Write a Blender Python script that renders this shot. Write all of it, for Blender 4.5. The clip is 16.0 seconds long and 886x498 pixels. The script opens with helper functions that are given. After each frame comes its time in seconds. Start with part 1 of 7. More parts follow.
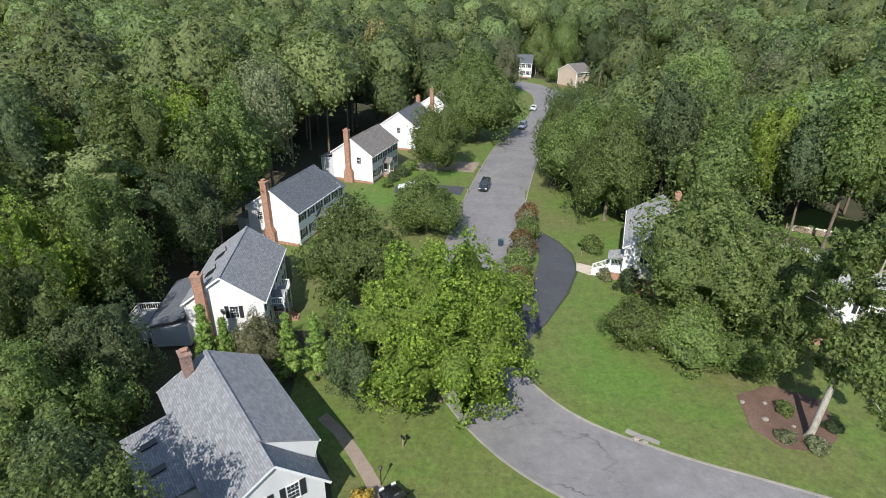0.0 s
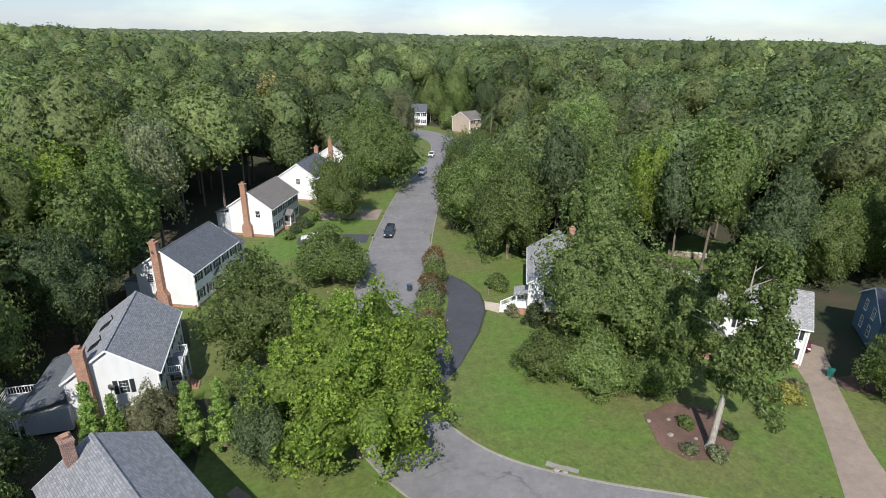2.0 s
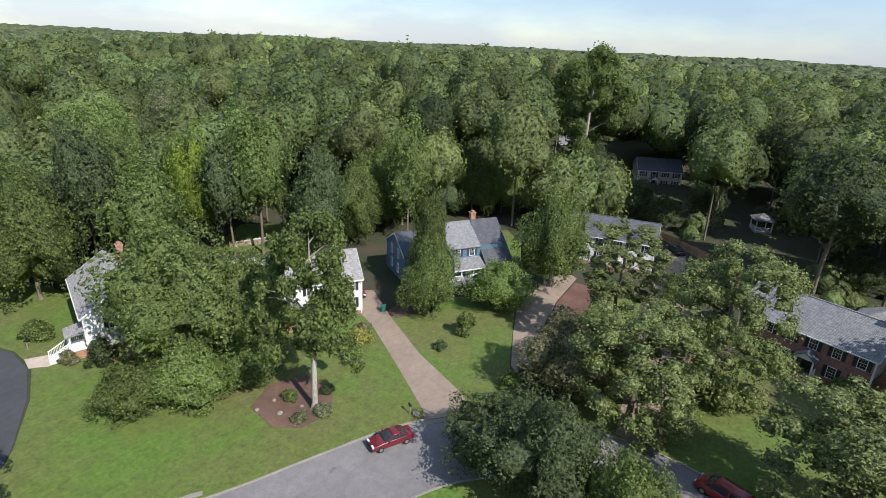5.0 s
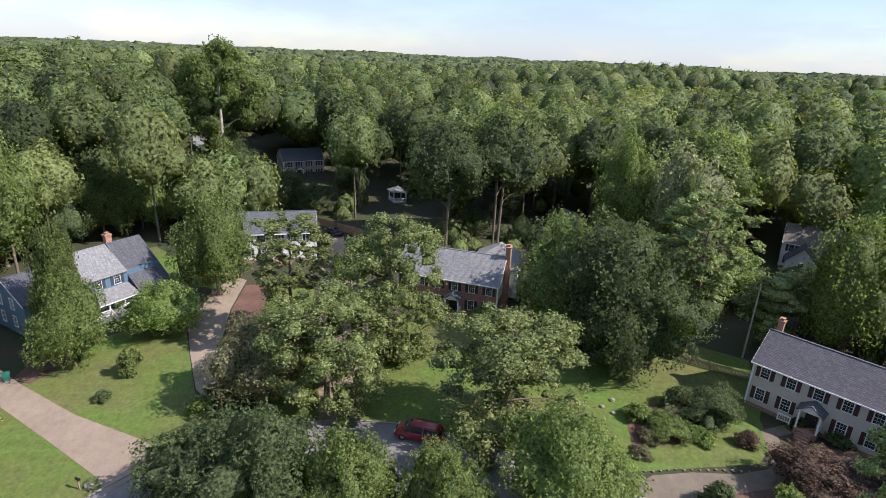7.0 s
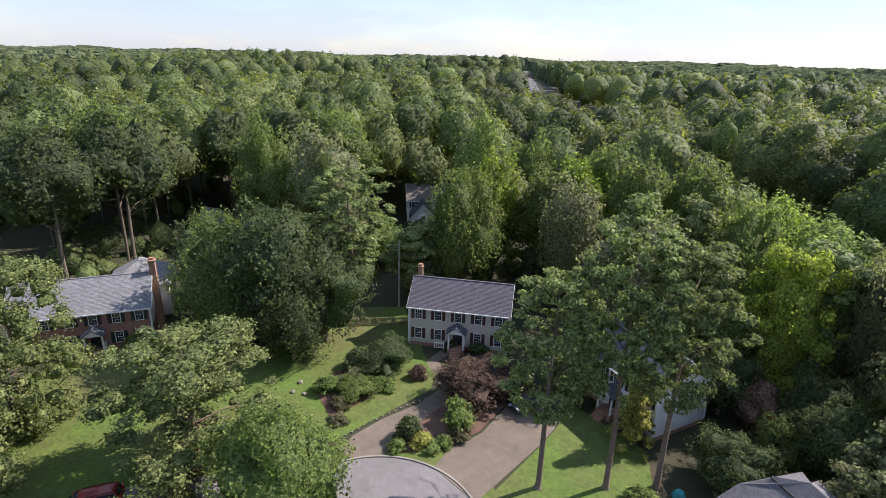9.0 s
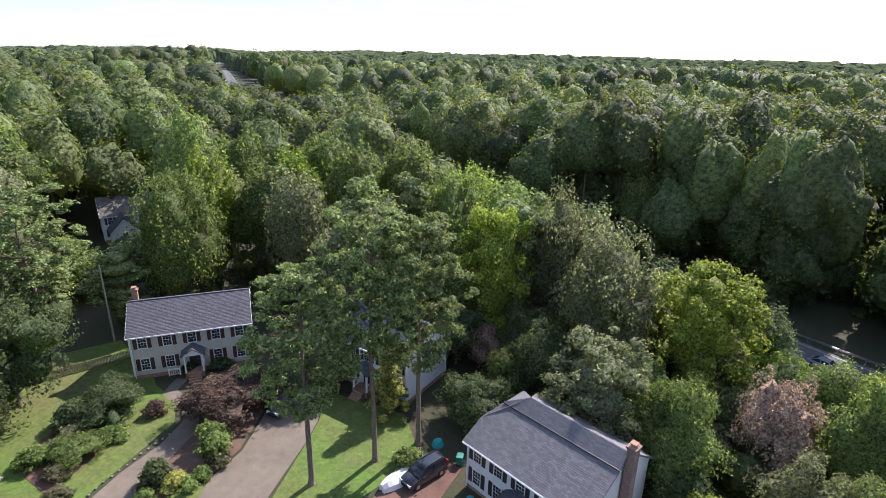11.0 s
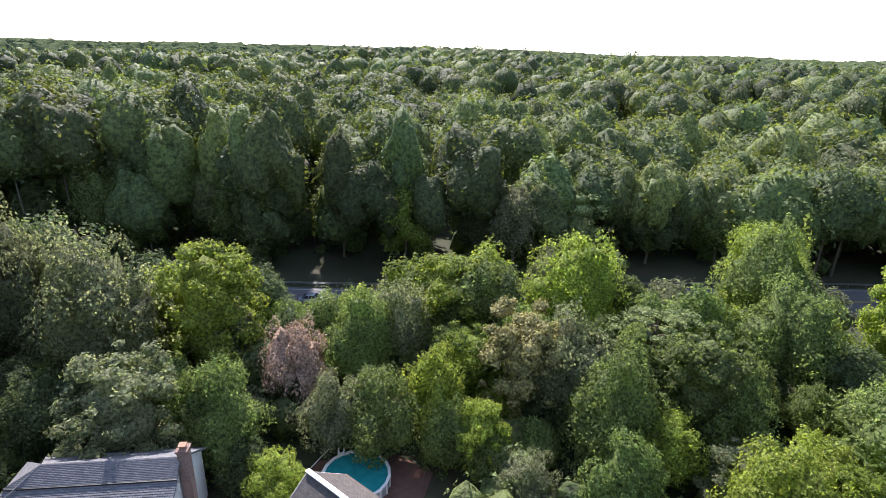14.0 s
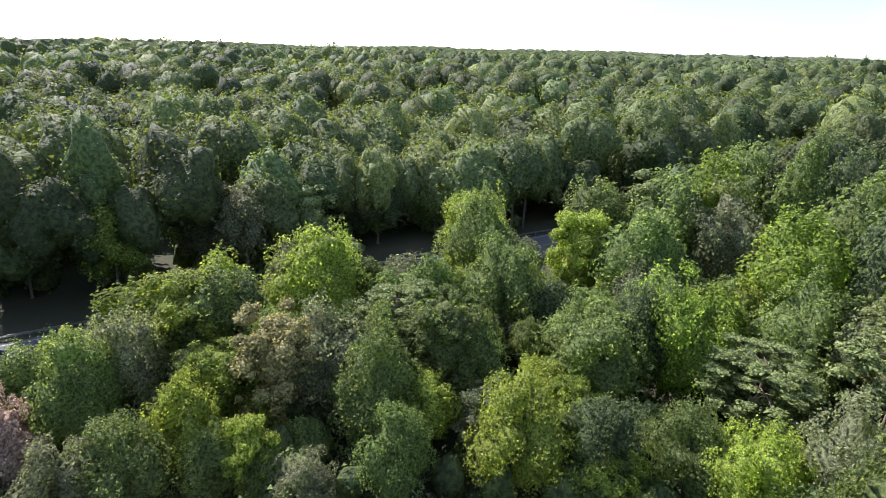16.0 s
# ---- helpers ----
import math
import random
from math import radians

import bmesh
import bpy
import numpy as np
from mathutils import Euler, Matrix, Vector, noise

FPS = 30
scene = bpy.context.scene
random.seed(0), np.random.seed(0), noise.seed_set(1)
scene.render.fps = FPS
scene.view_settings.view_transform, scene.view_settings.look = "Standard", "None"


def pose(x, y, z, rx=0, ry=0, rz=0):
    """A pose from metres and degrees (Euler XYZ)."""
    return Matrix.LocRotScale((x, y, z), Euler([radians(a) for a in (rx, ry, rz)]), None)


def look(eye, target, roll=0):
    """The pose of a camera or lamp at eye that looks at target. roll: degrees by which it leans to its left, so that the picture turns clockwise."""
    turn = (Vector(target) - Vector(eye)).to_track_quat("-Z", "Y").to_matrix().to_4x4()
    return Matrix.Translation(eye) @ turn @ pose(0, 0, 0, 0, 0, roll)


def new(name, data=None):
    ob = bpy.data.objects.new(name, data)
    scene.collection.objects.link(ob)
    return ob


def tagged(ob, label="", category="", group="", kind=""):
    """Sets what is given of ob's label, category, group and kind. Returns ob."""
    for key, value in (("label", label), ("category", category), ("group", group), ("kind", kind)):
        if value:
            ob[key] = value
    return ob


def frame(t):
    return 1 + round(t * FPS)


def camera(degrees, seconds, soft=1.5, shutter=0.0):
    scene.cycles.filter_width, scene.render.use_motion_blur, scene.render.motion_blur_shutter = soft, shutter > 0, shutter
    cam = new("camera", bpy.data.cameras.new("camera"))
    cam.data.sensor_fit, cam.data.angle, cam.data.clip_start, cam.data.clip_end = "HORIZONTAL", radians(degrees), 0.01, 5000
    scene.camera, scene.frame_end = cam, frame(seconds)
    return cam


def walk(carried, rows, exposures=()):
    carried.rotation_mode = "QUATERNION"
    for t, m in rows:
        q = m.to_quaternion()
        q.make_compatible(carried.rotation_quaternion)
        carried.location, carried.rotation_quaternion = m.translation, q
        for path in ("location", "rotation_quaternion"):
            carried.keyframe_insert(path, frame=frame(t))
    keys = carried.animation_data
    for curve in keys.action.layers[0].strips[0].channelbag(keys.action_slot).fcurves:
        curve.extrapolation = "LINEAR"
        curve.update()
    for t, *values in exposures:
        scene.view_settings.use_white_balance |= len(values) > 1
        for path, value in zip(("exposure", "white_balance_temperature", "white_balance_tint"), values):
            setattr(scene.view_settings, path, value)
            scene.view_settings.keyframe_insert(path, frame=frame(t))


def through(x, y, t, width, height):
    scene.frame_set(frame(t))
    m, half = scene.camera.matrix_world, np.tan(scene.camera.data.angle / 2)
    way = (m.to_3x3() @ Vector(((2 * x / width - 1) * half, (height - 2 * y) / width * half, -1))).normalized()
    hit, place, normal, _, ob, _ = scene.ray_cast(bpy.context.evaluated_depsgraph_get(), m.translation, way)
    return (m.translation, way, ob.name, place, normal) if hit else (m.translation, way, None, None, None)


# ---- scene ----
cam = camera(77.52, 16.0, 0.6)
EYE = (0.0, 0.0, 38.0)
PATH = [  # seconds, pitch, roll, heading
    (0.0, -26.66, -0.93, -2.12),
    (0.3, -24.00, -0.85, -2.16),
    (0.5, -22.23, -0.80, -2.19),
    (1.0, -21.69, -0.69, -2.50),
    (1.5, -21.71, -0.79, -6.42),
    (2.0, -21.73, -1.02, -12.56),
    (2.5, -21.68, -1.39, -19.84),
    (3.0, -21.60, -1.60, -26.59),
    (3.5, -21.42, -1.88, -33.81),
    (3.7, -21.35, -1.96, -37.11),
    (5.8, -20.46, -2.64, -72.14),
    (6.0, -20.35, -2.60, -75.91),
    (6.5, -20.07, -2.56, -85.72),
    (7.0, -19.85, -2.41, -94.35),
    (7.5, -19.68, -2.19, -104.42),
    (8.0, -19.63, -1.96, -114.34),
    (8.5, -19.70, -1.73, -123.44),
    (9.0, -19.80, -1.52, -131.50),
    (9.2, -19.83, -1.47, -134.65),
    (11.3, -20.07, -1.21, -165.28),
    (11.5, -20.10, -1.24, -168.52),
    (12.0, -20.16, -1.21, -178.11),
    (12.5, -20.20, -1.25, -187.89),
    (13.0, -20.32, -1.30, -196.59),
    (13.5, -20.43, -1.41, -204.90),
    (14.0, -20.42, -1.46, -213.75),
    (14.5, -20.38, -1.51, -222.78),
    (15.0, -20.32, -1.53, -231.24),
    (15.5, -20.32, -1.60, -239.21),
    (16.0, -20.53, -1.29, -242.44),
]
walk(cam, [(t, pose(*EYE, 90 + p, r, h)) for t, p, r, h in PATH],
     [(0.0, 0.30, 6500, 10), (1.5, 0.22, 6450, 11), (3.7, 0.0, 6450, 12), (6.0, 0.45, 6650, 15), (9.0, 0.54, 6800, 20), (11.3, 0.82, 6500, 20), (13.0, 0.96, 6500, 18), (16.0, 0.92, 6450, 19)])

# ---- daylight ----
SUN_EL, SUN_DIR = 43.0, Vector((-0.32, -0.947))      # where the sun stands over the ground
sun_az = math.atan2(SUN_DIR.x, SUN_DIR.y)             # clockwise from +y

world = bpy.data.worlds.new("sky")
scene.world = world
world.use_nodes = True
wn, wl = world.node_tree.nodes, world.node_tree.links
wn.clear()
sky = wn.new("ShaderNodeTexSky")
sky.sky_type, sky.sun_disc = "NISHITA", False
sky.sun_elevation, sky.sun_rotation = radians(SUN_EL), sun_az
sky.air_density, sky.dust_density, sky.ozone_density = 1.0, 0.15, 1.5
coord, stretch = wn.new("ShaderNodeTexCoord"), wn.new("ShaderNodeMapping")
stretch.inputs["Scale"].default_value = (1.6, 1.6, 6.0)
puffs, veil, cover = wn.new("ShaderNodeTexNoise"), wn.new("ShaderNodeValToRGB"), wn.new("ShaderNodeMixRGB")
puffs.inputs["Scale"].default_value, puffs.inputs["Detail"].default_value = 1.7, 6.0
puffs.inputs["Roughness"].default_value = 0.55
veil.color_ramp.elements[0].position, veil.color_ramp.elements[1].position = 0.30, 0.58
thin, lit = wn.new("ShaderNodeMixRGB"), wn.new("ShaderNodeMixRGB")
thin.blend_type, lit.blend_type = "MULTIPLY", "ADD"
thin.inputs["Fac"].default_value = lit.inputs["Fac"].default_value = 1.0
thin.inputs["Color2"].default_value = (0.48, 0.46, 0.44, 1)
lit.inputs["Color2"].default_value = (1.9, 2.3, 2.9, 1)
wl.new(sky.outputs["Color"], thin.inputs["Color1"])
wl.new(thin.outputs["Color"], lit.inputs["Color1"])
wl.new(lit.outputs["Color"], cover.inputs["Color2"])
back, out = wn.new("ShaderNodeBackground"), wn.new("ShaderNodeOutputWorld")
back.inputs["Strength"].default_value = 0.15
wl.new(coord.outputs["Generated"], stretch.inputs["Vector"])
wl.new(stretch.outputs["Vector"], puffs.inputs["Vector"])
wl.new(puffs.outputs["Fac"], veil.inputs["Fac"])
wl.new(veil.outputs["Color"], cover.inputs["Fac"])
wl.new(sky.outputs["Color"], cover.inputs["Color1"])
height, low_sky, shade_of, tone = wn.new("ShaderNodeSeparateXYZ"), wn.new("ShaderNodeMapRange"), wn.new("ShaderNodeMixRGB"), wn.new("ShaderNodeMixRGB")
low_sky.inputs["From Min"].default_value, low_sky.inputs["From Max"].default_value = 0.0, 0.45
shade_of.inputs["Color1"].default_value, shade_of.inputs["Color2"].default_value = (0.65, 0.74, 0.86, 1), (0.92, 0.95, 1.0, 1)
tone.blend_type, tone.inputs["Fac"].default_value = "MULTIPLY", 1.0
wl.new(coord.outputs["Generated"], height.inputs["Vector"])
wl.new(height.outputs["Z"], low_sky.inputs["Value"])
wl.new(low_sky.outputs["Result"], shade_of.inputs["Fac"])
wl.new(cover.outputs["Color"], tone.inputs["Color1"])
wl.new(shade_of.outputs["Color"], tone.inputs["Color2"])
wl.new(tone.outputs["Color"], back.inputs["Color"])
wl.new(back.outputs["Background"], out.inputs["Surface"])

lamp = bpy.data.lights.new("sun", "SUN")
lamp.energy, lamp.angle, lamp.color = 5.0, radians(0.55), (1.0, 0.965, 0.905)
sun = new("sun", lamp)
h = math.cos(radians(SUN_EL)) / SUN_DIR.length
sun.matrix_world = look((0, 0, 0), (-SUN_DIR.x * h, -SUN_DIR.y * h, -math.sin(radians(SUN_EL))))
sun.location = (0, 0, 300)

# ---- materials ----
class Nodes:
    """A principled material with a few short ways to wire it."""

    def __init__(self, name, rough=0.7, metal=0.0):
        self.m = bpy.data.materials.new(name)
        self.m.use_nodes = True
        self.t = self.m.node_tree
        self.b = self.t.nodes["Principled BSDF"]
        self.b.inputs["Roughness"].default_value, self.b.inputs["Metallic"].default_value = rough, metal
        self.where = self.t.nodes.new("ShaderNodeTexCoord")

    def node(self, kind, **sockets):
        n = self.t.nodes.new(kind)
        for k, v in sockets.items():
            self.put(n, k.replace("_", " "), v)
        return n

    def put(self, n, key, v):
        if isinstance(v, bpy.types.NodeSocket):
            self.t.links.new(v, n.inputs[key])
        else:
            n.inputs[key].default_value = (*v, 1) if isinstance(v, tuple) and len(v) == 3 and n.inputs[key].type == "RGBA" else v

    def at(self, space="Object", scale=(1, 1, 1)):
        n = self.node("ShaderNodeMapping", Vector=self.where.outputs[space])
        n.inputs["Scale"].default_value = scale
        return n.outputs["Vector"]

    def place(self):
        return self.node("ShaderNodeNewGeometry").outputs["Position"]

    def noise(self, vec, scale, detail=4.0, rough=0.6):
        return self.node("ShaderNodeTexNoise", Vector=vec, Scale=scale, Detail=detail, Roughness=rough).outputs["Fac"]

    def ramp(self, fac, *stops):
        n = self.node("ShaderNodeValToRGB", Fac=fac)
        e = n.color_ramp.elements
        while len(e) < len(stops):
            e.new(0.5)
        for s, (p, c) in zip(e, stops):
            s.position, s.color = p, (*c, 1)
        return n.outputs["Color"]

    def mix(self, fac, a, b, how="MIX"):
        n = self.node("ShaderNodeMixRGB")
        n.blend_type = how
        for k, v in (("Fac", fac), ("Color1", a), ("Color2", b)):
            self.put(n, k, v)
        return n.outputs["Color"]

    def bump(self, height, strength=0.3, dist=0.02):
        n = self.node("ShaderNodeBump", Height=height, Strength=strength, Distance=dist)
        self.t.links.new(n.outputs["Normal"], self.b.inputs["Normal"])

    def colour(self, c):
        self.put(self.b, "Base Color", c)
        return self.m


def grey(v):
    return (v, v, v)


def plain(name, c, rough=0.6, metal=0.0, vary=0.12, scale=3.0):
    """Paint, plastic or metal with slight wear."""
    k = Nodes(name, rough, metal)
    n = k.noise(k.at(), scale)
    lo, hi = tuple(x * (1 - vary) for x in c), tuple(min(1, x * (1 + vary)) for x in c)
    k.bump(k.noise(k.at(), 40.0), 0.08, 0.004)
    return k.colour(k.ramp(n, (0.3, lo), (0.7, hi)))


def foliage(name, dark, light, through=0.56, patch=0.0):
    """Leaves: hue by leaf and by tree, light passing through the blades."""
    k = Nodes(name, 0.62)
    geo = k.node("ShaderNodeNewGeometry")
    leaf = geo.outputs["Random Per Island"]
    tree = k.node("ShaderNodeObjectInfo").outputs["Random"]
    c = k.ramp(leaf, (0.0, dark), (0.55, tuple((a + b) / 2 for a, b in zip(dark, light))), (1.0, light))
    # noise puts shaded gaps between leaves into the colour and the bump
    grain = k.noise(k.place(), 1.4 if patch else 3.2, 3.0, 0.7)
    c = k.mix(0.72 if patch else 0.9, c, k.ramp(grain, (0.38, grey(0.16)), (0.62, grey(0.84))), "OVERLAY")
    k.bump(grain, 1.0, 0.5 if patch else 0.25)
    if patch:
        mark = k.node("ShaderNodeAttribute")
        mark.attribute_name = "tree"
        tree = mark.outputs["Fac"]
        mixed = k.node("ShaderNodeTexWhiteNoise")
        mixed.noise_dimensions = "1D"
        k.put(mixed, "W", tree)
        hue = k.node("ShaderNodeMapRange", Value=mixed.outputs["Value"])
        hue.inputs["To Min"].default_value, hue.inputs["To Max"].default_value = 0.478, 0.507
    else:
        hue = k.node("ShaderNodeMapRange", Value=tree)
        hue.inputs["To Min"].default_value, hue.inputs["To Max"].default_value = 0.493, 0.505
    val = k.node("ShaderNodeMapRange", Value=tree)
    val.inputs["To Min"].default_value, val.inputs["To Max"].default_value = (0.52, 1.45) if patch else (0.8, 1.22)
    shift = k.node("ShaderNodeHueSaturation", Color=c, Hue=hue.outputs["Result"], Value=val.outputs["Result"])
    c = k.mix(1.0, shift.outputs["Color"], (1.25, 1.14, 1.26), "MULTIPLY")
    k.colour(c)
    k.b.inputs["Specular IOR Level"].default_value = 0.28
    tr = k.node("ShaderNodeBsdfTranslucent", Color=k.mix(1.0, c, (1.75, 1.6, 0.6) if patch else (1.42, 1.44, 0.98), "MULTIPLY"))
    ms = k.node("ShaderNodeMixShader")
    ms.inputs["Fac"].default_value = through
    k.t.links.new(k.b.outputs["BSDF"], ms.inputs[1])
    k.t.links.new(tr.outputs["BSDF"], ms.inputs[2])
    k.t.links.new(ms.outputs["Shader"], k.t.nodes["Material Output"].inputs["Surface"])
    return k.m


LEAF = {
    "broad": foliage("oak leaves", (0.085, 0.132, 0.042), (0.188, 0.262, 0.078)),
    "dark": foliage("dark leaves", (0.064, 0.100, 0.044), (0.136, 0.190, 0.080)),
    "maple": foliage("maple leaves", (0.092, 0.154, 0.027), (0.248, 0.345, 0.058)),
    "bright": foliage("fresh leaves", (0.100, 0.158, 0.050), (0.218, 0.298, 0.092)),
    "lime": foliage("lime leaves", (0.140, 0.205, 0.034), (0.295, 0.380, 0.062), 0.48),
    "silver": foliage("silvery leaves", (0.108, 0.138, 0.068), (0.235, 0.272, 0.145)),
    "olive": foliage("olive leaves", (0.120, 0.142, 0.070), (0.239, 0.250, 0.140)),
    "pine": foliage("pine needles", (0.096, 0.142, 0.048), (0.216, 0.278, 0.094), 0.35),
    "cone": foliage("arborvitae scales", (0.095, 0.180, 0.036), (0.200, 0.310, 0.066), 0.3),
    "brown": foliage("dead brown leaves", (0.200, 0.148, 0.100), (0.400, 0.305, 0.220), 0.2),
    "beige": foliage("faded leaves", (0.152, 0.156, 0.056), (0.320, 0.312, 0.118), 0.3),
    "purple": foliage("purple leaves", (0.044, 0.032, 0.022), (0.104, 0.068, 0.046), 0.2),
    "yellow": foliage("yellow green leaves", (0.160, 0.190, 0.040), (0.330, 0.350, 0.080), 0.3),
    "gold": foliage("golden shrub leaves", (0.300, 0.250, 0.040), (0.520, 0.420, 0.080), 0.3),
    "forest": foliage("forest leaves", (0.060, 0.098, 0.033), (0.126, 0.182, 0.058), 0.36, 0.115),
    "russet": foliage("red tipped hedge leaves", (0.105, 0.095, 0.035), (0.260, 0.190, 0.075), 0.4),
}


def bark(name, c):
    k = Nodes(name, 0.9)
    v = k.at("Object", (1, 1, 0.25))
    n = k.noise(v, 9.0, 6.0)
    k.bump(n, 0.8, 0.04)
    return k.colour(k.ramp(n, (0.3, tuple(x * 0.55 for x in c)), (0.7, tuple(x * 1.3 for x in c))))


BARK = bark("bark", (0.17, 0.135, 0.10))
PALE_BARK = bark("pale bark", (0.36, 0.33, 0.28))
PINE_BARK = bark("pine bark", (0.20, 0.145, 0.11))


def grass():
    k = Nodes("lawn grass", 0.9)
    p = k.place()
    big, fine = k.noise(p, 0.07, 4.0, 0.6), k.noise(p, 2.2, 6.0, 0.75)
    a = k.ramp(big, (0.36, (0.118, 0.126, 0.038)), (0.5, (0.100, 0.136, 0.028)), (0.62, (0.086, 0.154, 0.022)))
    dry = k.ramp(k.noise(p, 0.22, 5.0, 0.65), (0.54, grey(0)), (0.74, grey(0.4)))
    a = k.mix(dry, a, (0.138, 0.118, 0.060))
    stripes = k.node("ShaderNodeTexWave", Vector=p, Scale=0.16, Distortion=1.5, Detail=1.0)
    a = k.mix(0.03, a, stripes.outputs["Color"], "OVERLAY")
    mid = k.noise(p, 0.75, 5.0, 0.7)
    a = k.mix(0.28, a, k.ramp(mid, (0.34, grey(0.22)), (0.66, grey(0.78))), "OVERLAY")
    a = k.mix(0.5, a, k.ramp(fine, (0.32, grey(0.2)), (0.68, grey(0.82))), "OVERLAY")
    k.bump(fine, 0.9, 0.08)
    return k.colour(a)


def litter():
    k = Nodes("forest floor", 0.95)
    p = k.place()
    n, f = k.noise(p, 0.12, 5.0), k.noise(p, 3.0, 6.0, 0.75)
    a = k.ramp(n, (0.35, (0.030, 0.046, 0.016)), (0.52, (0.046, 0.047, 0.023)), (0.7, (0.068, 0.052, 0.032)))
    k.bump(f, 0.8, 0.08)
    return k.colour(k.mix(0.6, a, k.ramp(f, (0.3, grey(0.25)), (0.7, grey(0.8))), "OVERLAY"))


def paving(name, c, stain, crack=0.0, grain=14.0, rough=0.85):
    """Asphalt or concrete, with stains and, where asked, cracks."""
    k = Nodes(name, rough)
    p = k.place()
    big, fine = k.noise(p, 0.18, 5.0, 0.65), k.noise(p, grain, 3.0, 0.7)
    a = k.ramp(big, (0.32, tuple(x * (1 - stain) for x in c)), (0.68, tuple(x * (1 + stain) for x in c)))
    a = k.mix(0.45, a, k.ramp(fine, (0.3, grey(0.25)), (0.7, grey(0.75))), "OVERLAY")
    a = k.mix(0.3, a, k.ramp(k.noise(p, 1.1, 5.0, 0.7), (0.32, grey(0.3)), (0.68, grey(0.7))), "OVERLAY")
    if crack:
        wavy = k.noise(k.at("Object", (0.5, 1.0, 1.0)), crack, 6.0, 0.55)
        line = k.ramp(wavy, (0.488, grey(0)), (0.5, grey(1)), (0.512, grey(0)))
        some = k.ramp(k.noise(p, 0.11, 3.0), (0.50, grey(0)), (0.62, grey(0.75)))
        a = k.mix(k.mix(1.0, line, some, "MULTIPLY"), a, (0.045, 0.045, 0.045))
        patch = k.ramp(k.noise(k.at("Object", (0.25, 1.1, 1.0)), 0.35, 6.0, 0.75), (0.62, grey(0)), (0.70, grey(0.6)))
        a = k.mix(patch, a, (0.075, 0.073, 0.072))
    k.bump(fine, 0.3, 0.01)
    return k.colour(a)


def shingles(name, c, vary=0.22):
    """Asphalt shingles on UVs in metres: tabs told apart, streaks down the slope."""
    k = Nodes(name, 0.88)
    uv = k.at("UV")
    b = k.node("ShaderNodeTexBrick", Vector=uv, Scale=1.0, Mortar_Size=0.012, Brick_Width=0.34, Row_Height=0.19,
               Color1=tuple(x * (1 - vary) for x in c), Color2=tuple(x * (1 + vary) for x in c), Mortar=tuple(x * 0.4 for x in c))
    b.inputs["Bias"].default_value = -0.1
    a = b.outputs["Color"]
    st = k.noise(k.at("UV", (0.9, 0.16, 1)), 1.0, 4.0)
    a = k.mix(0.3, a, k.ramp(st, (0.3, grey(0.35)), (0.7, grey(0.65))), "OVERLAY")
    f = k.noise(uv, 30.0, 2.0)
    a = k.mix(0.3, a, k.ramp(f, (0.3, grey(0.3)), (0.7, grey(0.7))), "OVERLAY")
    k.bump(b.outputs["Fac"], -0.5, 0.02)
    return k.colour(a)


def siding(name, c):
    """Painted lap siding with courses 0.13 m high."""
    k = Nodes(name, 0.55)
    o = k.at()
    w = k.node("ShaderNodeTexWave", Vector=o, Scale=1.0 / 0.13 / 6.283 * 3.14159)
    w.wave_type, w.bands_direction, w.wave_profile = "BANDS", "Z", "SAW"
    dirt = k.noise(k.at("Object", (1, 1, 0.35)), 0.8, 5.0)
    a = k.ramp(dirt, (0.3, tuple(x * 0.9 for x in c)), (0.65, c))
    k.bump(w.outputs["Fac"], 0.6, 0.02)
    return k.colour(a)


def bricks(name, c):
    k = Nodes(name, 0.9)
    uv = k.at("UV")
    b = k.node("ShaderNodeTexBrick", Vector=uv, Scale=1.0, Mortar_Size=0.010, Brick_Width=0.21, Row_Height=0.075,
               Color1=tuple(x * 0.7 for x in c), Color2=tuple(x * 1.25 for x in c), Mortar=(0.36, 0.32, 0.28))
    n = k.noise(k.at(), 2.0, 5.0)
    a = k.mix(0.4, b.outputs["Color"], k.ramp(n, (0.3, grey(0.3)), (0.7, grey(0.7))), "OVERLAY")
    k.bump(b.outputs["Fac"], -0.6, 0.012)
    return k.colour(a)


def gloss(name, c, rough=0.08, coat=0.0, metal=0.0):
    k = Nodes(name, rough, metal)
    k.b.inputs["Coat Weight"].default_value = coat
    k.b.inputs["Coat Roughness"].default_value = 0.04
    n = k.noise(k.at(), 2.5)
    return k.colour(k.ramp(n, (0.3, tuple(x * 0.92 for x in c)), (0.7, c)))


GRASS, LITTER = grass(), litter()
ASPHALT = paving("grey street asphalt", (0.188, 0.180, 0.178), 0.14, 0.16)
BLACKTOP = paving("sealed blacktop", (0.058, 0.060, 0.068), 0.12)
HIGHWAY = paving("highway asphalt", (0.11, 0.11, 0.115), 0.10)
CONCRETE = paving("kerb concrete", (0.27, 0.25, 0.215), 0.14)
DRIVE = paving("tan exposed concrete", (0.265, 0.208, 0.162), 0.12)
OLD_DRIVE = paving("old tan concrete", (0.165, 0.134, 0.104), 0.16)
PATH_STONE = paving("pale walk concrete", (0.46, 0.39, 0.31), 0.12)
MULCH = paving("bark mulch", (0.125, 0.075, 0.055), 0.25, 0.0, 7.0, 0.95)
RED_MULCH = paving("red mulch", (0.135, 0.072, 0.055), 0.25, 0.0, 7.0, 0.95)
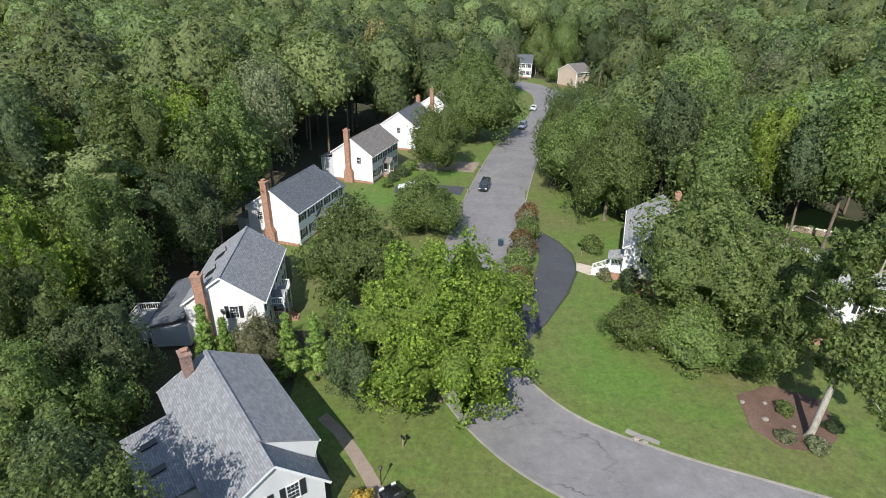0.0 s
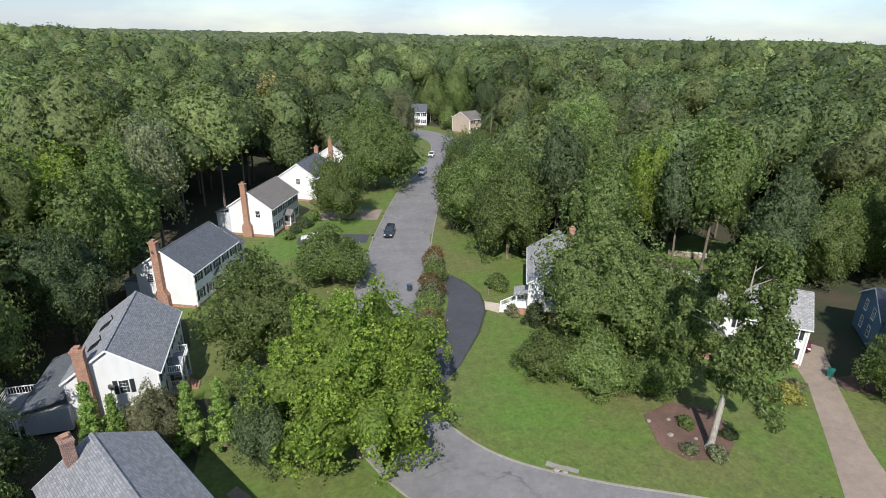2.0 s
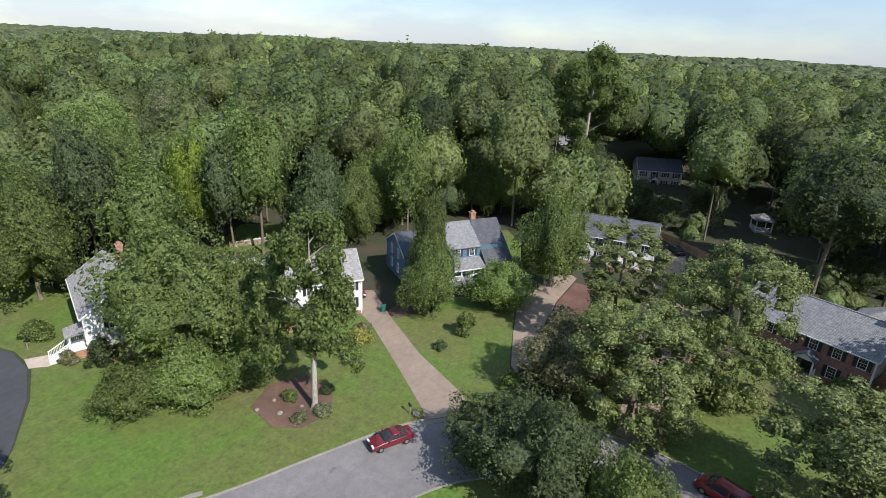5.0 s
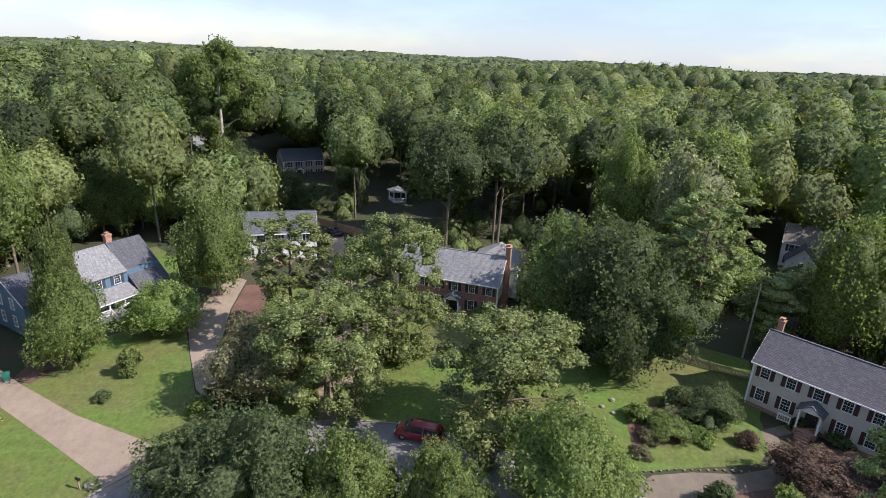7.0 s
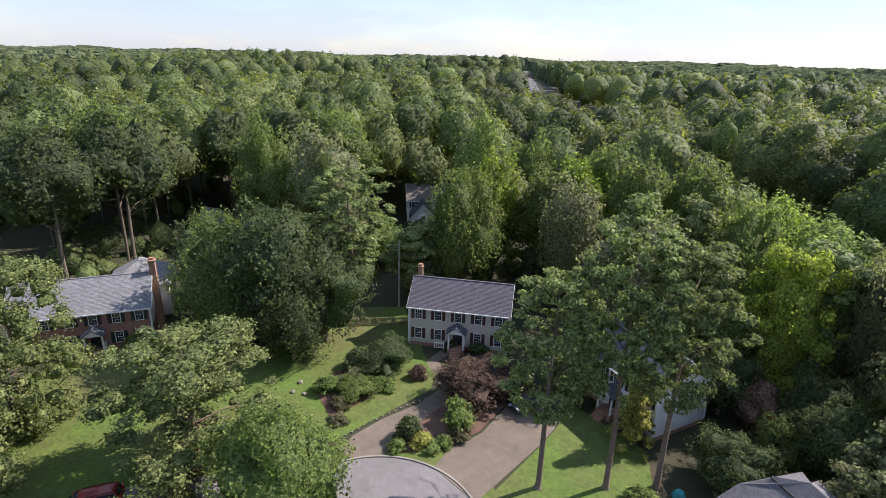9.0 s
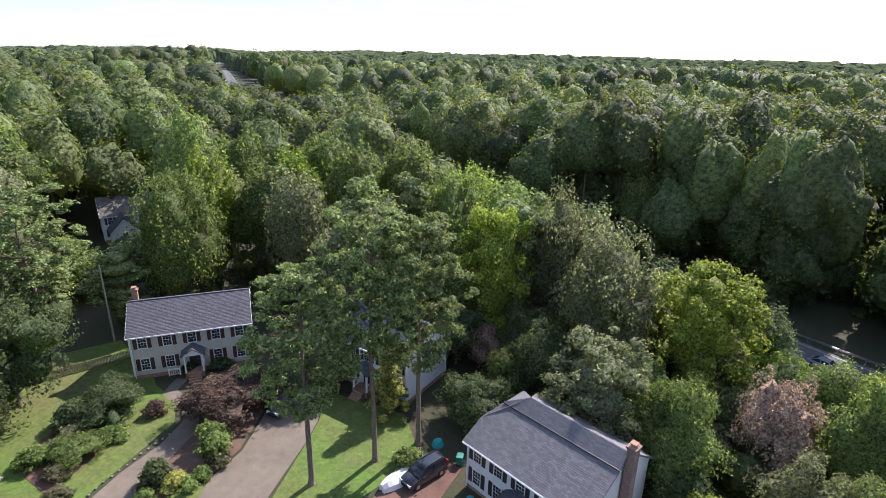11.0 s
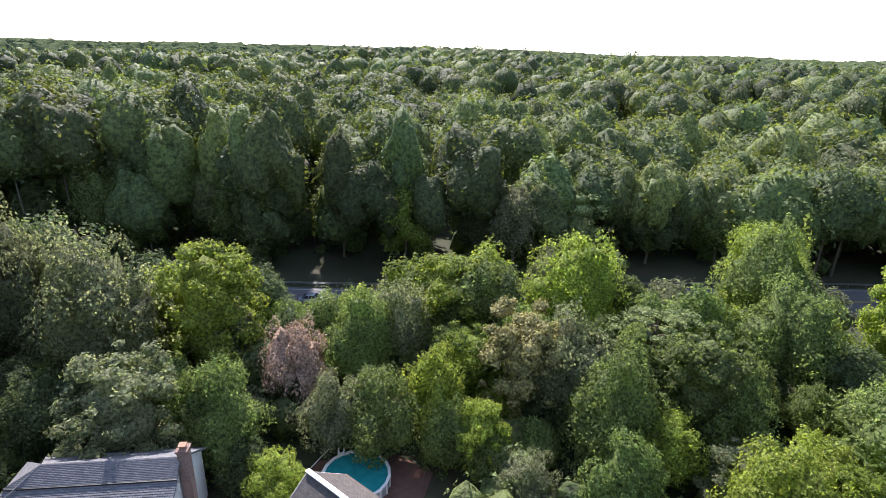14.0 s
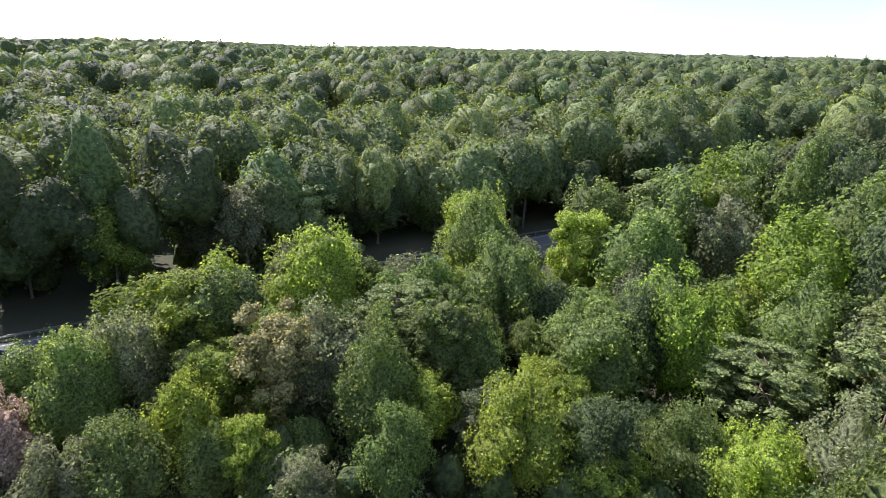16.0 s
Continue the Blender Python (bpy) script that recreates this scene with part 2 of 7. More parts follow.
SHINGLE = {"grey": shingles("grey shingles", (0.245, 0.250, 0.262)), "slate": shingles("slate shingles", (0.115, 0.125, 0.140)),
           "brown": shingles("brown grey shingles", (0.200, 0.182, 0.165)), "plum": shingles("purple grey shingles", (0.120, 0.115, 0.135)), "worn": shingles("weathered dark brown shingles", (0.115, 0.100, 0.092)), "dark": shingles("dark shingles", (0.095, 0.100, 0.118)),
           "ash": shingles("ash grey shingles", (0.178, 0.174, 0.186)), "pale": shingles("pale grey shingles", (0.330, 0.325, 0.315))}
WALL = {"white": siding("white siding", (0.80, 0.80, 0.79)), "beige": siding("beige siding", (0.60, 0.54, 0.46)),
        "blue": siding("blue siding", (0.10, 0.19, 0.27)), "tan": siding("tan siding", (0.52, 0.42, 0.33)),
        "grey": siding("pale grey siding", (0.62, 0.63, 0.65)), "brick": bricks("red brick", (0.30, 0.095, 0.068))}
BRICK = bricks("chimney brick", (0.34, 0.138, 0.068))
OLD_BRICK = bricks("old chimney brick", (0.21, 0.095, 0.070))
TRIM = plain("white trim paint", (0.80, 0.80, 0.78), 0.45, 0, 0.06)
SHUTTER = plain("black shutter paint", (0.022, 0.024, 0.027), 0.45)
RED_SHUTTER = plain("maroon shutter paint", (0.055, 0.018, 0.018), 0.45)
BLUE_SHUTTER = plain("navy shutter paint", (0.035, 0.055, 0.085), 0.45)
GLASS = gloss("window glass", (0.035, 0.042, 0.05), 0.06)
SKYLIGHT = gloss("skylight glass", (0.025, 0.028, 0.032), 0.08)
METAL = plain("galvanised metal", (0.45, 0.45, 0.46), 0.4, 0.9)
WOOD = plain("weathered fence wood", (0.30, 0.235, 0.17), 0.85, 0, 0.3, 6.0)
RED_WOOD = plain("stained deck wood", (0.20, 0.095, 0.060), 0.8, 0, 0.25, 6.0)
TAN_WOOD = plain("light brown fence boards", (0.36, 0.225, 0.125), 0.8, 0, 0.25, 6.0)
GREY_DECK = plain("grey deck boards", (0.28, 0.29, 0.31), 0.8, 0, 0.2, 6.0)
TYRE = plain("tyre rubber", (0.020, 0.020, 0.021), 0.85)
RIM = plain("wheel alloy", (0.50, 0.50, 0.51), 0.3, 0.9)
DARK = plain("black plastic", (0.015, 0.015, 0.017), 0.5)
LAMP_RED = gloss("red lamp glass", (0.45, 0.02, 0.015), 0.15)
LAMP_CLEAR = gloss("clear lamp glass", (0.70, 0.72, 0.74), 0.1)
POOL_WALL = plain("pool steel wall", (0.42, 0.45, 0.46), 0.45, 0.2)
ROCK = plain("pale landscape rock", (0.27, 0.24, 0.205), 0.9, 0, 0.25, 5.0)
TERRACOTTA = plain("clay flue", (0.36, 0.20, 0.13), 0.85)
GREEN_PLASTIC = plain("green bin plastic", (0.02, 0.20, 0.15), 0.5)
BLUE_PLASTIC = plain("blue grey bin plastic", (0.035, 0.065, 0.095), 0.5)
TEAL = plain("teal cloth", (0.03, 0.33, 0.34), 0.8)
ORANGE = plain("rust red tarp", (0.20, 0.085, 0.06), 0.8)
YELLOW_LINE = plain("yellow road paint", (0.30, 0.22, 0.06), 0.7)
WHITE_LINE = plain("white road paint", (0.38, 0.38, 0.37), 0.7)


def pool_water():
    k = Nodes("pool water", 0.16)
    n = k.noise(k.at(), 1.2, 3.0)
    k.bump(k.noise(k.at(), 5.0, 3.0), 0.08, 0.02)
    k.b.inputs["Specular IOR Level"].default_value = 0.08
    return k.colour(k.ramp(n, (0.3, (0.012, 0.20, 0.215)), (0.7, (0.020, 0.27, 0.275))))


WATER = pool_water()

# ---- building blocks ----
class Build:
    """Gathers corners and faces of one mesh, with UVs in metres."""

    def __init__(self):
        self.v, self.f, self.uv, self.smooth = [], [], [], False

    def face(self, pts, uv=None):
        n = len(self.v)
        self.v += [tuple(p) for p in pts]
        self.f.append(tuple(range(n, n + len(pts))))
        if uv is None:
            a = Vector(pts[1]) - Vector(pts[0])
            nor = a.cross(Vector(pts[2]) - Vector(pts[0]))
            if abs(nor.z) < 0.85 * nor.length:
                side = Vector((-nor.y, nor.x, 0)).normalized()
                up = nor.normalized().cross(side)
            else:
                side, up = Vector((1, 0, 0)), Vector((0, 1, 0))
            uv = [(Vector(p).dot(side), Vector(p).dot(up)) for p in pts]
        self.uv += uv
        return self

    def box(self, lo, hi, m=None):
        x0, y0, z0 = lo
        x1, y1, z1 = hi
        c = [(x0, y0, z0), (x1, y0, z0), (x1, y1, z0), (x0, y1, z0), (x0, y0, z1), (x1, y0, z1), (x1, y1, z1), (x0, y1, z1)]
        if m is not None:
            c = [tuple(m @ Vector(p)) for p in c]
        for q in ((3, 2, 1, 0), (4, 5, 6, 7), (0, 1, 5, 4), (1, 2, 6, 5), (2, 3, 7, 6), (3, 0, 4, 7)):
            self.face([c[i] for i in q])
        return self

    def bar(self, a, b, w, d=None):
        """A square bar from a to b."""
        a, b = Vector(a), Vector(b)
        q = (b - a).to_track_quat("Z", "Y").to_matrix().to_4x4()
        return self.box((-w / 2, -(d or w) / 2, 0), (w / 2, (d or w) / 2, (b - a).length), Matrix.Translation(a) @ q)

    def tube(self, a, b, r0, r1=None, n=10, caps=True):
        a, b = Vector(a), Vector(b)
        r1 = r0 if r1 is None else r1
        q = (b - a).to_track_quat("Z", "Y").to_matrix()
        ring = [Vector((math.cos(2 * math.pi * i / n), math.sin(2 * math.pi * i / n), 0)) for i in range(n)]
        lo, hi = [a + q @ (p * r0) for p in ring], [b + q @ (p * r1) for p in ring]
        for i in range(n):
            j = (i + 1) % n
            self.face([lo[i], lo[j], hi[j], hi[i]])
        if caps:
            self.face(hi)
            self.face(lo[::-1])
        return self

    def prism(self, outline, z0, z1):
        """An upright prism over an outline that runs anticlockwise; only its top and sides."""
        n = len(outline)
        self.face([(x, y, z1) for x, y in outline])
        for i in range(n):
            (ax, ay), (bx, by) = outline[i], outline[(i + 1) % n]
            self.face([(ax, ay, z0), (bx, by, z0), (bx, by, z1), (ax, ay, z1)])
        return self

    def loft(self, rings, caps=True):
        for a, b in zip(rings, rings[1:]):
            for i in range(len(a)):
                j = (i + 1) % len(a)
                self.face([a[i], a[j], b[j], b[i]])
        if caps:
            self.face(rings[0][::-1])
            self.face(rings[-1])
        return self

    def mesh(self, name, material, weld=False, round_edges=0.0):
        me = bpy.data.meshes.new(name)
        me.from_pydata(self.v, [], self.f)
        layer = me.uv_layers.new(name="UVMap")
        layer.data.foreach_set("uv", [c for p in self.uv for c in p])
        if weld or round_edges:
            bm = bmesh.new()
            bm.from_mesh(me)
            bmesh.ops.remove_doubles(bm, verts=bm.verts, dist=0.0005)
            if round_edges:
                sharp = [e for e in bm.edges if e.is_manifold and e.calc_face_angle(0) > 0.6]
                bmesh.ops.bevel(bm, geom=sharp, offset=round_edges, segments=2, affect="EDGES", clamp_overlap=True)
            bm.to_mesh(me)
            bm.free()
        if self.smooth:
            me.shade_smooth()
        me.materials.append(material)
        return me


def thing(name, m=None, label="", category="", group="", kind=""):
    ob = new(name)
    ob.empty_display_size = 0.3
    if m is not None:
        ob.matrix_world = m
    return tagged(ob, label, category, group, kind)


def part(name, made, material, parent=None, label="", at=None):
    """One mesh object, made by Build or already a mesh, under a thing or a part."""
    me = made if isinstance(made, bpy.types.Mesh) else made.mesh(name, material)
    ob = new(name, me)
    if parent is not None:
        ob.parent = parent
    if at is not None:
        ob.matrix_basis = at
    return tagged(ob, label)


def setting(name, made, material, label, category):
    return tagged(part(name, made, material), label, category, "", "structure")


def spline(pts, step=1.5):
    """Points along a smooth line through pts."""
    p = [Vector(q) for q in pts]
    p = [2 * p[0] - p[1]] + p + [2 * p[-1] - p[-2]]
    out = []
    for i in range(1, len(p) - 2):
        n = max(2, int((p[i + 1] - p[i]).length / step))
        for s in range(n):
            t = s / n
            out.append(0.5 * ((2 * p[i]) + (p[i + 1] - p[i - 1]) * t + (2 * p[i - 1] - 5 * p[i] + 4 * p[i + 1] - p[i + 2]) * t * t
                              + (3 * p[i] - p[i - 1] - 3 * p[i + 1] + p[i + 2]) * t ** 3))
    return out + [p[-2]]


def side(line, off):
    """A line moved off metres to its right."""
    out = []
    for i, p in enumerate(line):
        d = (line[min(i + 1, len(line) - 1)] - line[max(i - 1, 0)]).normalized()
        out.append(p + Vector((d.y, -d.x)) * (off[i] if isinstance(off, list) else off))
    return out


def ribbon(line, a, b, z0, z1=None, height=None):
    """A strip between the offsets a and b of a line; height: its kerb-like thickness."""
    k = Build()
    la, lb = side(line, a), side(line, b)
    zz = (lambda p: lift(p.x, p.y) + z0)
    for i in range(len(line) - 1):
        q = [la[i], lb[i], lb[i + 1], la[i + 1]]
        k.face([(p.x, p.y, zz(p) + (height or 0)) for p in q][::-1] if (b < a) else [(p.x, p.y, zz(p) + (height or 0)) for p in q])
        if height:
            for u, w in ((la[i + 1], la[i]), (lb[i], lb[i + 1])):
                k.face([(u.x, u.y, zz(u)), (w.x, w.y, zz(w)), (w.x, w.y, zz(w) + height), (u.x, u.y, zz(u) + height)])
    return k


def lift(x, y):
    """The height of the land: level round the street, gently rolling beyond."""
    r = math.hypot(x, y)
    w = min(1.0, max(0.0, (r - 250) / 260))
    w = w * w * (3 - 2 * w)
    roll = 7.0 * math.sin(x * 0.0061 + 0.8) * math.cos(y * 0.0054 - 0.4) + 3.5 * math.sin((x + 1.7 * y) * 0.011)
    south, across = -0.45 * x - 0.89 * y, 0.89 * x - 0.45 * y
    ridge = 8.0 * math.exp(-((south - 310) / 85) ** 2) - 7.0 * math.exp(-((south - 490) / 95) ** 2) + 4.0 * math.exp(-((south - 850) / 170) ** 2)
    roll += ridge * math.exp(-(across / 380) ** 2)
    rise = 7.0 * math.exp(-((x - 215) ** 2 + (y - 120) ** 2) / 110 ** 2)
    roll -= 0.006 * max(0.0, r - 600)
    return w * roll + rise * min(1.0, max(0.0, (r - 130) / 60)) * min(1.0, max(0.0, (x - 95) / 60))


def inside(x, y, poly):
    hit = False
    for i in range(len(poly)):
        (ax, ay), (bx, by) = poly[i], poly[i - 1]
        if (ay > y) != (by > y) and x < (bx - ax) * (y - ay) / (by - ay) + ax:
            hit = not hit
    return hit


# ---- ground, street and drives ----
def land():
    """One sheet, finer near the street, that runs to the horizon."""
    rings, n = [0.0], 96
    while rings[-1] < 4600:
        rings.append(rings[-1] + max(9.0, rings[-1] * 0.12))
    v, f = [(0, 0, 0)], []
    for r in rings[1:]:
        for i in range(n):
            x, y = r * math.cos(2 * math.pi * i / n), r * math.sin(2 * math.pi * i / n)
            v.append((x, y, lift(x, y)))
    for i in range(n):
        f.append((0, 1 + i, 1 + (i + 1) % n))
    for k in range(len(rings) - 2):
        for i in range(n):
            a, b = 1 + k * n + i, 1 + k * n + (i + 1) % n
            f.append((a, a + n, b + n, b))
    me = bpy.data.meshes.new("ground")
    me.from_pydata(v, [], f)
    me.materials.append(LITTER)
    me.shade_smooth()
    return tagged(new("ground", me), "brown leaf litter and dirt under the woods", "ground", "", "structure")


land()

LAWNS = {
    "corner": [(12.4, 46.2), (15.0, 42.4), (19.4, 37.8), (25.5, 34.0), (32.4, 30.8), (38.8, 27.0), (42.6, 26.4), (48.1, 34.0), (54.5, 43.1),
               (56.5, 47.5), (46, 57), (36, 66), (36, 78), (34, 92), (28, 104), (20.5, 101), (17.6, 86), (21.9, 78.2), (23.1, 73.8), (22.6, 68.5), (19.6, 62.0),
               (15.1, 55.0), (12.4, 52.0)],
    "middle": [(47.0, 25.0), (51.3, 33.8), (57.0, 42.6), (62, 40.5), (69, 38), (73, 32), (71.5, 29.2), (56.0, 22.8), (51.2, 20.4)],
    "home": [(-13, 50), (-5, 55), (-1.5, 52), (0.2, 46), (2.5, 40.4), (5.6, 36.0), (10.2, 30.8), (14, 27), (4, 20), (-6, 27), (-8, 34), (-13, 42)],
    "street": [(-17, 54), (-17.5, 66), (-19, 72), (-24, 80), (-22, 92), (-18, 108), (-11, 120), (-6, 132), (1, 146), (8, 160), (15, 172), (21, 186), (28, 200),
               (30, 212), (37.2, 204), (36.6, 186), (31.4, 168), (25.4, 149.6), (20.2, 138.6), (14.5, 124.0), (8.3, 101.7), (5.2, 90.6), (2.2, 78.6), (-0.2, 64), (-1.2, 54.5), (-5, 55.3)],
    "far": [(50.2, 180), (52, 195), (49.5, 212), (42, 223), (44, 231), (58, 222), (70, 214), (64, 195), (57, 183)],
    "garden": [(43, -17), (41.6, -22.5), (42.3, -36.8), (45, -40), (49.5, -41.5), (52, -43.5), (62, -48), (68, -40), (60, -30), (50, -24)],
    "pines": [(26.0, -29.2), (27.5, -39), (28.2, -42.6), (30.4, -47.6), (20, -46.8), (16.5, -42), (18, -36.4), (21, -30)],
    "brick": [(51.2, 15), (50.4, 2), (48.8, -6), (44.5, -15), (50, -23), (62, -27), (72, -15), (76, -2), (68, 9), (60, 16)],
    "between": [(44.3, -15.2), (42.8, -17.2), (49.6, -24.4), (59.6, -30.4), (67.6, -40.4), (75, -30), (62.4, -26.6), (50.2, -22.6)],
    "pine_side": [(60, 16), (61, 10.5), (74, 11.9), (88, 13.8), (88, 20.6), (76, 19.4), (68, 17.4)],
    "rear": [(58, 84), (64, 76), (74, 72), (82, 80), (72, 92)],
    "side": [(86, 34), (84, 28), (96, 38), (104, 46), (98, 52)],
}
for key, poly in LAWNS.items():
    k = Build().prism(poly if sum(a[0] * b[1] - a[1] * b[0] for a, b in zip(poly, poly[1:] + poly[:1])) > 0 else poly[::-1], -0.2, 0.050 if key == "between" else 0.045)
    setting("lawn_" + key, k, GRASS, "mown green lawn with dry yellow patches", "lawn")

STREET = [(5.0, 54.0), (7.2, 66.0), (10.6, 82.0), (14.7, 99.0), (20.9, 121.0), (26.0, 135.5), (32.0, 147.5), (38.5, 165.0), (43.2, 183.0), (44.5, 197.0), (41.0, 211.0), (32.0, 221.0),
          (16.0, 227.0), (-6.0, 231.0)]
BEND = [(5.0, 54.0), (5.6, 47.0), (8.4, 40.5), (13.0, 35.2), (20.5, 30.6), (29.0, 26.8), (36.8, 23.0), (42.4, 17.4), (45.2, 10.0), (45.2, 2.0), (43.0, -5.0), (39.0, -11.5), (33.0, -17.0)]
CENTRE = spline([Vector(p) for p in BEND[::-1][:-1] + STREET], 1.6)
WIDE = [4.6 + 1.0 * min(1.0, max(0.0, (p.y - 48) / 30)) for p in CENTRE]


def varied(line, a, b, z, height=0.0):
    k = Build()
    la, lb = side(line, a), side(line, b)
    for i in range(len(line) - 1):
        q = [la[i], lb[i], lb[i + 1], la[i + 1]]
        k.face([(p.x, p.y, z + height) for p in q])
        if height:
            for u, w in ((la[i + 1], la[i]), (lb[i], lb[i + 1])):
                k.face([(u.x, u.y, z - 0.1), (w.x, w.y, z - 0.1), (w.x, w.y, z + height), (u.x, u.y, z + height)])
    return k


setting("road", varied(CENTRE, [-w for w in WIDE], WIDE, 0.03), ASPHALT, "worn grey asphalt street with fine cracks", "road")
BULB, BULB_R = Vector((29.4, -19.5)), 9.4
disc = Build().face([(BULB.x + BULB_R * math.cos(a * math.pi / 32), BULB.y + BULB_R * math.sin(a * math.pi / 32), 0.022) for a in range(64)])
setting("road_turning_circle", disc, ASPHALT, "grey asphalt turning circle at the street's end", "road")


def arc(a0, a1, r):
    n = int(abs(a1 - a0) / 4)
    return [BULB + Vector((math.cos(radians(a0 + (a1 - a0) * i / n)), math.sin(radians(a0 + (a1 - a0) * i / n)))) * r for i in range(n + 1)]


def kerb(line, a, b):
    setting("kerb", varied(line, a, b, 0.0, 0.13), CONCRETE, "pale weathered concrete kerb along the street", "kerb")


first = next(i for i, p in enumerate(CENTRE) if (p - BULB).length > BULB_R + 0.6)
run = CENTRE[first:]
kerb(run, [w - 0.05 for w in WIDE[first:]], [w + 0.15 for w in WIDE[first:]])
kerb(run, [-w - 0.15 for w in WIDE[first:]], [-w + 0.05 for w in WIDE[first:]])
kerb(arc(84, 368, BULB_R), -0.0, 0.2)
for a, b in ((0.14, 3.6), (-3.6, -0.14)):
    edge_of = 1 if a > 0 else -1
    setting("verge", varied(run, [edge_of * w + a for w in WIDE[first:]], [edge_of * w + b for w in WIDE[first:]], 0.038), GRASS, "mown grass strip behind the kerb", "verge")
setting("verge", varied(arc(84, 366, BULB_R), 0.2, 2.6, 0.034), GRASS, "mown grass strip round the turning circle", "verge")

# drives and walks, each a slab let into the ground
DRIVES = [
    ("driveway", [(8.2, 51.6), (11.0, 50.6), (12.6, 52.2), (15.0, 55.1), (19.4, 62.3), (22.2, 68.6), (22.8, 73.8), (21.6, 78.2), (19.2, 82.6), (18.2, 79.5), (17.7, 72.5), (14.6, 63.0), (10.8, 56.0)],
     BLACKTOP, "freshly sealed black asphalt driveway"),
    ("driveway", [(40.2, 25.2), (42.3, 23.6), (45.0, 22.0), (47.4, 24.8), (51.7, 33.6), (57.4, 42.4), (63, 50), (60, 54), (56.6, 48.6), (54.1, 43.3), (47.7, 34.2), (42.2, 26.6)],
     DRIVE, "tan exposed concrete driveway"),
    ("driveway", [(52.4, 19.2), (55.0, 17.6), (61, 20.2), (68, 23.2), (77, 24.6), (88, 25), (90, 28), (80, 29), (72.5, 29.2), (64, 26), (56.2, 22.7)],
     DRIVE, "tan concrete driveway beside the lawn"),
    ("driveway", [(50.6, 8.0), (50.2, 3.5), (62, 3.2), (78, 4.0), (92, 8.0), (112, 11.0), (112, 15.5), (92, 13.0), (82, 11.5), (74, 11.4), (62, 9.6)],
     DRIVE, "tan concrete driveway running between hedges"),
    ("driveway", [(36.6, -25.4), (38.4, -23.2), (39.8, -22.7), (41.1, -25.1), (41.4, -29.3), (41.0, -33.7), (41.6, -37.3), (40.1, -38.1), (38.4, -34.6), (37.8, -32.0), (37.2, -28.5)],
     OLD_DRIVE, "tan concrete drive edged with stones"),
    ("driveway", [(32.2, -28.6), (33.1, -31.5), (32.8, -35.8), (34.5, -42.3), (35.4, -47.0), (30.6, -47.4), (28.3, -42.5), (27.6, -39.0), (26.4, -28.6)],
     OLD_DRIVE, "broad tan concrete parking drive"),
    ("driveway", [(12.6, -29), (18.6, -32.0), (17.6, -36.4), (14.8, -41.8), (11.6, -41.0), (12.4, -36.0), (11.8, -33.0)],
     RED_MULCH, "reddish brown parking strip beside the house"),
    ("driveway", [(7.6, 98.4), (8.9, 102.9), (2, 104.2), (-5, 103.0), (-5, 99.6), (1.5, 100.3)], BLACKTOP, "narrow black asphalt driveway off the street"),
    ("driveway", [(11.2, 111.6), (13.2, 118.6), (6, 119.5), (-1, 118), (-1.4, 113.5), (5, 113.6)], DRIVE, "tan concrete driveway off the street"),
    ("driveway", [(30.8, 216.5), (36.0, 213.0), (31, 208), (24, 206), (16, 208), (15, 213), (24, 214)], BLACKTOP, "dark asphalt drive at the bend"),
    ("driveway", [(49.6, 176), (51, 182), (56, 186), (60, 196), (63.5, 194), (59, 183)], DRIVE, "tan driveway beside the tan house"),
    ("footpath", [(22.3, 68.6), (23.8, 67.2), (25.6, 67.2), (26.4, 68.8), (25.0, 69.8), (22.9, 71.0)], PATH_STONE, "pale concrete walk to the porch steps"),
    ("footpath", [(-0.6, 26.4), (-2.6, 31.0), (-4.0, 33.6), (-5.4, 36.0), (-7.2, 38.6), (-9.0, 40.6), (-9.8, 39.8), (-7.9, 37.7), (-6.3, 35.2), (-4.7, 32.4), (-1.9, 26.0)], DRIVE, "brown concrete walk along the house"),
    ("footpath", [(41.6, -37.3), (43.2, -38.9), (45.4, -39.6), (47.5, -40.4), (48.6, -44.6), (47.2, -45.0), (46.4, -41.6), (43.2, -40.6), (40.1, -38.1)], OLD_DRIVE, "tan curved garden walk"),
    ("mulch_bed", [(32.0, 42.3), (31.1, 37.8), (32.7, 35.3), (35.8, 34.7), (38.4, 36.2), (39.3, 38.2), (40.6, 41.3), (36.2, 43.7)], MULCH, "dark bark mulch bed round the tree"),
    ("mulch_bed", [(33.4, -31.4), (36.4, -26.4), (38.2, -30.2), (39.2, -37.2), (43.4, -42.6), (44.5, -47.5), (37.5, -48.5), (34.8, -42), (33.1, -35.8)], MULCH, "dark planted bed between the drives"),
    ("mulch_bed", [(45.4, -25.0), (50, -26.0), (52.6, -30), (51.6, -36), (47.0, -35.0), (45.4, -30)], RED_MULCH, "red mulch bed under shrubs"),
    ("mulch_bed", [(62.5, 20.0), (68, 17.5), (76, 19.5), (86, 21), (86, 24.6), (77, 24.4), (69, 23.0)], RED_MULCH, "bare reddish earth under the pines"),
    ("mulch_bed", [(57.6, 41.6), (62, 39.4), (66.5, 38.8), (67, 41), (62, 44), (58.5, 44)], MULCH, "bare brown bed in front of the house"),
    ("mulch_bed", [(-14.5, -41.6), (-21.4, -38.4), (-23.0, -34.4), (-20, -31.6), (-13, -33.4), (-10, -38)], RED_MULCH, "reddish dirt round the pool"),
]
for i, (name, poly, material, label) in enumerate(DRIVES):
    area = sum(a[0] * b[1] - a[1] * b[0] for a, b in zip(poly, poly[1:] + poly[:1]))
    z = 0.052 + 0.004 * (i % 4) + (0.03 if name == "mulch_bed" else 0)
    setting(name, Build().prism(poly if area > 0 else poly[::-1], -0.2, z), material, label, name.replace("_", " "))

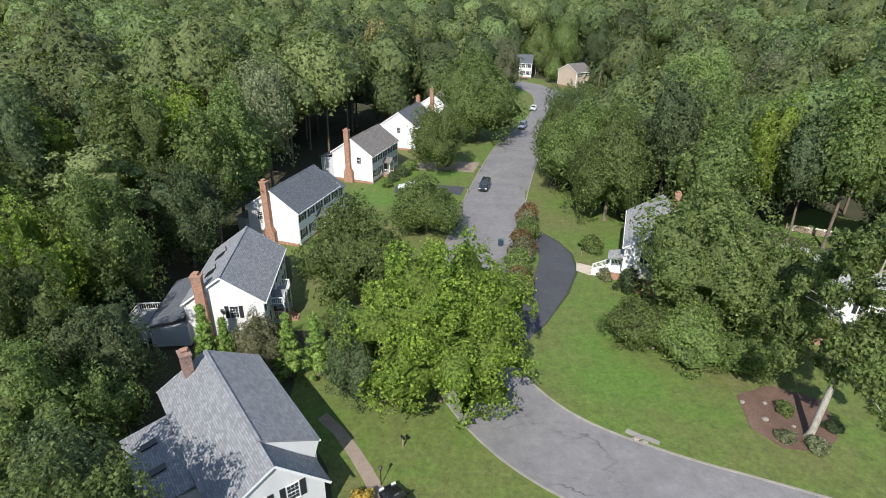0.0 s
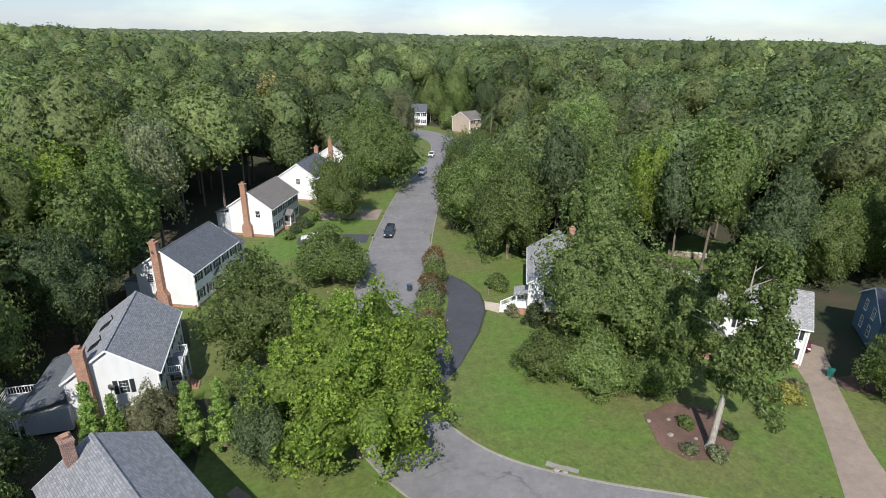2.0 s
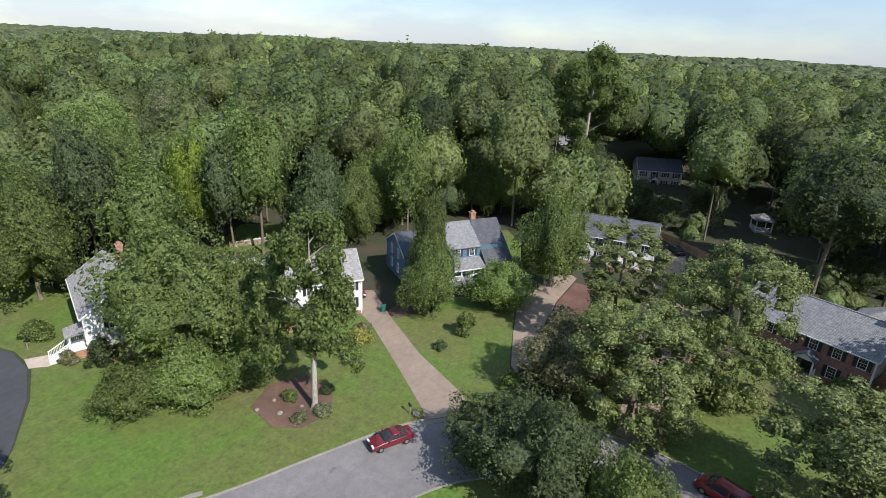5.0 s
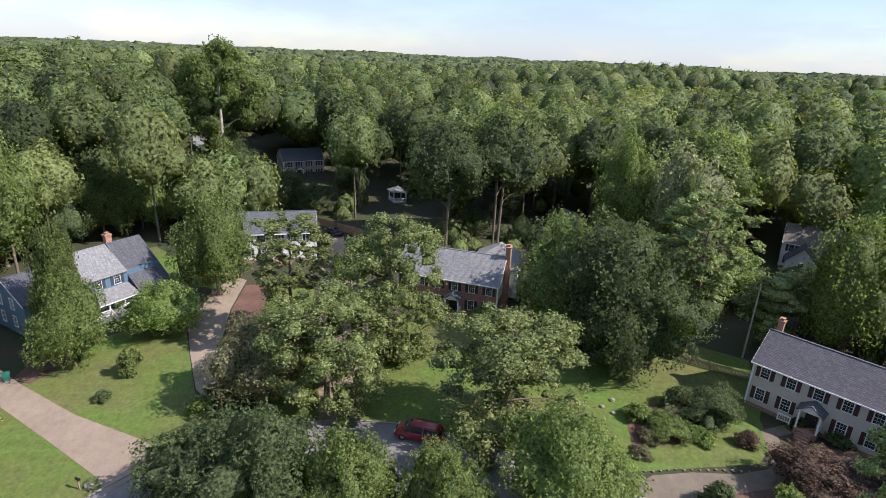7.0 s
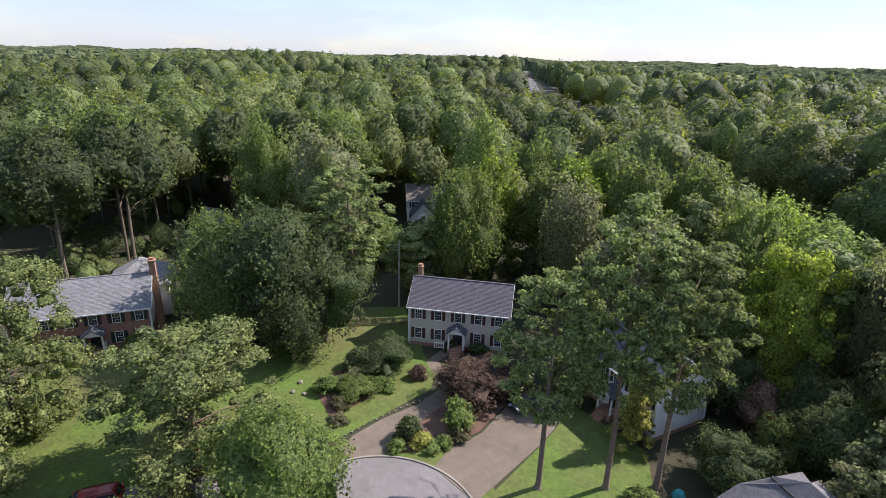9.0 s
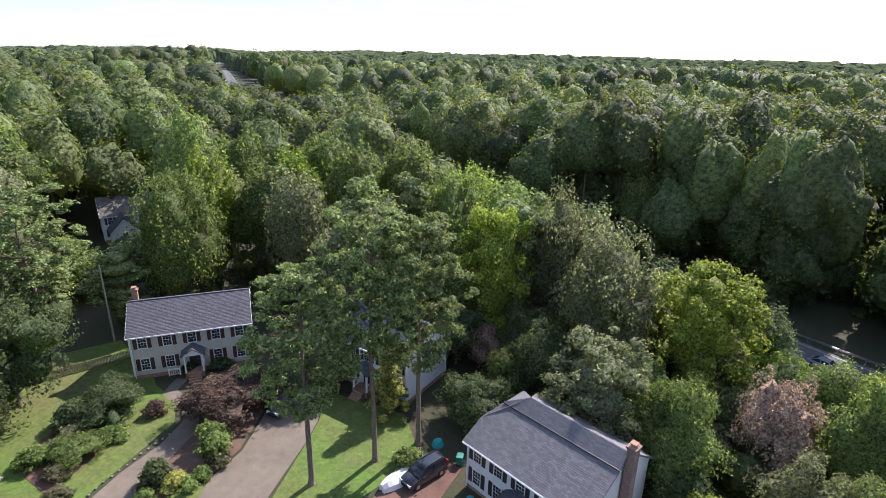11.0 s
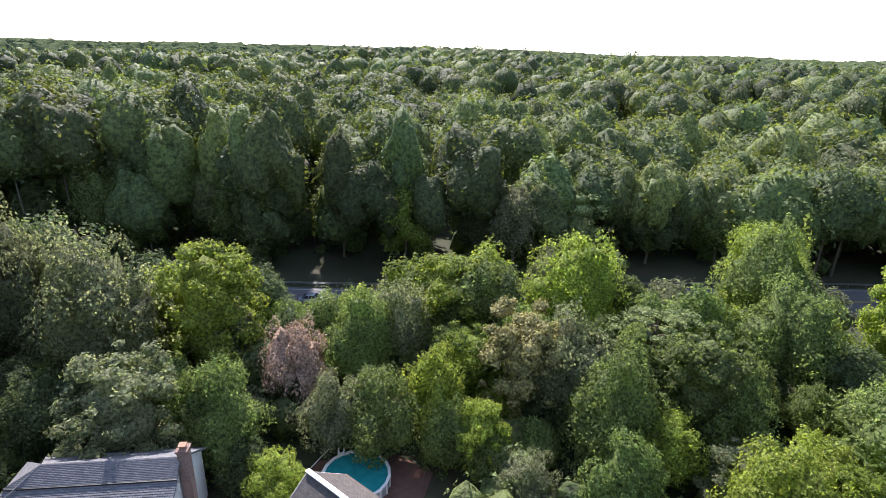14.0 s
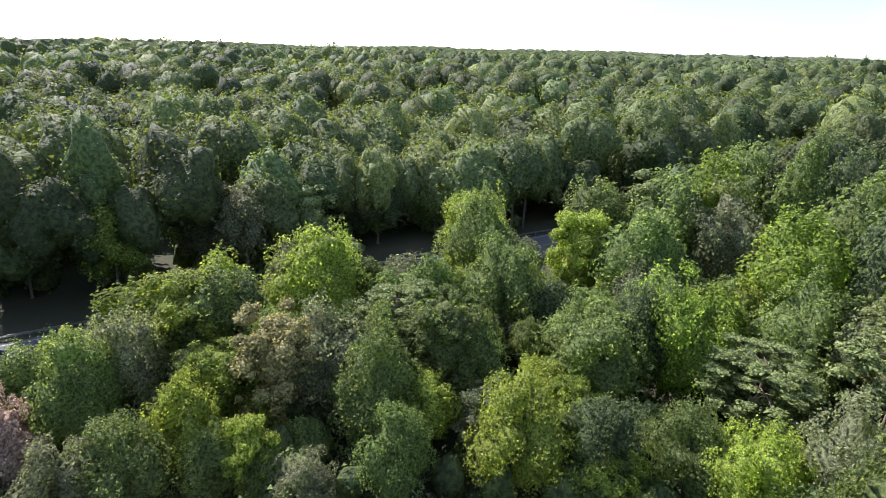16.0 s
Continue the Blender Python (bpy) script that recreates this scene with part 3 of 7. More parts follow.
# the highway through the woods behind
HIGHWAY_LINE = spline([Vector(p) for p in ((-420, 120), (-280, 62), (-190, 22), (-132, -10.0), (-99, -32.0), (-54, -58.5), (-20, -79.5), (28, -118), (100, -182), (176, -250), (244, -316), (384, -466), (614, -728), (900, -1060))], 6.0)
setting("highway", ribbon(HIGHWAY_LINE, -5.2, 5.2, 0.06), HIGHWAY, "grey two-lane highway between the woods", "road")
for off, mat_line in ((-4.6, WHITE_LINE), (4.4, WHITE_LINE), (-0.2, YELLOW_LINE), (0.12, YELLOW_LINE)):
    setting("road_marking", ribbon(HIGHWAY_LINE, off, off + 0.16, 0.068), mat_line, "painted line along the highway", "road marking")
setting("shoulder", ribbon(HIGHWAY_LINE, -7.4, -5.2, 0.05), LITTER, "brown gravel verge of the highway", "verge")

# ---- houses ----
def window_meshes(w, h, sash=True):
    f = Build()
    t = 0.065
    for lo, hi in (((-w / 2 - t, -0.05, -h / 2 - t), (-w / 2, 0.03, h / 2 + t)), ((w / 2, -0.05, -h / 2 - t), (w / 2 + t, 0.03, h / 2 + t)),
                   ((-w / 2, -0.05, h / 2), (w / 2, 0.03, h / 2 + t)), ((-w / 2 - t, -0.10, -h / 2 - t), (w / 2 + t, 0.03, -h / 2))):
        f.box(lo, hi)
    f.box((-w / 2, -0.035, -0.022), (w / 2, 0.02, 0.022))
    for x in (-w / 6, w / 6):
        f.box((x - 0.007, -0.03, -h / 2), (x + 0.007, 0.02, h / 2))
    for z in (-h / 4, h / 4):
        f.box((-w / 2, -0.03, z - 0.007), (w / 2, 0.02, z + 0.007))
    p = Build().box((-w / 2, -0.012, -h / 2), (w / 2, 0.0, h / 2))
    return f.mesh("window", TRIM), p.mesh("pane", GLASS)


def shutter_mesh(h, material):
    """A louvred shutter: one board whose face steps in and out like slats."""
    front = [(-0.045, -h / 2)]
    for i in range(9):
        z = -h / 2 + 0.1 + (h - 0.2) * i / 9
        front += [(-0.045, z), (-0.062, z + 0.02), (-0.047, z + (h - 0.2) / 9 - 0.004)]
    front += [(-0.045, h / 2), (0.0, h / 2), (0.0, -h / 2)]
    k = Build().loft([[(x, y, z) for y, z in front] for x in (-0.21, 0.21)])
    return k.mesh("shutter", material, weld=True)


WIN = {"tall": (0.86, 1.45), "low": (0.86, 1.25), "wide": (1.5, 1.35), "small": (0.6, 0.8)}
WIN_MESH = {k: window_meshes(*v) for k, v in WIN.items()}
SHUT_MESH = {}


def window(house, x, y, z, turn=0.0, size="tall", shutters=None, wide=0):
    """A sash window in a wall of the house; turn: 0 front, 90 right end, -90 left end, 180 back."""
    frame_mesh, pane_mesh = WIN_MESH[size]
    w, hgt = WIN[size]
    m = pose(x, y, z, 0, 0, turn)
    ob = part("window", frame_mesh, None, house, at=m)
    part("pane", pane_mesh, None, ob)
    if shutters is not None:
        key = (size, shutters.name)
        if key not in SHUT_MESH:
            SHUT_MESH[key] = shutter_mesh(hgt + 0.1, shutters)
        for s in (-1, 1):
            part("shutter", SHUT_MESH[key], None, house, at=m @ Matrix.Translation((s * (w / 2 + 0.33), 0, 0)))
    return ob


def slope(k, a, b, c, d, thick=0.14, course=0.19):
    """A shingled slope: a to b along the eave, c over b and d over a at the ridge; each course laps the one below."""
    a, b, c, d = (Vector(p) for p in (a, b, c, d))
    n = (b - a).cross(d - a).normalized()
    rows = max(2, int((d - a).length / course))
    wid, hgt = (b - a).length, (d - a).length
    for i in range(rows):
        t0, t1 = i / rows, (i + 1) / rows
        l0, r0, l1, r1 = a.lerp(d, t0), b.lerp(c, t0), a.lerp(d, t1), b.lerp(c, t1)
        up = n * 0.022
        s0, s1 = (l0 - a).dot((b - a).normalized()), (l1 - a).dot((b - a).normalized())
        v0, v1 = t0 * hgt, t1 * hgt
        k.face([l0 + up, r0 + up, r1, l1], [(s0, v0), (s0 + (r0 - l0).length, v0), (s1 + (r1 - l1).length, v1), (s1, v1)])
        k.face([l0, r0, r0 + up, l0 + up])
    down = -n * thick
    k.face([a + down, b + down, b, a])
    k.face([b + down, c + down, c, b])
    k.face([d + down, a + down, a, d])
    k.face([b + down, a + down, d + down, c + down])


def gable_roof(k, x0, x1, y0, y1, eave, ridge, over=0.35, end=0.25):
    """Both slopes and the ridge cap of a roof whose ridge runs along x."""
    ym = (y0 + y1) / 2
    drop = (ridge - eave) / (ym - y0) * over
    slope(k, (x0 - end, y0 - over, eave - drop), (x1 + end, y0 - over, eave - drop), (x1 + end, ym, ridge), (x0 - end, ym, ridge))
    slope(k, (x1 + end, y1 + over, eave - drop), (x0 - end, y1 + over, eave - drop), (x0 - end, ym, ridge), (x1 + end, ym, ridge))
    k.box((x0 - end, ym - 0.13, ridge - 0.03), (x1 + end, ym + 0.13, ridge + 0.035))


def gable_walls(k, x0, x1, y0, y1, eave, ridge, base=0.0):
    """A solid block of walls with its two gables."""
    ym = (y0 + y1) / 2
    e, r = eave - 0.16, ridge - 0.17
    k.face([(x0, y0, base), (x1, y0, base), (x1, y0, e), (x0, y0, e)])
    k.face([(x1, y1, base), (x0, y1, base), (x0, y1, e), (x1, y1, e)])
    k.face([(x1, y0, base), (x1, y1, base), (x1, y1, e), (x1, ym, r), (x1, y0, e)])
    k.face([(x0, y1, base), (x0, y0, base), (x0, y0, e), (x0, ym, r), (x0, y1, e)])


def rake_boards(house, x, y0, y1, eave, ridge, sgn, over=0.35, end=0.25):
    ym = (y0 + y1) / 2
    drop = (ridge - eave) / (ym - y0) * over
    for ya, yb in ((y0 - over, ym), (y1 + over, ym)):
        part("rake_board", Build().bar((x + sgn * end, ya, eave - drop - 0.11), (x + sgn * end, yb, ridge - 0.11), 0.05, 0.2), TRIM, house)


def chimney(house, x, y, top, wide=1.0, deep=0.75, shoulder=True, along=0, brick=None):
    """A brick chimney with shoulders, a corbelled head and a clay flue."""
    k = Build()
    w, d = (wide, deep) if not along else (deep, wide)
    if shoulder:
        gx, gy = (0.45, 0.05) if not along else (0.05, 0.45)
        k.box((-w / 2 - gx, -d / 2 - gy, 0), (w / 2 + gx, d / 2 + gy, 2.2))
        for i in range(4):
            q = 1 - (i + 1) / 5
            k.box((-w / 2 - gx * q, -d / 2 - gy * q, 2.2 + i * 0.16), (w / 2 + gx * q, d / 2 + gy * q, 2.36 + i * 0.16))
    k.box((-w / 2, -d / 2, 0 if not shoulder else 2.8), (w / 2, d / 2, top - 0.3))
    k.box((-w / 2 - 0.05, -d / 2 - 0.05, top - 0.3), (w / 2 + 0.05, d / 2 + 0.05, top - 0.15))
    k.box((-w / 2 - 0.1, -d / 2 - 0.1, top - 0.15), (w / 2 + 0.1, d / 2 + 0.1, top))
    ob = part("chimney", k, brick or BRICK, house, at=Matrix.Translation((x, y, 0)))
    part("flue", Build().box((-0.2, -0.2, top), (0.2, 0.2, top + 0.25)).box((-0.28, -0.28, top + 0.25), (0.28, 0.28, top + 0.3)), TERRACOTTA, ob)
    return ob


def railing(parent, pts, height=0.9, step=0.14, base=0.0, post=True):
    """Rail, balusters and posts along points."""
    k = Build()
    for a, b in zip(pts, pts[1:]):
        a, b = Vector(a), Vector(b)
        n = max(2, int((b - a).length / step))
        k.bar(a + Vector((0, 0, height)), b + Vector((0, 0, height)), 0.09)
        k.bar(a + Vector((0, 0, 0.12)), b + Vector((0, 0, 0.12)), 0.06)
        for i in range(n + 1):
            p = a.lerp(b, i / n)
            k.box((p.x - 0.02, p.y - 0.02, p.z + 0.12), (p.x + 0.02, p.y + 0.02, p.z + height))
        for p in (a, b):
            k.box((p.x - 0.06, p.y - 0.06, p.z), (p.x + 0.06, p.y + 0.06, p.z + height + 0.08))
    return part("railing", k, TRIM, parent)


def steps(parent, x0, x1, y0, n, rise=0.18, run=0.28, material=None):
    k = Build()
    for i in range(n):
        k.box((x0, y0 - (n - i) * run, 0), (x1, y0 - (n - i - 1) * run + 0.02, (i + 1) * rise))
    return part("steps", k, material or CONCRETE, parent)


def portico(house, x, z0=0.75, w=2.2, d=1.5, top=3.0, roof="slate"):
    """A small gabled entrance porch before the front door."""
    part("porch_floor", Build().box((x - w / 2, -d, 0), (x + w / 2, -0.01, z0)), BRICK, house)
    for s in (-1, 1):
        part("post", Build().box((x + s * (w / 2 - 0.12) - 0.09, -d + 0.06, z0), (x + s * (w / 2 - 0.12) + 0.09, -d + 0.24, top)), TRIM, house)
    g = Build()
    g.box((x - w / 2 - 0.05, -d, top), (x + w / 2 + 0.05, 0, top + 0.2))
    g.face([(x - w / 2, -d - 0.02, top + 0.2), (x + w / 2, -d - 0.02, top + 0.2), (x, -d - 0.02, top + 0.95)])
    part("pediment", g, TRIM, house)
    k = Build()
    slope(k, (x - w / 2 - 0.25, 0.0, top + 0.1), (x - w / 2 - 0.25, -d - 0.25, top + 0.1), (x, -d - 0.25, top + 1.05), (x, 0.0, top + 1.05), 0.1)
    slope(k, (x + w / 2 + 0.25, -d - 0.25, top + 0.1), (x + w / 2 + 0.25, 0.0, top + 0.1), (x, 0.0, top + 1.05), (x, -d - 0.25, top + 1.05), 0.1)
    part("porch_roof", k, SHINGLE[roof], house)
    door = part("door", Build().box((x - 0.5, -0.06, z0), (x + 0.5, -0.005, z0 + 2.05)).box((x - 0.62, -0.04, z0), (x - 0.5, -0.004, z0 + 2.2)).box((x + 0.5, -0.04, z0), (x + 0.62, -0.004, z0 + 2.2)), SHUTTER, house)
    part("handle", Build().tube((x + 0.38, -0.11, z0 + 1.0), (x + 0.38, -0.05, z0 + 1.0), 0.04), METAL, door)
    steps(house, x - 0.7, x + 0.7, -d, 4, z0 / 4, 0.3, BRICK)
    for s in (-1, 1):
        railing(house, [(x + s * (w / 2 - 0.1), -d + 0.1, z0), (x + s * (w / 2 - 0.1), -0.1, z0)], 0.85, 0.2)
    return door


def gutter(house, x0, x1, y, z):
    part("gutter", Build().box((x0 - 0.25, y - 0.1, z - 0.14), (x1 + 0.25, y + 0.02, z)), TRIM, house)
    for x in (x0 + 0.1, x1 - 0.1):
        part("downpipe", Build().box((x - 0.04, y + 0.26, 0.2), (x + 0.04, y + 0.33, z - 0.1)), TRIM, house)


def placed(x, y, ux, uy):
    """The pose of a house whose front-left corner is at x, y and whose front runs along ux, uy."""
    return pose(x, y, 0, 0, 0, math.degrees(math.atan2(uy, ux)))


def colonial(m, L, D, eave, ridge, wall="white", roof="slate", shutters=SHUTTER, cols=5, door_at=None, label="", brick_base=True,
             chim=None, gable_wins=(), front=True, group="", porch_roof=None, size="tall"):
    """A two-storey house with a gabled roof, shuttered windows and an entrance porch."""
    house = thing("house", m, label, "house", group)
    k = Build()
    gable_walls(k, 0, L, 0, D, eave, ridge, 0.0 if wall == "brick" else 0.55)
    part("wall", k, WALL[wall], house)
    if brick_base and wall != "brick":
        part("foundation", Build().box((0.03, 0.03, 0), (L - 0.03, D - 0.03, 0.56)), BRICK, house)
    k = Build()
    gable_roof(k, 0, L, 0, D, eave, ridge)
    part("roof", k, SHINGLE[roof], house)
    rake_boards(house, 0, 0, D, eave, ridge, -1)
    rake_boards(house, L, 0, D, eave, ridge, 1)
    for x in (0.0, L):
        for y in (0.0, D):
            part("corner_board", Build().box((x - 0.07, y - 0.07, 0.5), (x + 0.07, y + 0.07, eave - 0.2)), TRIM, house)
    drop = (ridge - eave) / (D / 2) * 0.35
    gutter(house, 0, L, -0.36, eave - drop - 0.02)
    if front:
        for c in range(cols):
            x = L * (c + 0.5) / cols
            window(house, x, 0, eave - 1.15, 0, size, shutters)
            if c != door_at:
                window(house, x, 0, 1.95, 0, size, shutters)
        if door_at is not None:
            portico(house, L * (door_at + 0.5) / cols, roof=porch_roof or roof)
    for x, y, z, turn, kind, sh in gable_wins:
        window(house, x, y, z, turn, kind, sh)
    for cx, cy, top, sh, al in chim or ():
        if sh == "slim":
            chimney(house, cx, cy, top, 0.62, 0.55, False, al)
        else:
            chimney(house, cx, cy, top, shoulder=sh, along=al)
    for i in range(2):
        part("vent_pipe", Build().tube((L * (0.3 + 0.35 * i), D * 0.68, eave + 0.6), (L * (0.3 + 0.35 * i), D * 0.68, ridge - 0.5), 0.06), DARK, house)
    return house


# the row along the street
house_c = colonial(placed(-18.3, 76.2, 0.35, 0.937), 12.6, 8.6, 5.9, 8.8, "white", "slate", SHUTTER, 5, 2, "white two-storey house, slate grey roof and tall brick chimney",
                   chim=[(-0.35, 4.9, 10.2, True, 1)], gable_wins=[(0, 6.6, 4.4, -90, "low", None)], group="houses along the street")
k = Build()
gable_walls(k, 12.6, 16.2, 0.8, 7.4, 4.6, 6.6, 0.3)
part("wing", k, WALL["white"], house_c)
k = Build()
gable_roof(k, 12.9, 16.2, 0.8, 7.4, 4.6, 6.6)
part("wing_roof", k, SHINGLE["slate"], house_c)
for zz in (1.9, 3.7):
    window(house_c, 14.4, 0.8, zz, 0, "low", SHUTTER)
k = Build().box((0.8, 8.6, 0.4), (5.5, 11.6, 3.1))
part("sunroom", k, WALL["grey"], house_c)
k = Build()
slope(k, (5.8, 11.9, 3.0), (0.5, 11.9, 3.0), (0.5, 8.6, 4.2), (5.8, 8.6, 4.2))
part("sunroom_roof", k, SHINGLE["grey"], house_c)

house_d = colonial(placed(-9.5, 104.2, 0.37, 0.93), 12.2, 8.6, 6.0, 8.9, "white", "brown", SHUTTER, 5, 2, "white two-storey house with a brown grey roof and brick foundation",
                   chim=[(-0.35, 5.0, 10.6, True, 1)], gable_wins=[(0, 2.8, 4.6, -90, "low", None)], group="houses along the street")
part("sunroom", Build().box((-0.2, 8.6, 0.3), (4.5, 11.2, 4.6)), WALL["grey"], house_d)
k = Build()
slope(k, (4.8, 11.5, 4.5), (-0.5, 11.5, 4.5), (-0.5, 8.6, 5.4), (4.8, 8.6, 5.4))
part("sunroom_roof", k, SHINGLE["brown"], house_d)
house_e = colonial(placed(-1.0, 126.6, 0.37, 0.93), 12.0, 8.8, 6.0, 9.0, "white", "slate", SHUTTER, 5, 2, "white two-storey house partly behind street trees",
                   chim=[(12.3, 4.4, 10.4, True, 1)], gable_wins=[(0, 4.4, 4.7, -90, "low", None)], group="houses along the street")
colonial(placed(7.5, 148.5, 0.37, 0.93), 12.0, 8.6, 5.9, 8.8, "white", "brown", SHUTTER, 5, 2, "white house deeper in the trees along the street",
         chim=[(-0.35, 4.6, 10.4, True, 1)], group="houses along the street")
colonial(placed(35.5, 232.0, 0.98, -0.2), 9.5, 8.0, 5.9, 8.6, "white", "slate", SHUTTER, 4, 1, "far white house at the street's bend", group="houses along the street")
house_t = colonial(placed(57.2, 207.2, 0.87, 0.5), 7.6, 9.5, 6.0, 8.4, "tan", "brown", SHUTTER, 2, None, "tan house with a plain side wall at the bend", group="houses along the street", size="low")
part("door", Build().box((3.6, -0.06, 0.3), (4.6, -0.005, 2.5)), TRIM, house_t)

# the grey house with skylights, its lean-to and deck
house_b = colonial(placed(-17.3, 52.1, -0.05, 1.0), 12.8, 8.3, 5.7, 8.7, "white", "grey", SHUTTER, 4, 1, "white house with a grey roof, skylights and a rear deck",
                   chim=[(-0.4, 6.3, 9.2, False, 1)], gable_wins=[(0, 3.2, 4.2, -90, "tall", SHUTTER)], group="houses along the street")
for sx in (3.0, 7.2):
    z = 8.7 - 3.0 / 4.15 * 2.1
    part("skylight", Build().box((sx, -0.65, 0.0), (sx + 1.1, 0.65, 0.09)), SKYLIGHT, house_b, at=Matrix.Translation((0, 4.15 + 2.1, z + 0.05)) @ pose(0, 0, 0, -35.9, 0, 0))
part("lean_to", Build().box((-0.5, 8.3, 0.3), (9.5, 12.4, 2.9)), WALL["grey"], house_b)
k = Build()
slope(k, (9.8, 12.8, 2.85), (-0.8, 12.8, 2.85), (-0.8, 8.3, 4.3), (9.8, 8.3, 4.3))
part("lean_to_roof", k, SHINGLE["slate"], house_b)
part("deck", Build().box((-0.5, 12.8, 1.0), (6.0, 16.2, 1.15)), GREY_DECK, house_b)
for px, py in ((-0.3, 13.0), (-0.3, 16.0), (5.8, 13.0), (5.8, 16.0)):
    part("deck_post", Build().box((px - 0.07, py - 0.07, 0), (px + 0.07, py + 0.07, 1.0)), TRIM, house_b)
railing(house_b, [(-0.4, 12.9, 1.15), (-0.4, 16.1, 1.15), (5.9, 16.1, 1.15), (5.9, 12.9, 1.15)], 0.95, 0.25)
part("balcony", Build().box((3.0, -1.6, 2.9), (7.5, -0.02, 3.05)).box((3.0, -1.6, 0.5), (7.5, -0.02, 0.65)), GREY_DECK, house_b)
for px in (3.1, 5.2, 7.4):
    part("post", Build().box((px - 0.07, -1.55, 0.0), (px + 0.07, -1.41, 3.9)), TRIM, house_b)
railing(house_b, [(3.1, -0.1, 3.05), (3.1, -1.5, 3.05), (7.4, -1.5, 3.05), (7.4, -0.1, 3.05)], 0.9, 0.2)

# the near house with the broad grey roof
house_a = thing("house", placed(-8.35, 32.1, -0.572, 0.82), "white house with a broad pale grey shingle roof and skylights", "house", "houses along the street")
A_L, A_D, A_R = 12.6, 8.2, 7.8
LT0, LT1, LTW, LTZ = 1.5, 9.4, 3.6, 4.4      # the low part behind: its ends, depth and eaves
k = Build()
gable_walls(k, 0, A_L, 0, A_D, 5.5, A_R, 0.4)
part("wall", k, WALL["white"], house_a)
part("foundation", Build().box((0.03, 0.03, 0), (A_L - 0.03, A_D - 0.03, 0.41)), BRICK, house_a)
k = Build()
gable_roof(k, 0, A_L, 0, A_D, 5.5, A_R)
part("roof", k, SHINGLE["grey"], house_a)
rake_boards(house_a, A_L, 0, A_D, 5.5, A_R, 1)
gutter(house_a, 0, A_L, -0.36, 5.2)
# the front wing carries on the left slope, its other slope comes down lower
k = Build()
k.face([(-2.75, 0.6, 0.3), (-2.75, 0.6, 3.75), (-2.75, A_D / 2, A_R - 0.2), (-2.75, A_D, 5.35), (-2.75, A_D, 0.3)])
k.face([(-2.75, 0.6, 0.3), (-0.02, 0.6, 0.3), (-0.02, 0.6, 3.75), (-2.75, 0.6, 3.75)])
k.face([(-0.02, A_D, 0.3), (-2.75, A_D, 0.3), (-2.75, A_D, 5.35), (-0.02, A_D, 5.35)])
part("wing", k, WALL["white"], house_a)
k = Build()
slope(k, (-3.0, 0.15, 3.55), (-0.26, 0.15, 3.55), (-0.26, A_D / 2, A_R - 0.06), (-3.0, A_D / 2, A_R - 0.06))
slope(k, (-0.26, A_D + 0.35, 5.27), (-3.0, A_D + 0.35, 5.27), (-3.0, A_D / 2, A_R), (-0.26, A_D / 2, A_R))
part("wing_roof", k, SHINGLE["grey"], house_a)
for y0, z0, y1, z1 in ((0.15, 3.45, A_D / 2, A_R - 0.12), (A_D + 0.35, 5.15, A_D / 2, A_R - 0.12)):
    part("rake_board", Build().bar((-2.98, y0, z0), (-2.98, y1, z1), 0.05, 0.2), TRIM, house_a)
part("gable_fill", Build().face([(-0.24, -0.3, 5.2), (-0.24, 0.2, 3.7), (-0.24, A_D / 2, A_R - 0.2)]), WALL["white"], house_a)
window(house_a, -2.75, 3.0, 4.3, -90, "tall", SHUTTER)
window(house_a, -2.75, 5.4, 4.3, -90, "tall", SHUTTER)
for c in range(4):
    for zz in (1.9, 4.2):
        window(house_a, 1.6 + 3.1 * c, 0, zz, 0, "tall", SHUTTER)
chimney(house_a, 12.0, 5.9, 8.9, 1.1, 0.8, False, 0, OLD_BRICK)
part("lean_to", Build().box((LT0, A_D, 0.3), (LT1, A_D + LTW, LTZ)), WALL["white"], house_a)
k = Build()
slope(k, (LT1 + 0.3, A_D + LTW + 0.35, LTZ), (LT0 - 0.3, A_D + LTW + 0.35, LTZ), (LT0 - 0.3, A_D - 0.1, 5.2), (LT1 + 0.3, A_D - 0.1, 5.2))
part("lean_to_roof", k, SHINGLE["grey"], house_a)
for sx in (4.1, 7.1):
    fall = math.degrees(math.atan2(5.2 - LTZ, LTW + 0.45))
    part("skylight", Build().box((sx, -0.6, 0.0), (sx + 0.6, 0.6, 0.1)), SKYLIGHT, house_a, at=Matrix.Translation((0, A_D + 2.2, 5.2 - (5.2 - LTZ) * 2.3 / (LTW + 0.45) + 0.09)) @ pose(0, 0, 0, -fall, 0, 0))

# the corner house behind the lawn trees
house_k = colonial(placed(32.1, 77.4, -0.354, -0.935), 13.3, 8.6, 5.8, 8.8, "white", "pale", SHUTTER, 4, None, "white house with a pale ribbed roof behind lawn trees",
                   chim=[(1.6, 6.2, 9.9, False, 0)], gable_wins=[(13.3, 3.0, 4.3, 90, "tall", SHUTTER), (13.3, 5.8, 4.3, 90, "tall", SHUTTER)])
part("porch_base", Build().box((10.4, -1.7, 0), (12.6, -0.02, 1.2)), BRICK, house_k)
part("porch_floor", Build().box((10.3, -1.8, 1.2), (12.7, -0.02, 1.32)), TRIM, house_k)
for px in (10.45, 12.55):
    part("post", Build().box((px - 0.08, -1.72, 1.32), (px + 0.08, -1.56, 3.3)), TRIM, house_k)
k = Build()
slope(k, (10.1, -2.1, 3.3), (12.9, -2.1, 3.3), (12.9, -0.02, 3.75), (10.1, -0.02, 3.75), 0.1)
part("porch_roof", k, SHINGLE["pale"], house_k)
k = Build()
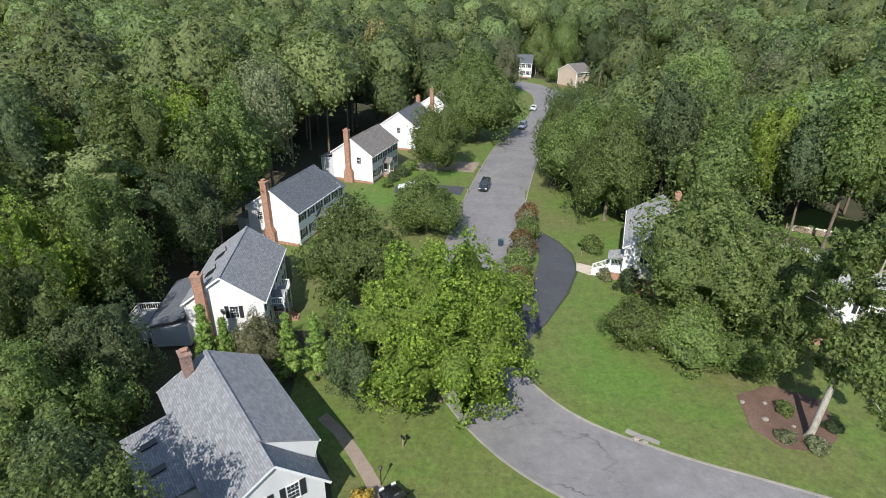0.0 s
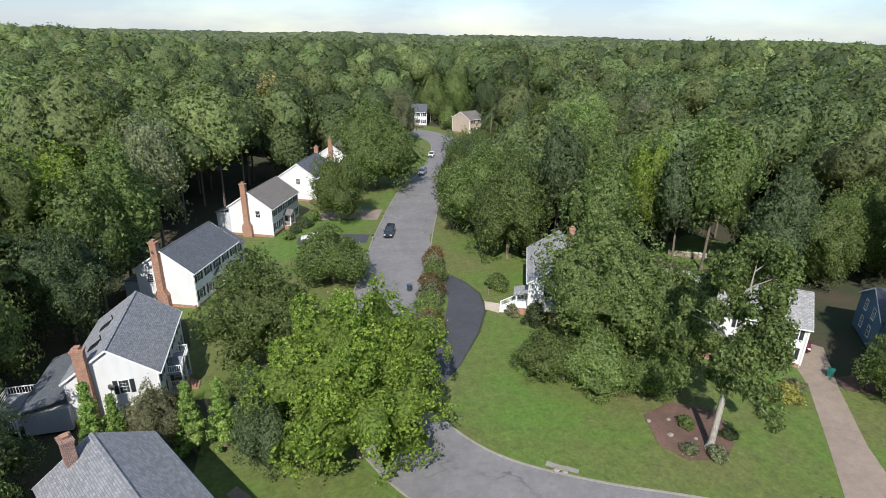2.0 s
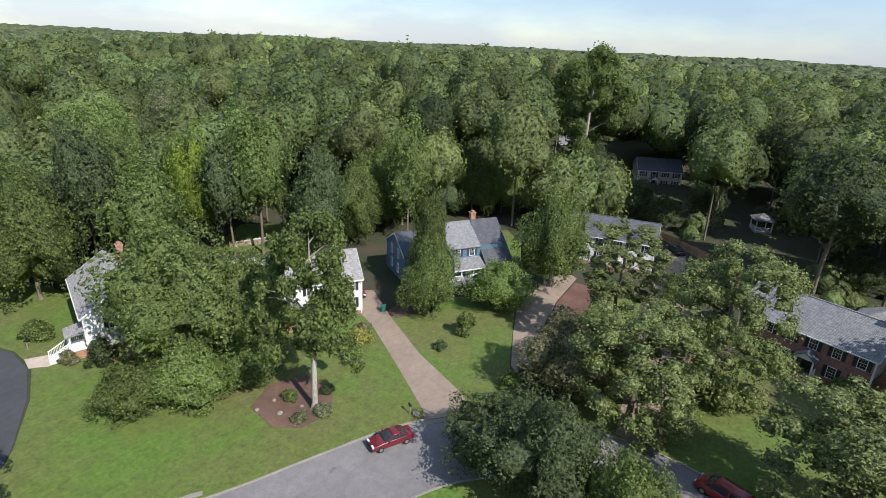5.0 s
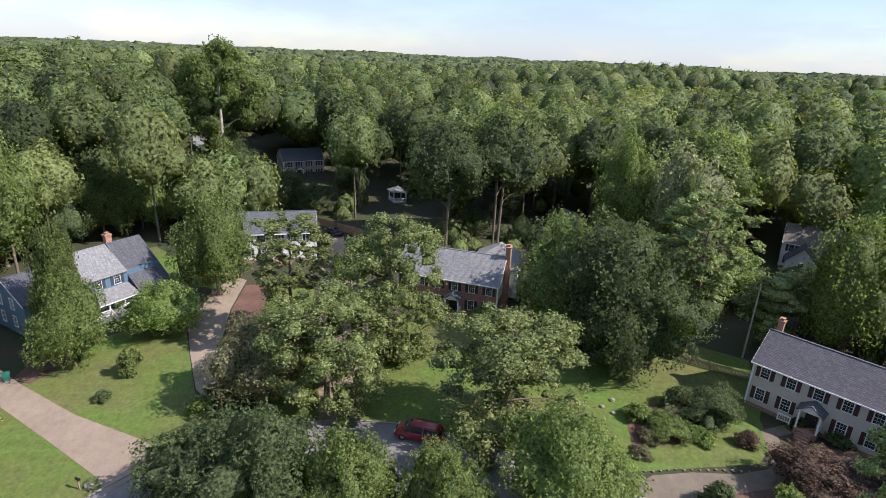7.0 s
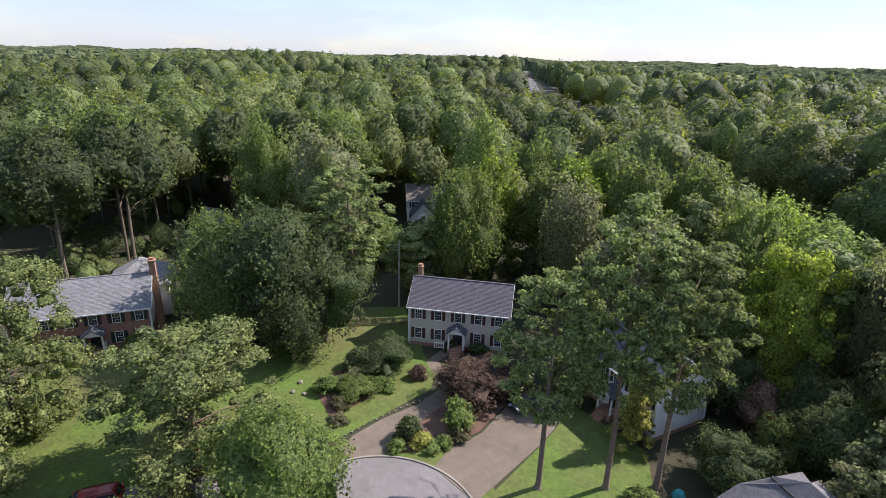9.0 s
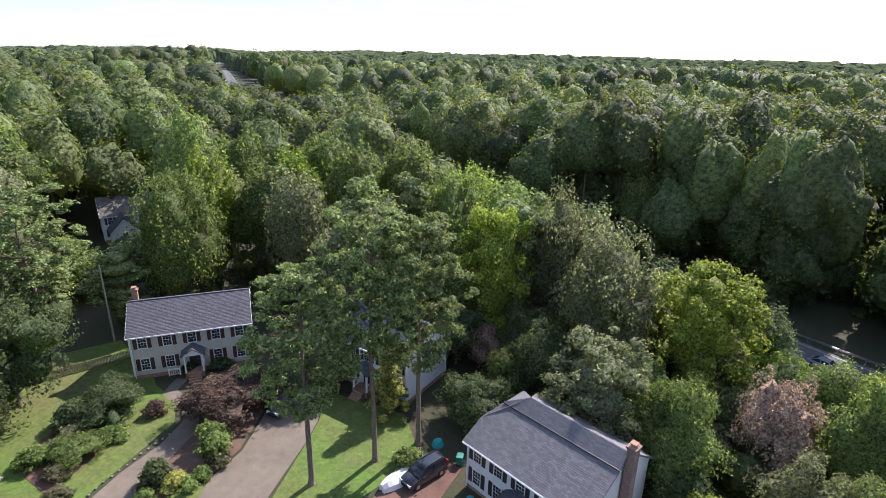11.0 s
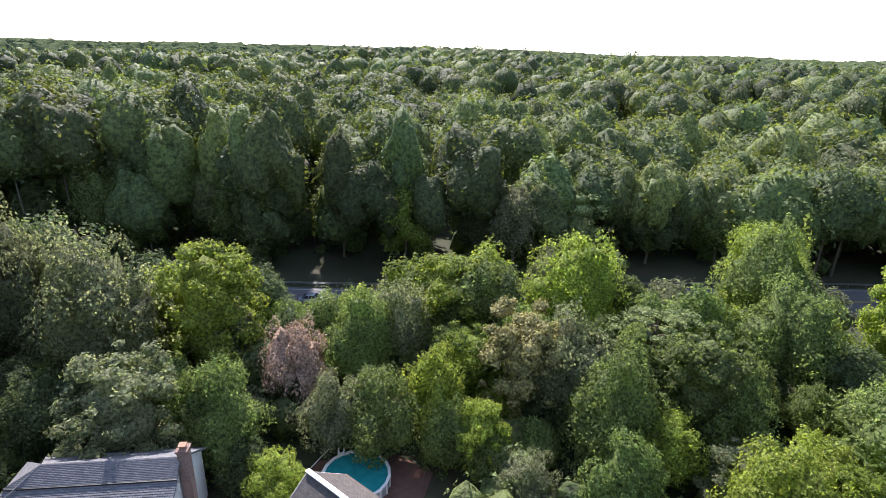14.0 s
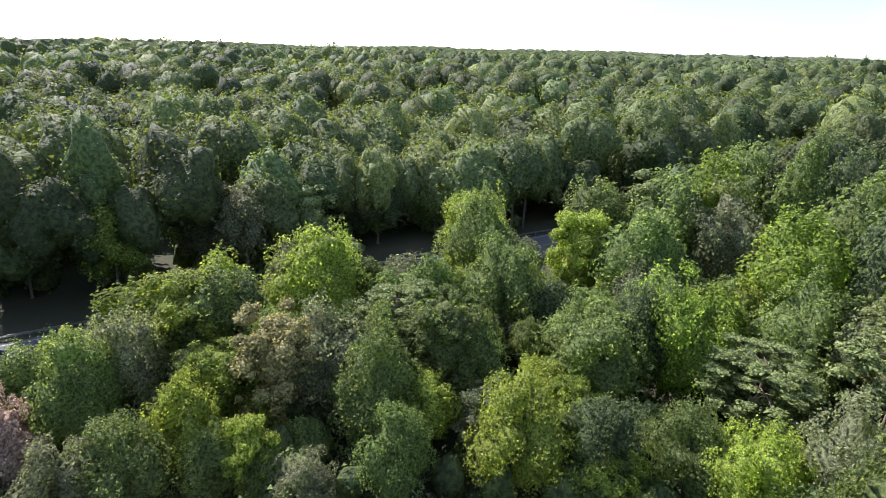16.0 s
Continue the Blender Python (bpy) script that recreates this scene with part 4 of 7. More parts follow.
for i in range(7):
    k.box((10.7, -2.1 - 0.3 * i, 0), (12.3, -1.8 - 0.3 * i, 1.16 - i * 0.165))
part("steps", k, TRIM, house_k)
for px in (10.7, 12.3):
    railing(house_k, [(px, -3.9, 0.1), (px, -1.8, 1.3)], 0.9, 0.18)
railing(house_k, [(10.45, -1.65, 1.32), (10.45, -0.1, 1.32)], 0.9, 0.18)
part("front_room", Build().box((13.32, 1.6, 0), (15.4, 7.0, 2.5)), BRICK, house_k)
k = Build()
slope(k, (15.8, 1.2, 2.5), (15.8, 7.4, 2.5), (13.33, 7.4, 3.5), (13.33, 1.2, 3.5), 0.1)
part("front_room_roof", k, SHINGLE["pale"], house_k)
house_kw = colonial(placed(41.8, 56.9, 0.805, -0.593), 17.5, 8.4, 5.8, 8.6, "white", "pale", SHUTTER, 6, 2, "white house front with black shutters behind the shade trees")

# the blue house with the long porch
house_m = thing("house", placed(67.0, 46.8, 0.83, -0.557), "blue house with a grey roof and a long white porch", "house")
k = Build()
gable_walls(k, 0, 5.2, 0.2, 9.0, 5.4, 7.9, 0.4)
gable_walls(k, 5.2, 18.6, 0.0, 9.0, 5.9, 8.8, 0.4)
part("wall", k, WALL["blue"], house_m)
k = Build()
gable_roof(k, 0, 5.0, 0.2, 9.0, 5.4, 7.9)
part("wing_roof", k, SHINGLE["dark"], house_m)
k = Build()
gable_roof(k, 5.2, 13.4, 0, 9.0, 5.9, 8.8, end=0.1)
part("roof", k, SHINGLE["grey"], house_m)
k = Build()
slope(k, (13.6, -2.4, 2.9), (18.9, -2.4, 2.9), (18.9, 4.5, 8.9), (13.6, 4.5, 8.9))
slope(k, (18.9, 9.4, 5.6), (13.6, 9.4, 5.6), (13.6, 4.5, 8.9), (18.9, 4.5, 8.9))
part("long_roof", k, SHINGLE["dark"], house_m)
k = Build()
slope(k, (4.4, -2.4, 2.75), (13.55, -2.4, 2.75), (13.55, -0.02, 3.9), (4.4, -0.02, 3.9), 0.1)
part("porch_roof", k, SHINGLE["grey"], house_m)
rake_boards(house_m, 0, 0.2, 9.0, 5.4, 7.9, -1)
for zz in (2.2, 4.7):
    for yy in (3.2, 6.2):
        window(house_m, 0, yy, zz, -90, "tall")
for c in range(3):
    window(house_m, 6.6 + 2.7 * c, 0, 4.9, 0, "tall", BLUE_SHUTTER)
for c in range(4):
    window(house_m, 6.4 + 2.6 * c, 0, 1.9, 0, "tall", BLUE_SHUTTER)
part("porch_floor", Build().box((4.6, -2.2, 0), (15.5, -0.02, 0.7)), GREY_DECK, house_m)
for c in range(5):
    part("post", Build().box((4.75 + 2.2 * c, -2.15, 0.7), (4.91 + 2.2 * c, -1.99, 2.75)), TRIM, house_m)
railing(house_m, [(4.8, -2.1, 0.7), (9.2, -2.1, 0.7)], 0.9, 0.16)
railing(house_m, [(10.8, -2.1, 0.7), (15.3, -2.1, 0.7)], 0.9, 0.16)
steps(house_m, 9.3, 10.7, -2.2, 4, 0.175)
railing(house_m, [(9.3, -3.4, 0.0), (9.3, -2.2, 0.7)], 0.9, 0.3)
gutter(house_m, 4.6, 13.4, -2.42, 2.7)
chimney(house_m, 14.4, 5.2, 10.0, 0.9, 0.75, False, 0)

colonial(placed(95.5, 30.5, 0.16, -0.987), 16.0, 8.6, 5.7, 8.4, "white", "slate", SHUTTER, 6, 3, "white house half hidden behind tall pines")

# the brick house
house_br = colonial(placed(79.2, -0.4, -0.372, -0.928), 15.8, 8.6, 5.9, 8.9, "brick", "grey", SHUTTER, 6, 3, "red brick house with black shutters and an arched porch",
                    chim=[(16.2, 4.3, 10.6, True, 1)], porch_roof="slate")
part("gable_siding", Build().face([(15.83, 0.25, 5.72), (15.83, 8.35, 5.72), (15.83, 4.3, 8.55)]).face([(15.83, 0.02, 3.0), (15.83, 8.58, 3.0), (15.83, 8.58, 5.72), (15.83, 0.02, 5.72)]), WALL["white"], house_br)
k = Build()
k.box((9.5, 8.6, 0.3), (17.2, 15.5, 5.4))
part("rear_wing", k, WALL["white"], house_br)
k = Build()
x0, x1, y0, y1, e, r = 9.1, 17.6, 8.0, 15.9, 5.4, 8.3
slope(k, (x1, y0, e), (x1, y1, e), (13.4, 12.6, r), (13.4, 11.4, r))
slope(k, (x0, y1, e), (x0, y0, e), (13.4, 11.4, r), (13.4, 12.6, r))
slope(k, (x0, y0, e), (x1, y0, e), (13.42, 11.4, r), (13.38, 11.4, r))
slope(k, (x1, y1, e), (x0, y1, e), (13.38, 12.6, r), (13.42, 12.6, r))
part("rear_wing_roof", k, SHINGLE["pale"], house_br)
window(house_br, 17.2, 12.0, 3.9, 90, "tall")

house_be = colonial(placed(52.5, -41.5, -0.787, -0.617), 13.4, 7.8, 6.0, 8.6, "beige", "plum", RED_SHUTTER, 5, 2, "beige two-storey house with maroon shutters and a porch",
                    chim=[(0.5, 4.9, 9.7, "slim", 0)])
railing(house_be, [(3.9, -1.5, 0.75), (5.1, -1.5, 0.75)], 0.85, 0.2)
house_w = colonial(placed(31.3, -51.0, -0.970, 0.243), 11.2, 8.0, 5.8, 8.8, "white", "slate", SHUTTER, 5, 2, "white house behind the tall pines",
                   gable_wins=[(11.2, 4.4, 4.3, 90, "tall", SHUTTER)])

# the near house whose front slope breaks below the ridge
house_s = thing("house", placed(10.6, -39.17, -0.889, 0.458), "white house with a grey two-pitch roof and a brick end chimney", "house")
S_L = 12.1
k = Build()
k.face([(0, 0.0, 0.4), (0, 0.0, 5.25), (0, 1.9, 6.0), (0, 8.0, 6.0), (0, 9.9, 5.25), (0, 9.9, 0.4)])
k.face([(S_L, 0.0, 0.4), (S_L, 0.0, 5.25), (S_L, 3.9, 7.4), (S_L, 5.2, 8.3), (S_L, 9.9, 5.25), (S_L, 9.9, 0.4)][::-1])
k.face([(0, 0, 0.4), (S_L, 0, 0.4), (S_L, 0, 5.25), (0, 0, 5.25)])
k.face([(S_L, 9.9, 0.4), (0, 9.9, 0.4), (0, 9.9, 5.25), (S_L, 9.9, 5.25)])
part("wall", k, WALL["white"], house_s)
part("foundation", Build().box((0.03, 0.03, 0), (S_L - 0.03, 9.87, 0.41)), BRICK, house_s)
k = Build()
slope(k, (-0.3, -0.4, 5.15), (S_L + 0.3, -0.4, 5.15), (S_L + 0.3, 1.9, 6.42), (-0.3, 1.9, 6.42))
slope(k, (-0.3, 1.9, 6.42), (S_L + 0.3, 1.9, 6.42), (S_L + 0.3, 3.9, 7.55), (0.7, 3.9, 7.55))
part("roof", k, SHINGLE["ash"], house_s)
k = Build()
slope(k, (0.62, 3.92, 7.66), (S_L + 0.3, 3.92, 7.66), (S_L + 0.3, 5.2, 8.6), (2.7, 5.2, 8.6))
slope(k, (S_L + 0.3, 10.3, 5.15), (-0.3, 10.3, 5.15), (2.7, 5.2, 8.6), (S_L + 0.3, 5.2, 8.6))
slope(k, (-0.32, 8.2, 6.4), (-0.32, 1.9, 6.42), (2.7, 5.18, 8.6), (2.7, 5.22, 8.6))
part("upper_roof", k, SHINGLE["ash"], house_s)
part("ridge_edge", Build().box((0.7, 3.82, 7.54), (S_L + 0.3, 3.9, 7.66)), DARK, house_s)
gutter(house_s, 0, S_L, -0.41, 5.12)
for c in range(5):
    window(house_s, S_L * (c + 0.5) / 5, 0, 4.15, 0, "tall", SHUTTER)
    if c != 2:
        window(house_s, S_L * (c + 0.5) / 5, 0, 1.7, 0, "tall", SHUTTER)
portico(house_s, S_L / 2, 0.4, 2.4, 1.6, 2.7, "dark")
chimney(house_s, S_L + 0.5, 5.3, 9.3, 0.8, 0.7, True, 1, OLD_BRICK)

# far roofs among the trees
for x, y, ux, uy, w, rf in ((187, 66, 0.3, -0.95, "grey", "grey"), (163, 33, 0.4, -0.92, "tan", "slate"), 
                            (118, 104, 0.6, -0.8, "white", "slate"), (150, 66, 0.4, -0.92, "grey", "slate")):
    colonial(placed(x, y, ux, uy), 12.0, 8.0, 5.6, 8.4, w, rf, SHUTTER, 4, 1, "house glimpsed deep among the trees", group="houses in the woods")

# the white house with a gabled front wing, below the beige one
house_g = colonial(placed(97.0, -76.0, -0.6, -0.8), 12.0, 8.0, 5.6, 8.4, "white", "brown", SHUTTER, 4, None, "white house with a gabled front wing deep among trees", group="houses in the woods")
k = Build()
k.face([(1.0, -4.2, 0.3), (6.0, -4.2, 0.3), (6.0, -4.2, 3.2), (3.5, -4.2, 5.8), (1.0, -4.2, 3.2)])
k.face([(6.0, -4.2, 0.3), (6.0, -0.02, 0.3), (6.0, -0.02, 3.2), (6.0, -4.2, 3.2)])
k.face([(1.0, -0.02, 0.3), (1.0, -4.2, 0.3), (1.0, -4.2, 3.2), (1.0, -0.02, 3.2)])
part("front_wing", k, WALL["white"], house_g)
k = Build()
slope(k, (6.3, -4.5, 3.0), (6.3, -0.02, 3.0), (3.5, -0.02, 5.95), (3.5, -4.5, 5.95))
slope(k, (0.7, -0.02, 3.0), (0.7, -4.5, 3.0), (3.5, -4.5, 5.95), (3.5, -0.02, 5.95))
part("front_wing_roof", k, SHINGLE["dark"], house_g)
window(house_g, 3.5, -4.2, 2.2, 0, "tall")

# the roof by the pool
garage = thing("garage", placed(-7.0, -32.25, -0.295, 0.955), "small building with a weathered brown shingle roof by the pool", "garage")
k = Build()
gable_walls(k, 0.3, 8.5, 0.4, 7.4, 4.3, 7.0)
part("wall", k, WALL["white"], garage)
k = Build()
gable_roof(k, 0.3, 8.5, 0.4, 7.4, 4.3, 7.0)
part("roof", k, SHINGLE["worn"], garage)
rake_boards(garage, 0.3, 0.4, 7.4, 4.3, 7.0, -1)
part("ridge_cap", Build().box((0.0, 3.72, 7.06), (8.7, 4.08, 7.16)), TRIM, garage)

# ---- vehicles ----
def section(x, half, z0, z1, r, tuck=0.0, n=4):
    """A rounded ring across a car at x: half its width, from z0 to z1, narrower by tuck at the top."""
    out = []
    for cy, cz, a0 in ((half - r, z0 + r, -90), (half - tuck - r, z1 - r, 0), (-half + tuck + r, z1 - r, 90), (-half + r, z0 + r, 180)):
        for i in range(n):
            a = radians(a0 + 90 * i / (n - 1))
            out.append((x, cy + r * math.cos(a), cz + r * math.sin(a)))
    return out


CAR_SHAPES = {  # length, half width, bonnet top, roof height, cabin start and end at the waist, at the roof
    "suv": (4.7, 0.93, 1.05, 1.74, (-1.25, 2.22), (-0.45, 1.95), 0.36),
    "van": (5.0, 0.98, 1.05, 1.76, (-1.65, 2.36), (-0.75, 2.10), 0.34),
    "wagon": (4.7, 0.90, 0.98, 1.58, (-1.15, 2.18), (-0.35, 1.80), 0.33),
    "sedan": (4.7, 0.90, 0.95, 1.44, (-1.05, 1.65), (-0.25, 1.05), 0.32),
    "coupe": (4.6, 0.91, 0.95, 1.42, (-0.95, 1.55), (-0.10, 0.85), 0.32),
}


def car(kind, paint, x, y, heading, label, racks=True):
    """heading: degrees of its nose, anticlockwise from +x."""
    L, hw, waist, top, (w0, w1), (r0, r1), rad = CAR_SHAPES[kind]
    ob = thing("car", pose(x, y, 0.06, 0, 0, heading + 180), label, "car")
    xs = [-L / 2, -L / 2 + 0.12, -L / 2 + 0.5, w0 - 0.1, 0.4, w1 - 0.1, L / 2 - 0.15, L / 2]
    hood = waist - 0.06
    tops = [0.62, hood - 0.18, hood - 0.07, waist, waist + 0.02, waist + 0.01, waist - 0.06, waist - 0.28]
    hs = [hw - 0.22, hw - 0.08, hw - 0.02, hw, hw, hw - 0.01, hw - 0.07, hw - 0.18]
    b = Build()
    b.smooth = True
    b.loft([section(q, h, 0.28, z, 0.14, 0.06) for q, h, z in zip(xs, hs, tops)])
    part("body", b.mesh("body", paint, weld=True), None, ob)
    g = Build()
    g.smooth = True
    wz, rz = waist - 0.05, top - 0.05
    g.loft([section(w0, hw - 0.10, wz, wz + 0.16, 0.05, 0.05), section((w0 + r0) / 2, hw - 0.11, wz, (wz + rz) / 2 + 0.04, 0.08, 0.10), section(r0, hw - 0.12, wz, rz, 0.1, 0.16),
            section(r1, hw - 0.12, wz, rz - 0.02, 0.1, 0.16), section((w1 + r1) / 2, hw - 0.11, wz, (wz + rz) / 2 + 0.06, 0.08, 0.10), section(w1, hw - 0.10, wz, wz + 0.16, 0.05, 0.05)])
    part("glasshouse", g.mesh("glasshouse", GLASS, weld=True), None, ob)
    k = Build()
    k.smooth = True
    k.loft([section(q, h, rz - 0.05, z, 0.04, 0.03) for q, h, z in ((r0 - 0.02, hw - 0.31, top - 0.02), (r0 + 0.3, hw - 0.27, top), (r1 - 0.3, hw - 0.27, top), (r1 + 0.03, hw - 0.31, top - 0.03))])
    part("roof", k.mesh("roof", paint, weld=True), None, ob)
    for s in (-1, 1):
        for a, c in (((w0 + 0.03, s * (hw - 0.13), wz + 0.1), (r0 + 0.02, s * (hw - 0.28), top - 0.05)), ((w1 - 0.03, s * (hw - 0.13), wz + 0.1), (r1 - 0.02, s * (hw - 0.28), top - 0.05)),
                     ((0.55, s * (hw - 0.085), wz + 0.05), (0.6, s * (hw - 0.27), top - 0.05))):
            part("pillar", Build().bar(a, c, 0.08, 0.08), paint, ob)
        part("mirror", Build().box((w0 + 0.35, s * hw - 0.02, waist + 0.02), (w0 + 0.5, s * (hw + 0.17), waist + 0.16)), paint, ob)
        part("headlight", Build().box((-L / 2 + 0.02, s * (hw - 0.36) - 0.2, 0.62), (-L / 2 + 0.2, s * (hw - 0.36) + 0.2, 0.8)), LAMP_CLEAR, ob)
        part("tail_light", Build().box((L / 2 - 0.14, s * (hw - 0.24) - 0.12, 0.72), (L / 2 - 0.005, s * (hw - 0.24) + 0.12, waist - 0.1 if kind in ("sedan", "coupe") else waist + 0.25)), LAMP_RED, ob)
        for ax in (-L * 0.31, L * 0.29):
            wheel = part("wheel", Build().tube((0, -0.11, 0), (0, 0.11, 0), rad, n=18), TYRE, ob, at=Matrix.Translation((ax, s * (hw - 0.1), rad)))
            part("rim", Build().tube((0, -0.116, 0), (0, 0.116, 0), rad * 0.62, n=12), RIM, wheel)
        if racks and kind in ("suv", "van", "wagon"):
            part("roof_rail", Build().bar((r0 + 0.2, s * (hw - 0.34), top + 0.05), (r1 - 0.2, s * (hw - 0.34), top + 0.05), 0.05), DARK, ob)
    part("bumper", Build().box((-L / 2 - 0.03, -hw + 0.25, 0.34), (-L / 2 + 0.1, hw - 0.25, 0.55)), DARK, ob)
    part("bumper", Build().box((L / 2 - 0.1, -hw + 0.25, 0.34), (L / 2 + 0.03, hw - 0.25, 0.55)), DARK, ob)
    part("grille", Build().box((-L / 2 - 0.012, -0.45, 0.6), (-L / 2 + 0.05, 0.45, 0.76)), DARK, ob)
    return ob


PAINT_BLACK = gloss("black car paint", (0.012, 0.013, 0.016), 0.25, 0.8)
PAINT_RED = gloss("red car paint", (0.27, 0.012, 0.022), 0.3, 0.8)
PAINT_MAROON = gloss("maroon car paint", (0.14, 0.012, 0.018), 0.3, 0.8)
PAINT_SILVER = gloss("silver blue car paint", (0.32, 0.36, 0.44), 0.3, 0.7, 0.4)
PAINT_GREY = gloss("grey car paint", (0.12, 0.13, 0.15), 0.3, 0.7, 0.5)
PAINT_WHITE = gloss("white car paint", (0.75, 0.75, 0.74), 0.3, 0.7)
PAINT_NAVY = gloss("dark navy car paint", (0.018, 0.024, 0.036), 0.25, 0.8)

car("suv", PAINT_NAVY, 12.6, 102.2, 254, "black suv parked at the street's kerb")
car("suv", PAINT_SILVER, 28.0, 149.5, 248, "silver blue suv parked along the street")
car("sedan", PAINT_WHITE, 35.2, 172.0, 250, "white car parked further up the street")
car("sedan", PAINT_WHITE, -2.0, 101.4, 174, "white car in the driveway under a tree")
car("coupe", PAINT_MAROON, 36.1, 26.5, 152, "dark red coupe parked at the kerb")
car("van", PAINT_RED, 47.2, -2.7, 70, "red minivan with a roof rack at the kerb")
car("sedan", PAINT_MAROON, 60.6, 51.2, 232, "dark maroon car in the shaded driveway")
car("wagon", PAINT_GREY, 32.9, -43.3, 88, "grey wagon parked on the tan drive")
car("suv", PAINT_NAVY, 14.6, -38.7, 61, "black suv parked beside the white house")
car("sedan", PAINT_BLACK, -1.6, 29.4, 120, "black car beside the lawn")
car("sedan", PAINT_BLACK, 113.0, 13.2, 40, "dark car at the end of the hedged drive")
car("sedan", PAINT_SILVER, -27.0, -74.5, 142, "silver car on the highway")

# ---- trees ----
def unit(a):
    return a / np.maximum(np.linalg.norm(a, axis=-1, keepdims=True), 1e-9)


def shards(rng, at, facing, size, scatter=0.38):
    """Three-cornered leaf sprays, for woods further off."""
    n = len(at)
    nor = unit(facing + rng.normal(0, scatter, (n, 3)))
    t = unit(np.cross(nor, rng.normal(0, 1, (n, 3))))
    b = np.cross(nor, t)
    s = (size * rng.uniform(0.6, 1.4, n))[:, None]
    return np.stack([at + t * s * 0.7, at - t * s * 0.5 + b * s * 0.62, at - t * s * 0.45 - b * s * 0.55], 1)


def shards_mesh(name, v, mass, material, tones=None):
    """One mesh of loose leaf sprays (n, 3, 3) round the inner masses (vertices, triangles)."""
    me = bpy.data.meshes.new(name)
    co = np.vstack([v.reshape(-1, 3), mass[0]])
    loops = np.concatenate([np.arange(len(v) * 3), (mass[1] + len(v) * 3).reshape(-1)])
    me.vertices.add(len(co))
    me.vertices.foreach_set("co", co.reshape(-1).astype(np.float32))
    me.loops.add(len(loops))
    me.loops.foreach_set("vertex_index", loops.astype(np.int32))
    me.polygons.add(len(loops) // 3)
    me.polygons.foreach_set("loop_start", np.arange(0, len(loops), 3, dtype=np.int32))
    me.materials.append(material)
    me.update(calc_edges=True)
    me.shade_smooth()
    if tones is not None:
        me.attributes.new("tree", "FLOAT", "FACE").data.foreach_set("value", tones.astype(np.float32))
    return me


def clumped(rng, centres, radii, per, size, squash, middle, scatter):
    """Leaf sprays over the outer, upper side of many clumps round the crown's middle."""
    n = len(centres)
    out = unit(centres - middle)
    d = unit(unit(rng.normal(0, 1, (n, per, 3))) + 0.75 * out[:, None] + np.array([0, 0, 0.3]))
    rad = radii[:, None, None] * (0.55 + 0.52 * rng.random((n, per, 1)) ** 0.7)
    pos = centres[:, None] + d * rad * np.array([1, 1, squash])
    return shards(rng, pos.reshape(-1, 3), (d + np.array([0, 0, 0.35])).reshape(-1, 3), size, scatter)


OCTA = (np.array([(1, 0, 0), (0, 1, 0), (-1, 0, 0), (0, -1, 0), (0, 0, 1), (0, 0, -1)], float),
        np.array([(0, 1, 4), (1, 2, 4), (2, 3, 4), (3, 0, 4), (1, 0, 5), (2, 1, 5), (3, 2, 5), (0, 3, 5)]))


def cores(rng, centres, radii, solid, fill=0.74, squash=0.75):
    """The dense inner mass of each clump: (vertices, triangles)."""
    v, f = solid
    n = len(centres)
    p = centres[:, None] + v[None] * (radii[:, None, None] * fill * rng.uniform(0.75, 1.2, (n, len(v), 1))) * np.array([1, 1, squash])
    tri = f[None] + (np.arange(n) * len(v))[:, None, None]
    return p.reshape(-1, 3), tri.reshape(-1, 3)


def crown_points(rng, n, R, z0, z1, shape):
    """Clump centres through a crown between the heights z0 and z1; shape gives its outline by height (0 to 1)."""
    out = []
    lobes = rng.uniform(0, 6.28, 3)
    while len(out) < n:
        h = rng.random() ** 0.85
        a = rng.uniform(0, 6.283)
        wob = 1 + 0.16 * math.sin(2 * a + lobes[0]) + 0.12 * math.sin(3 * a + lobes[1] + 4 * h) + 0.1 * math.sin(5 * a + lobes[2])
        r = R * shape(h) * wob * (rng.random() ** 0.24)
        out.append((r * math.cos(a), r * math.sin(a), z0 + (z1 - z0) * h))
    return np.array(out)


def dome(h):
    return math.sqrt(max(0.02, 1 - (1.25 * h - 0.42) ** 2 / 0.80)) if h < 1 else 0.2


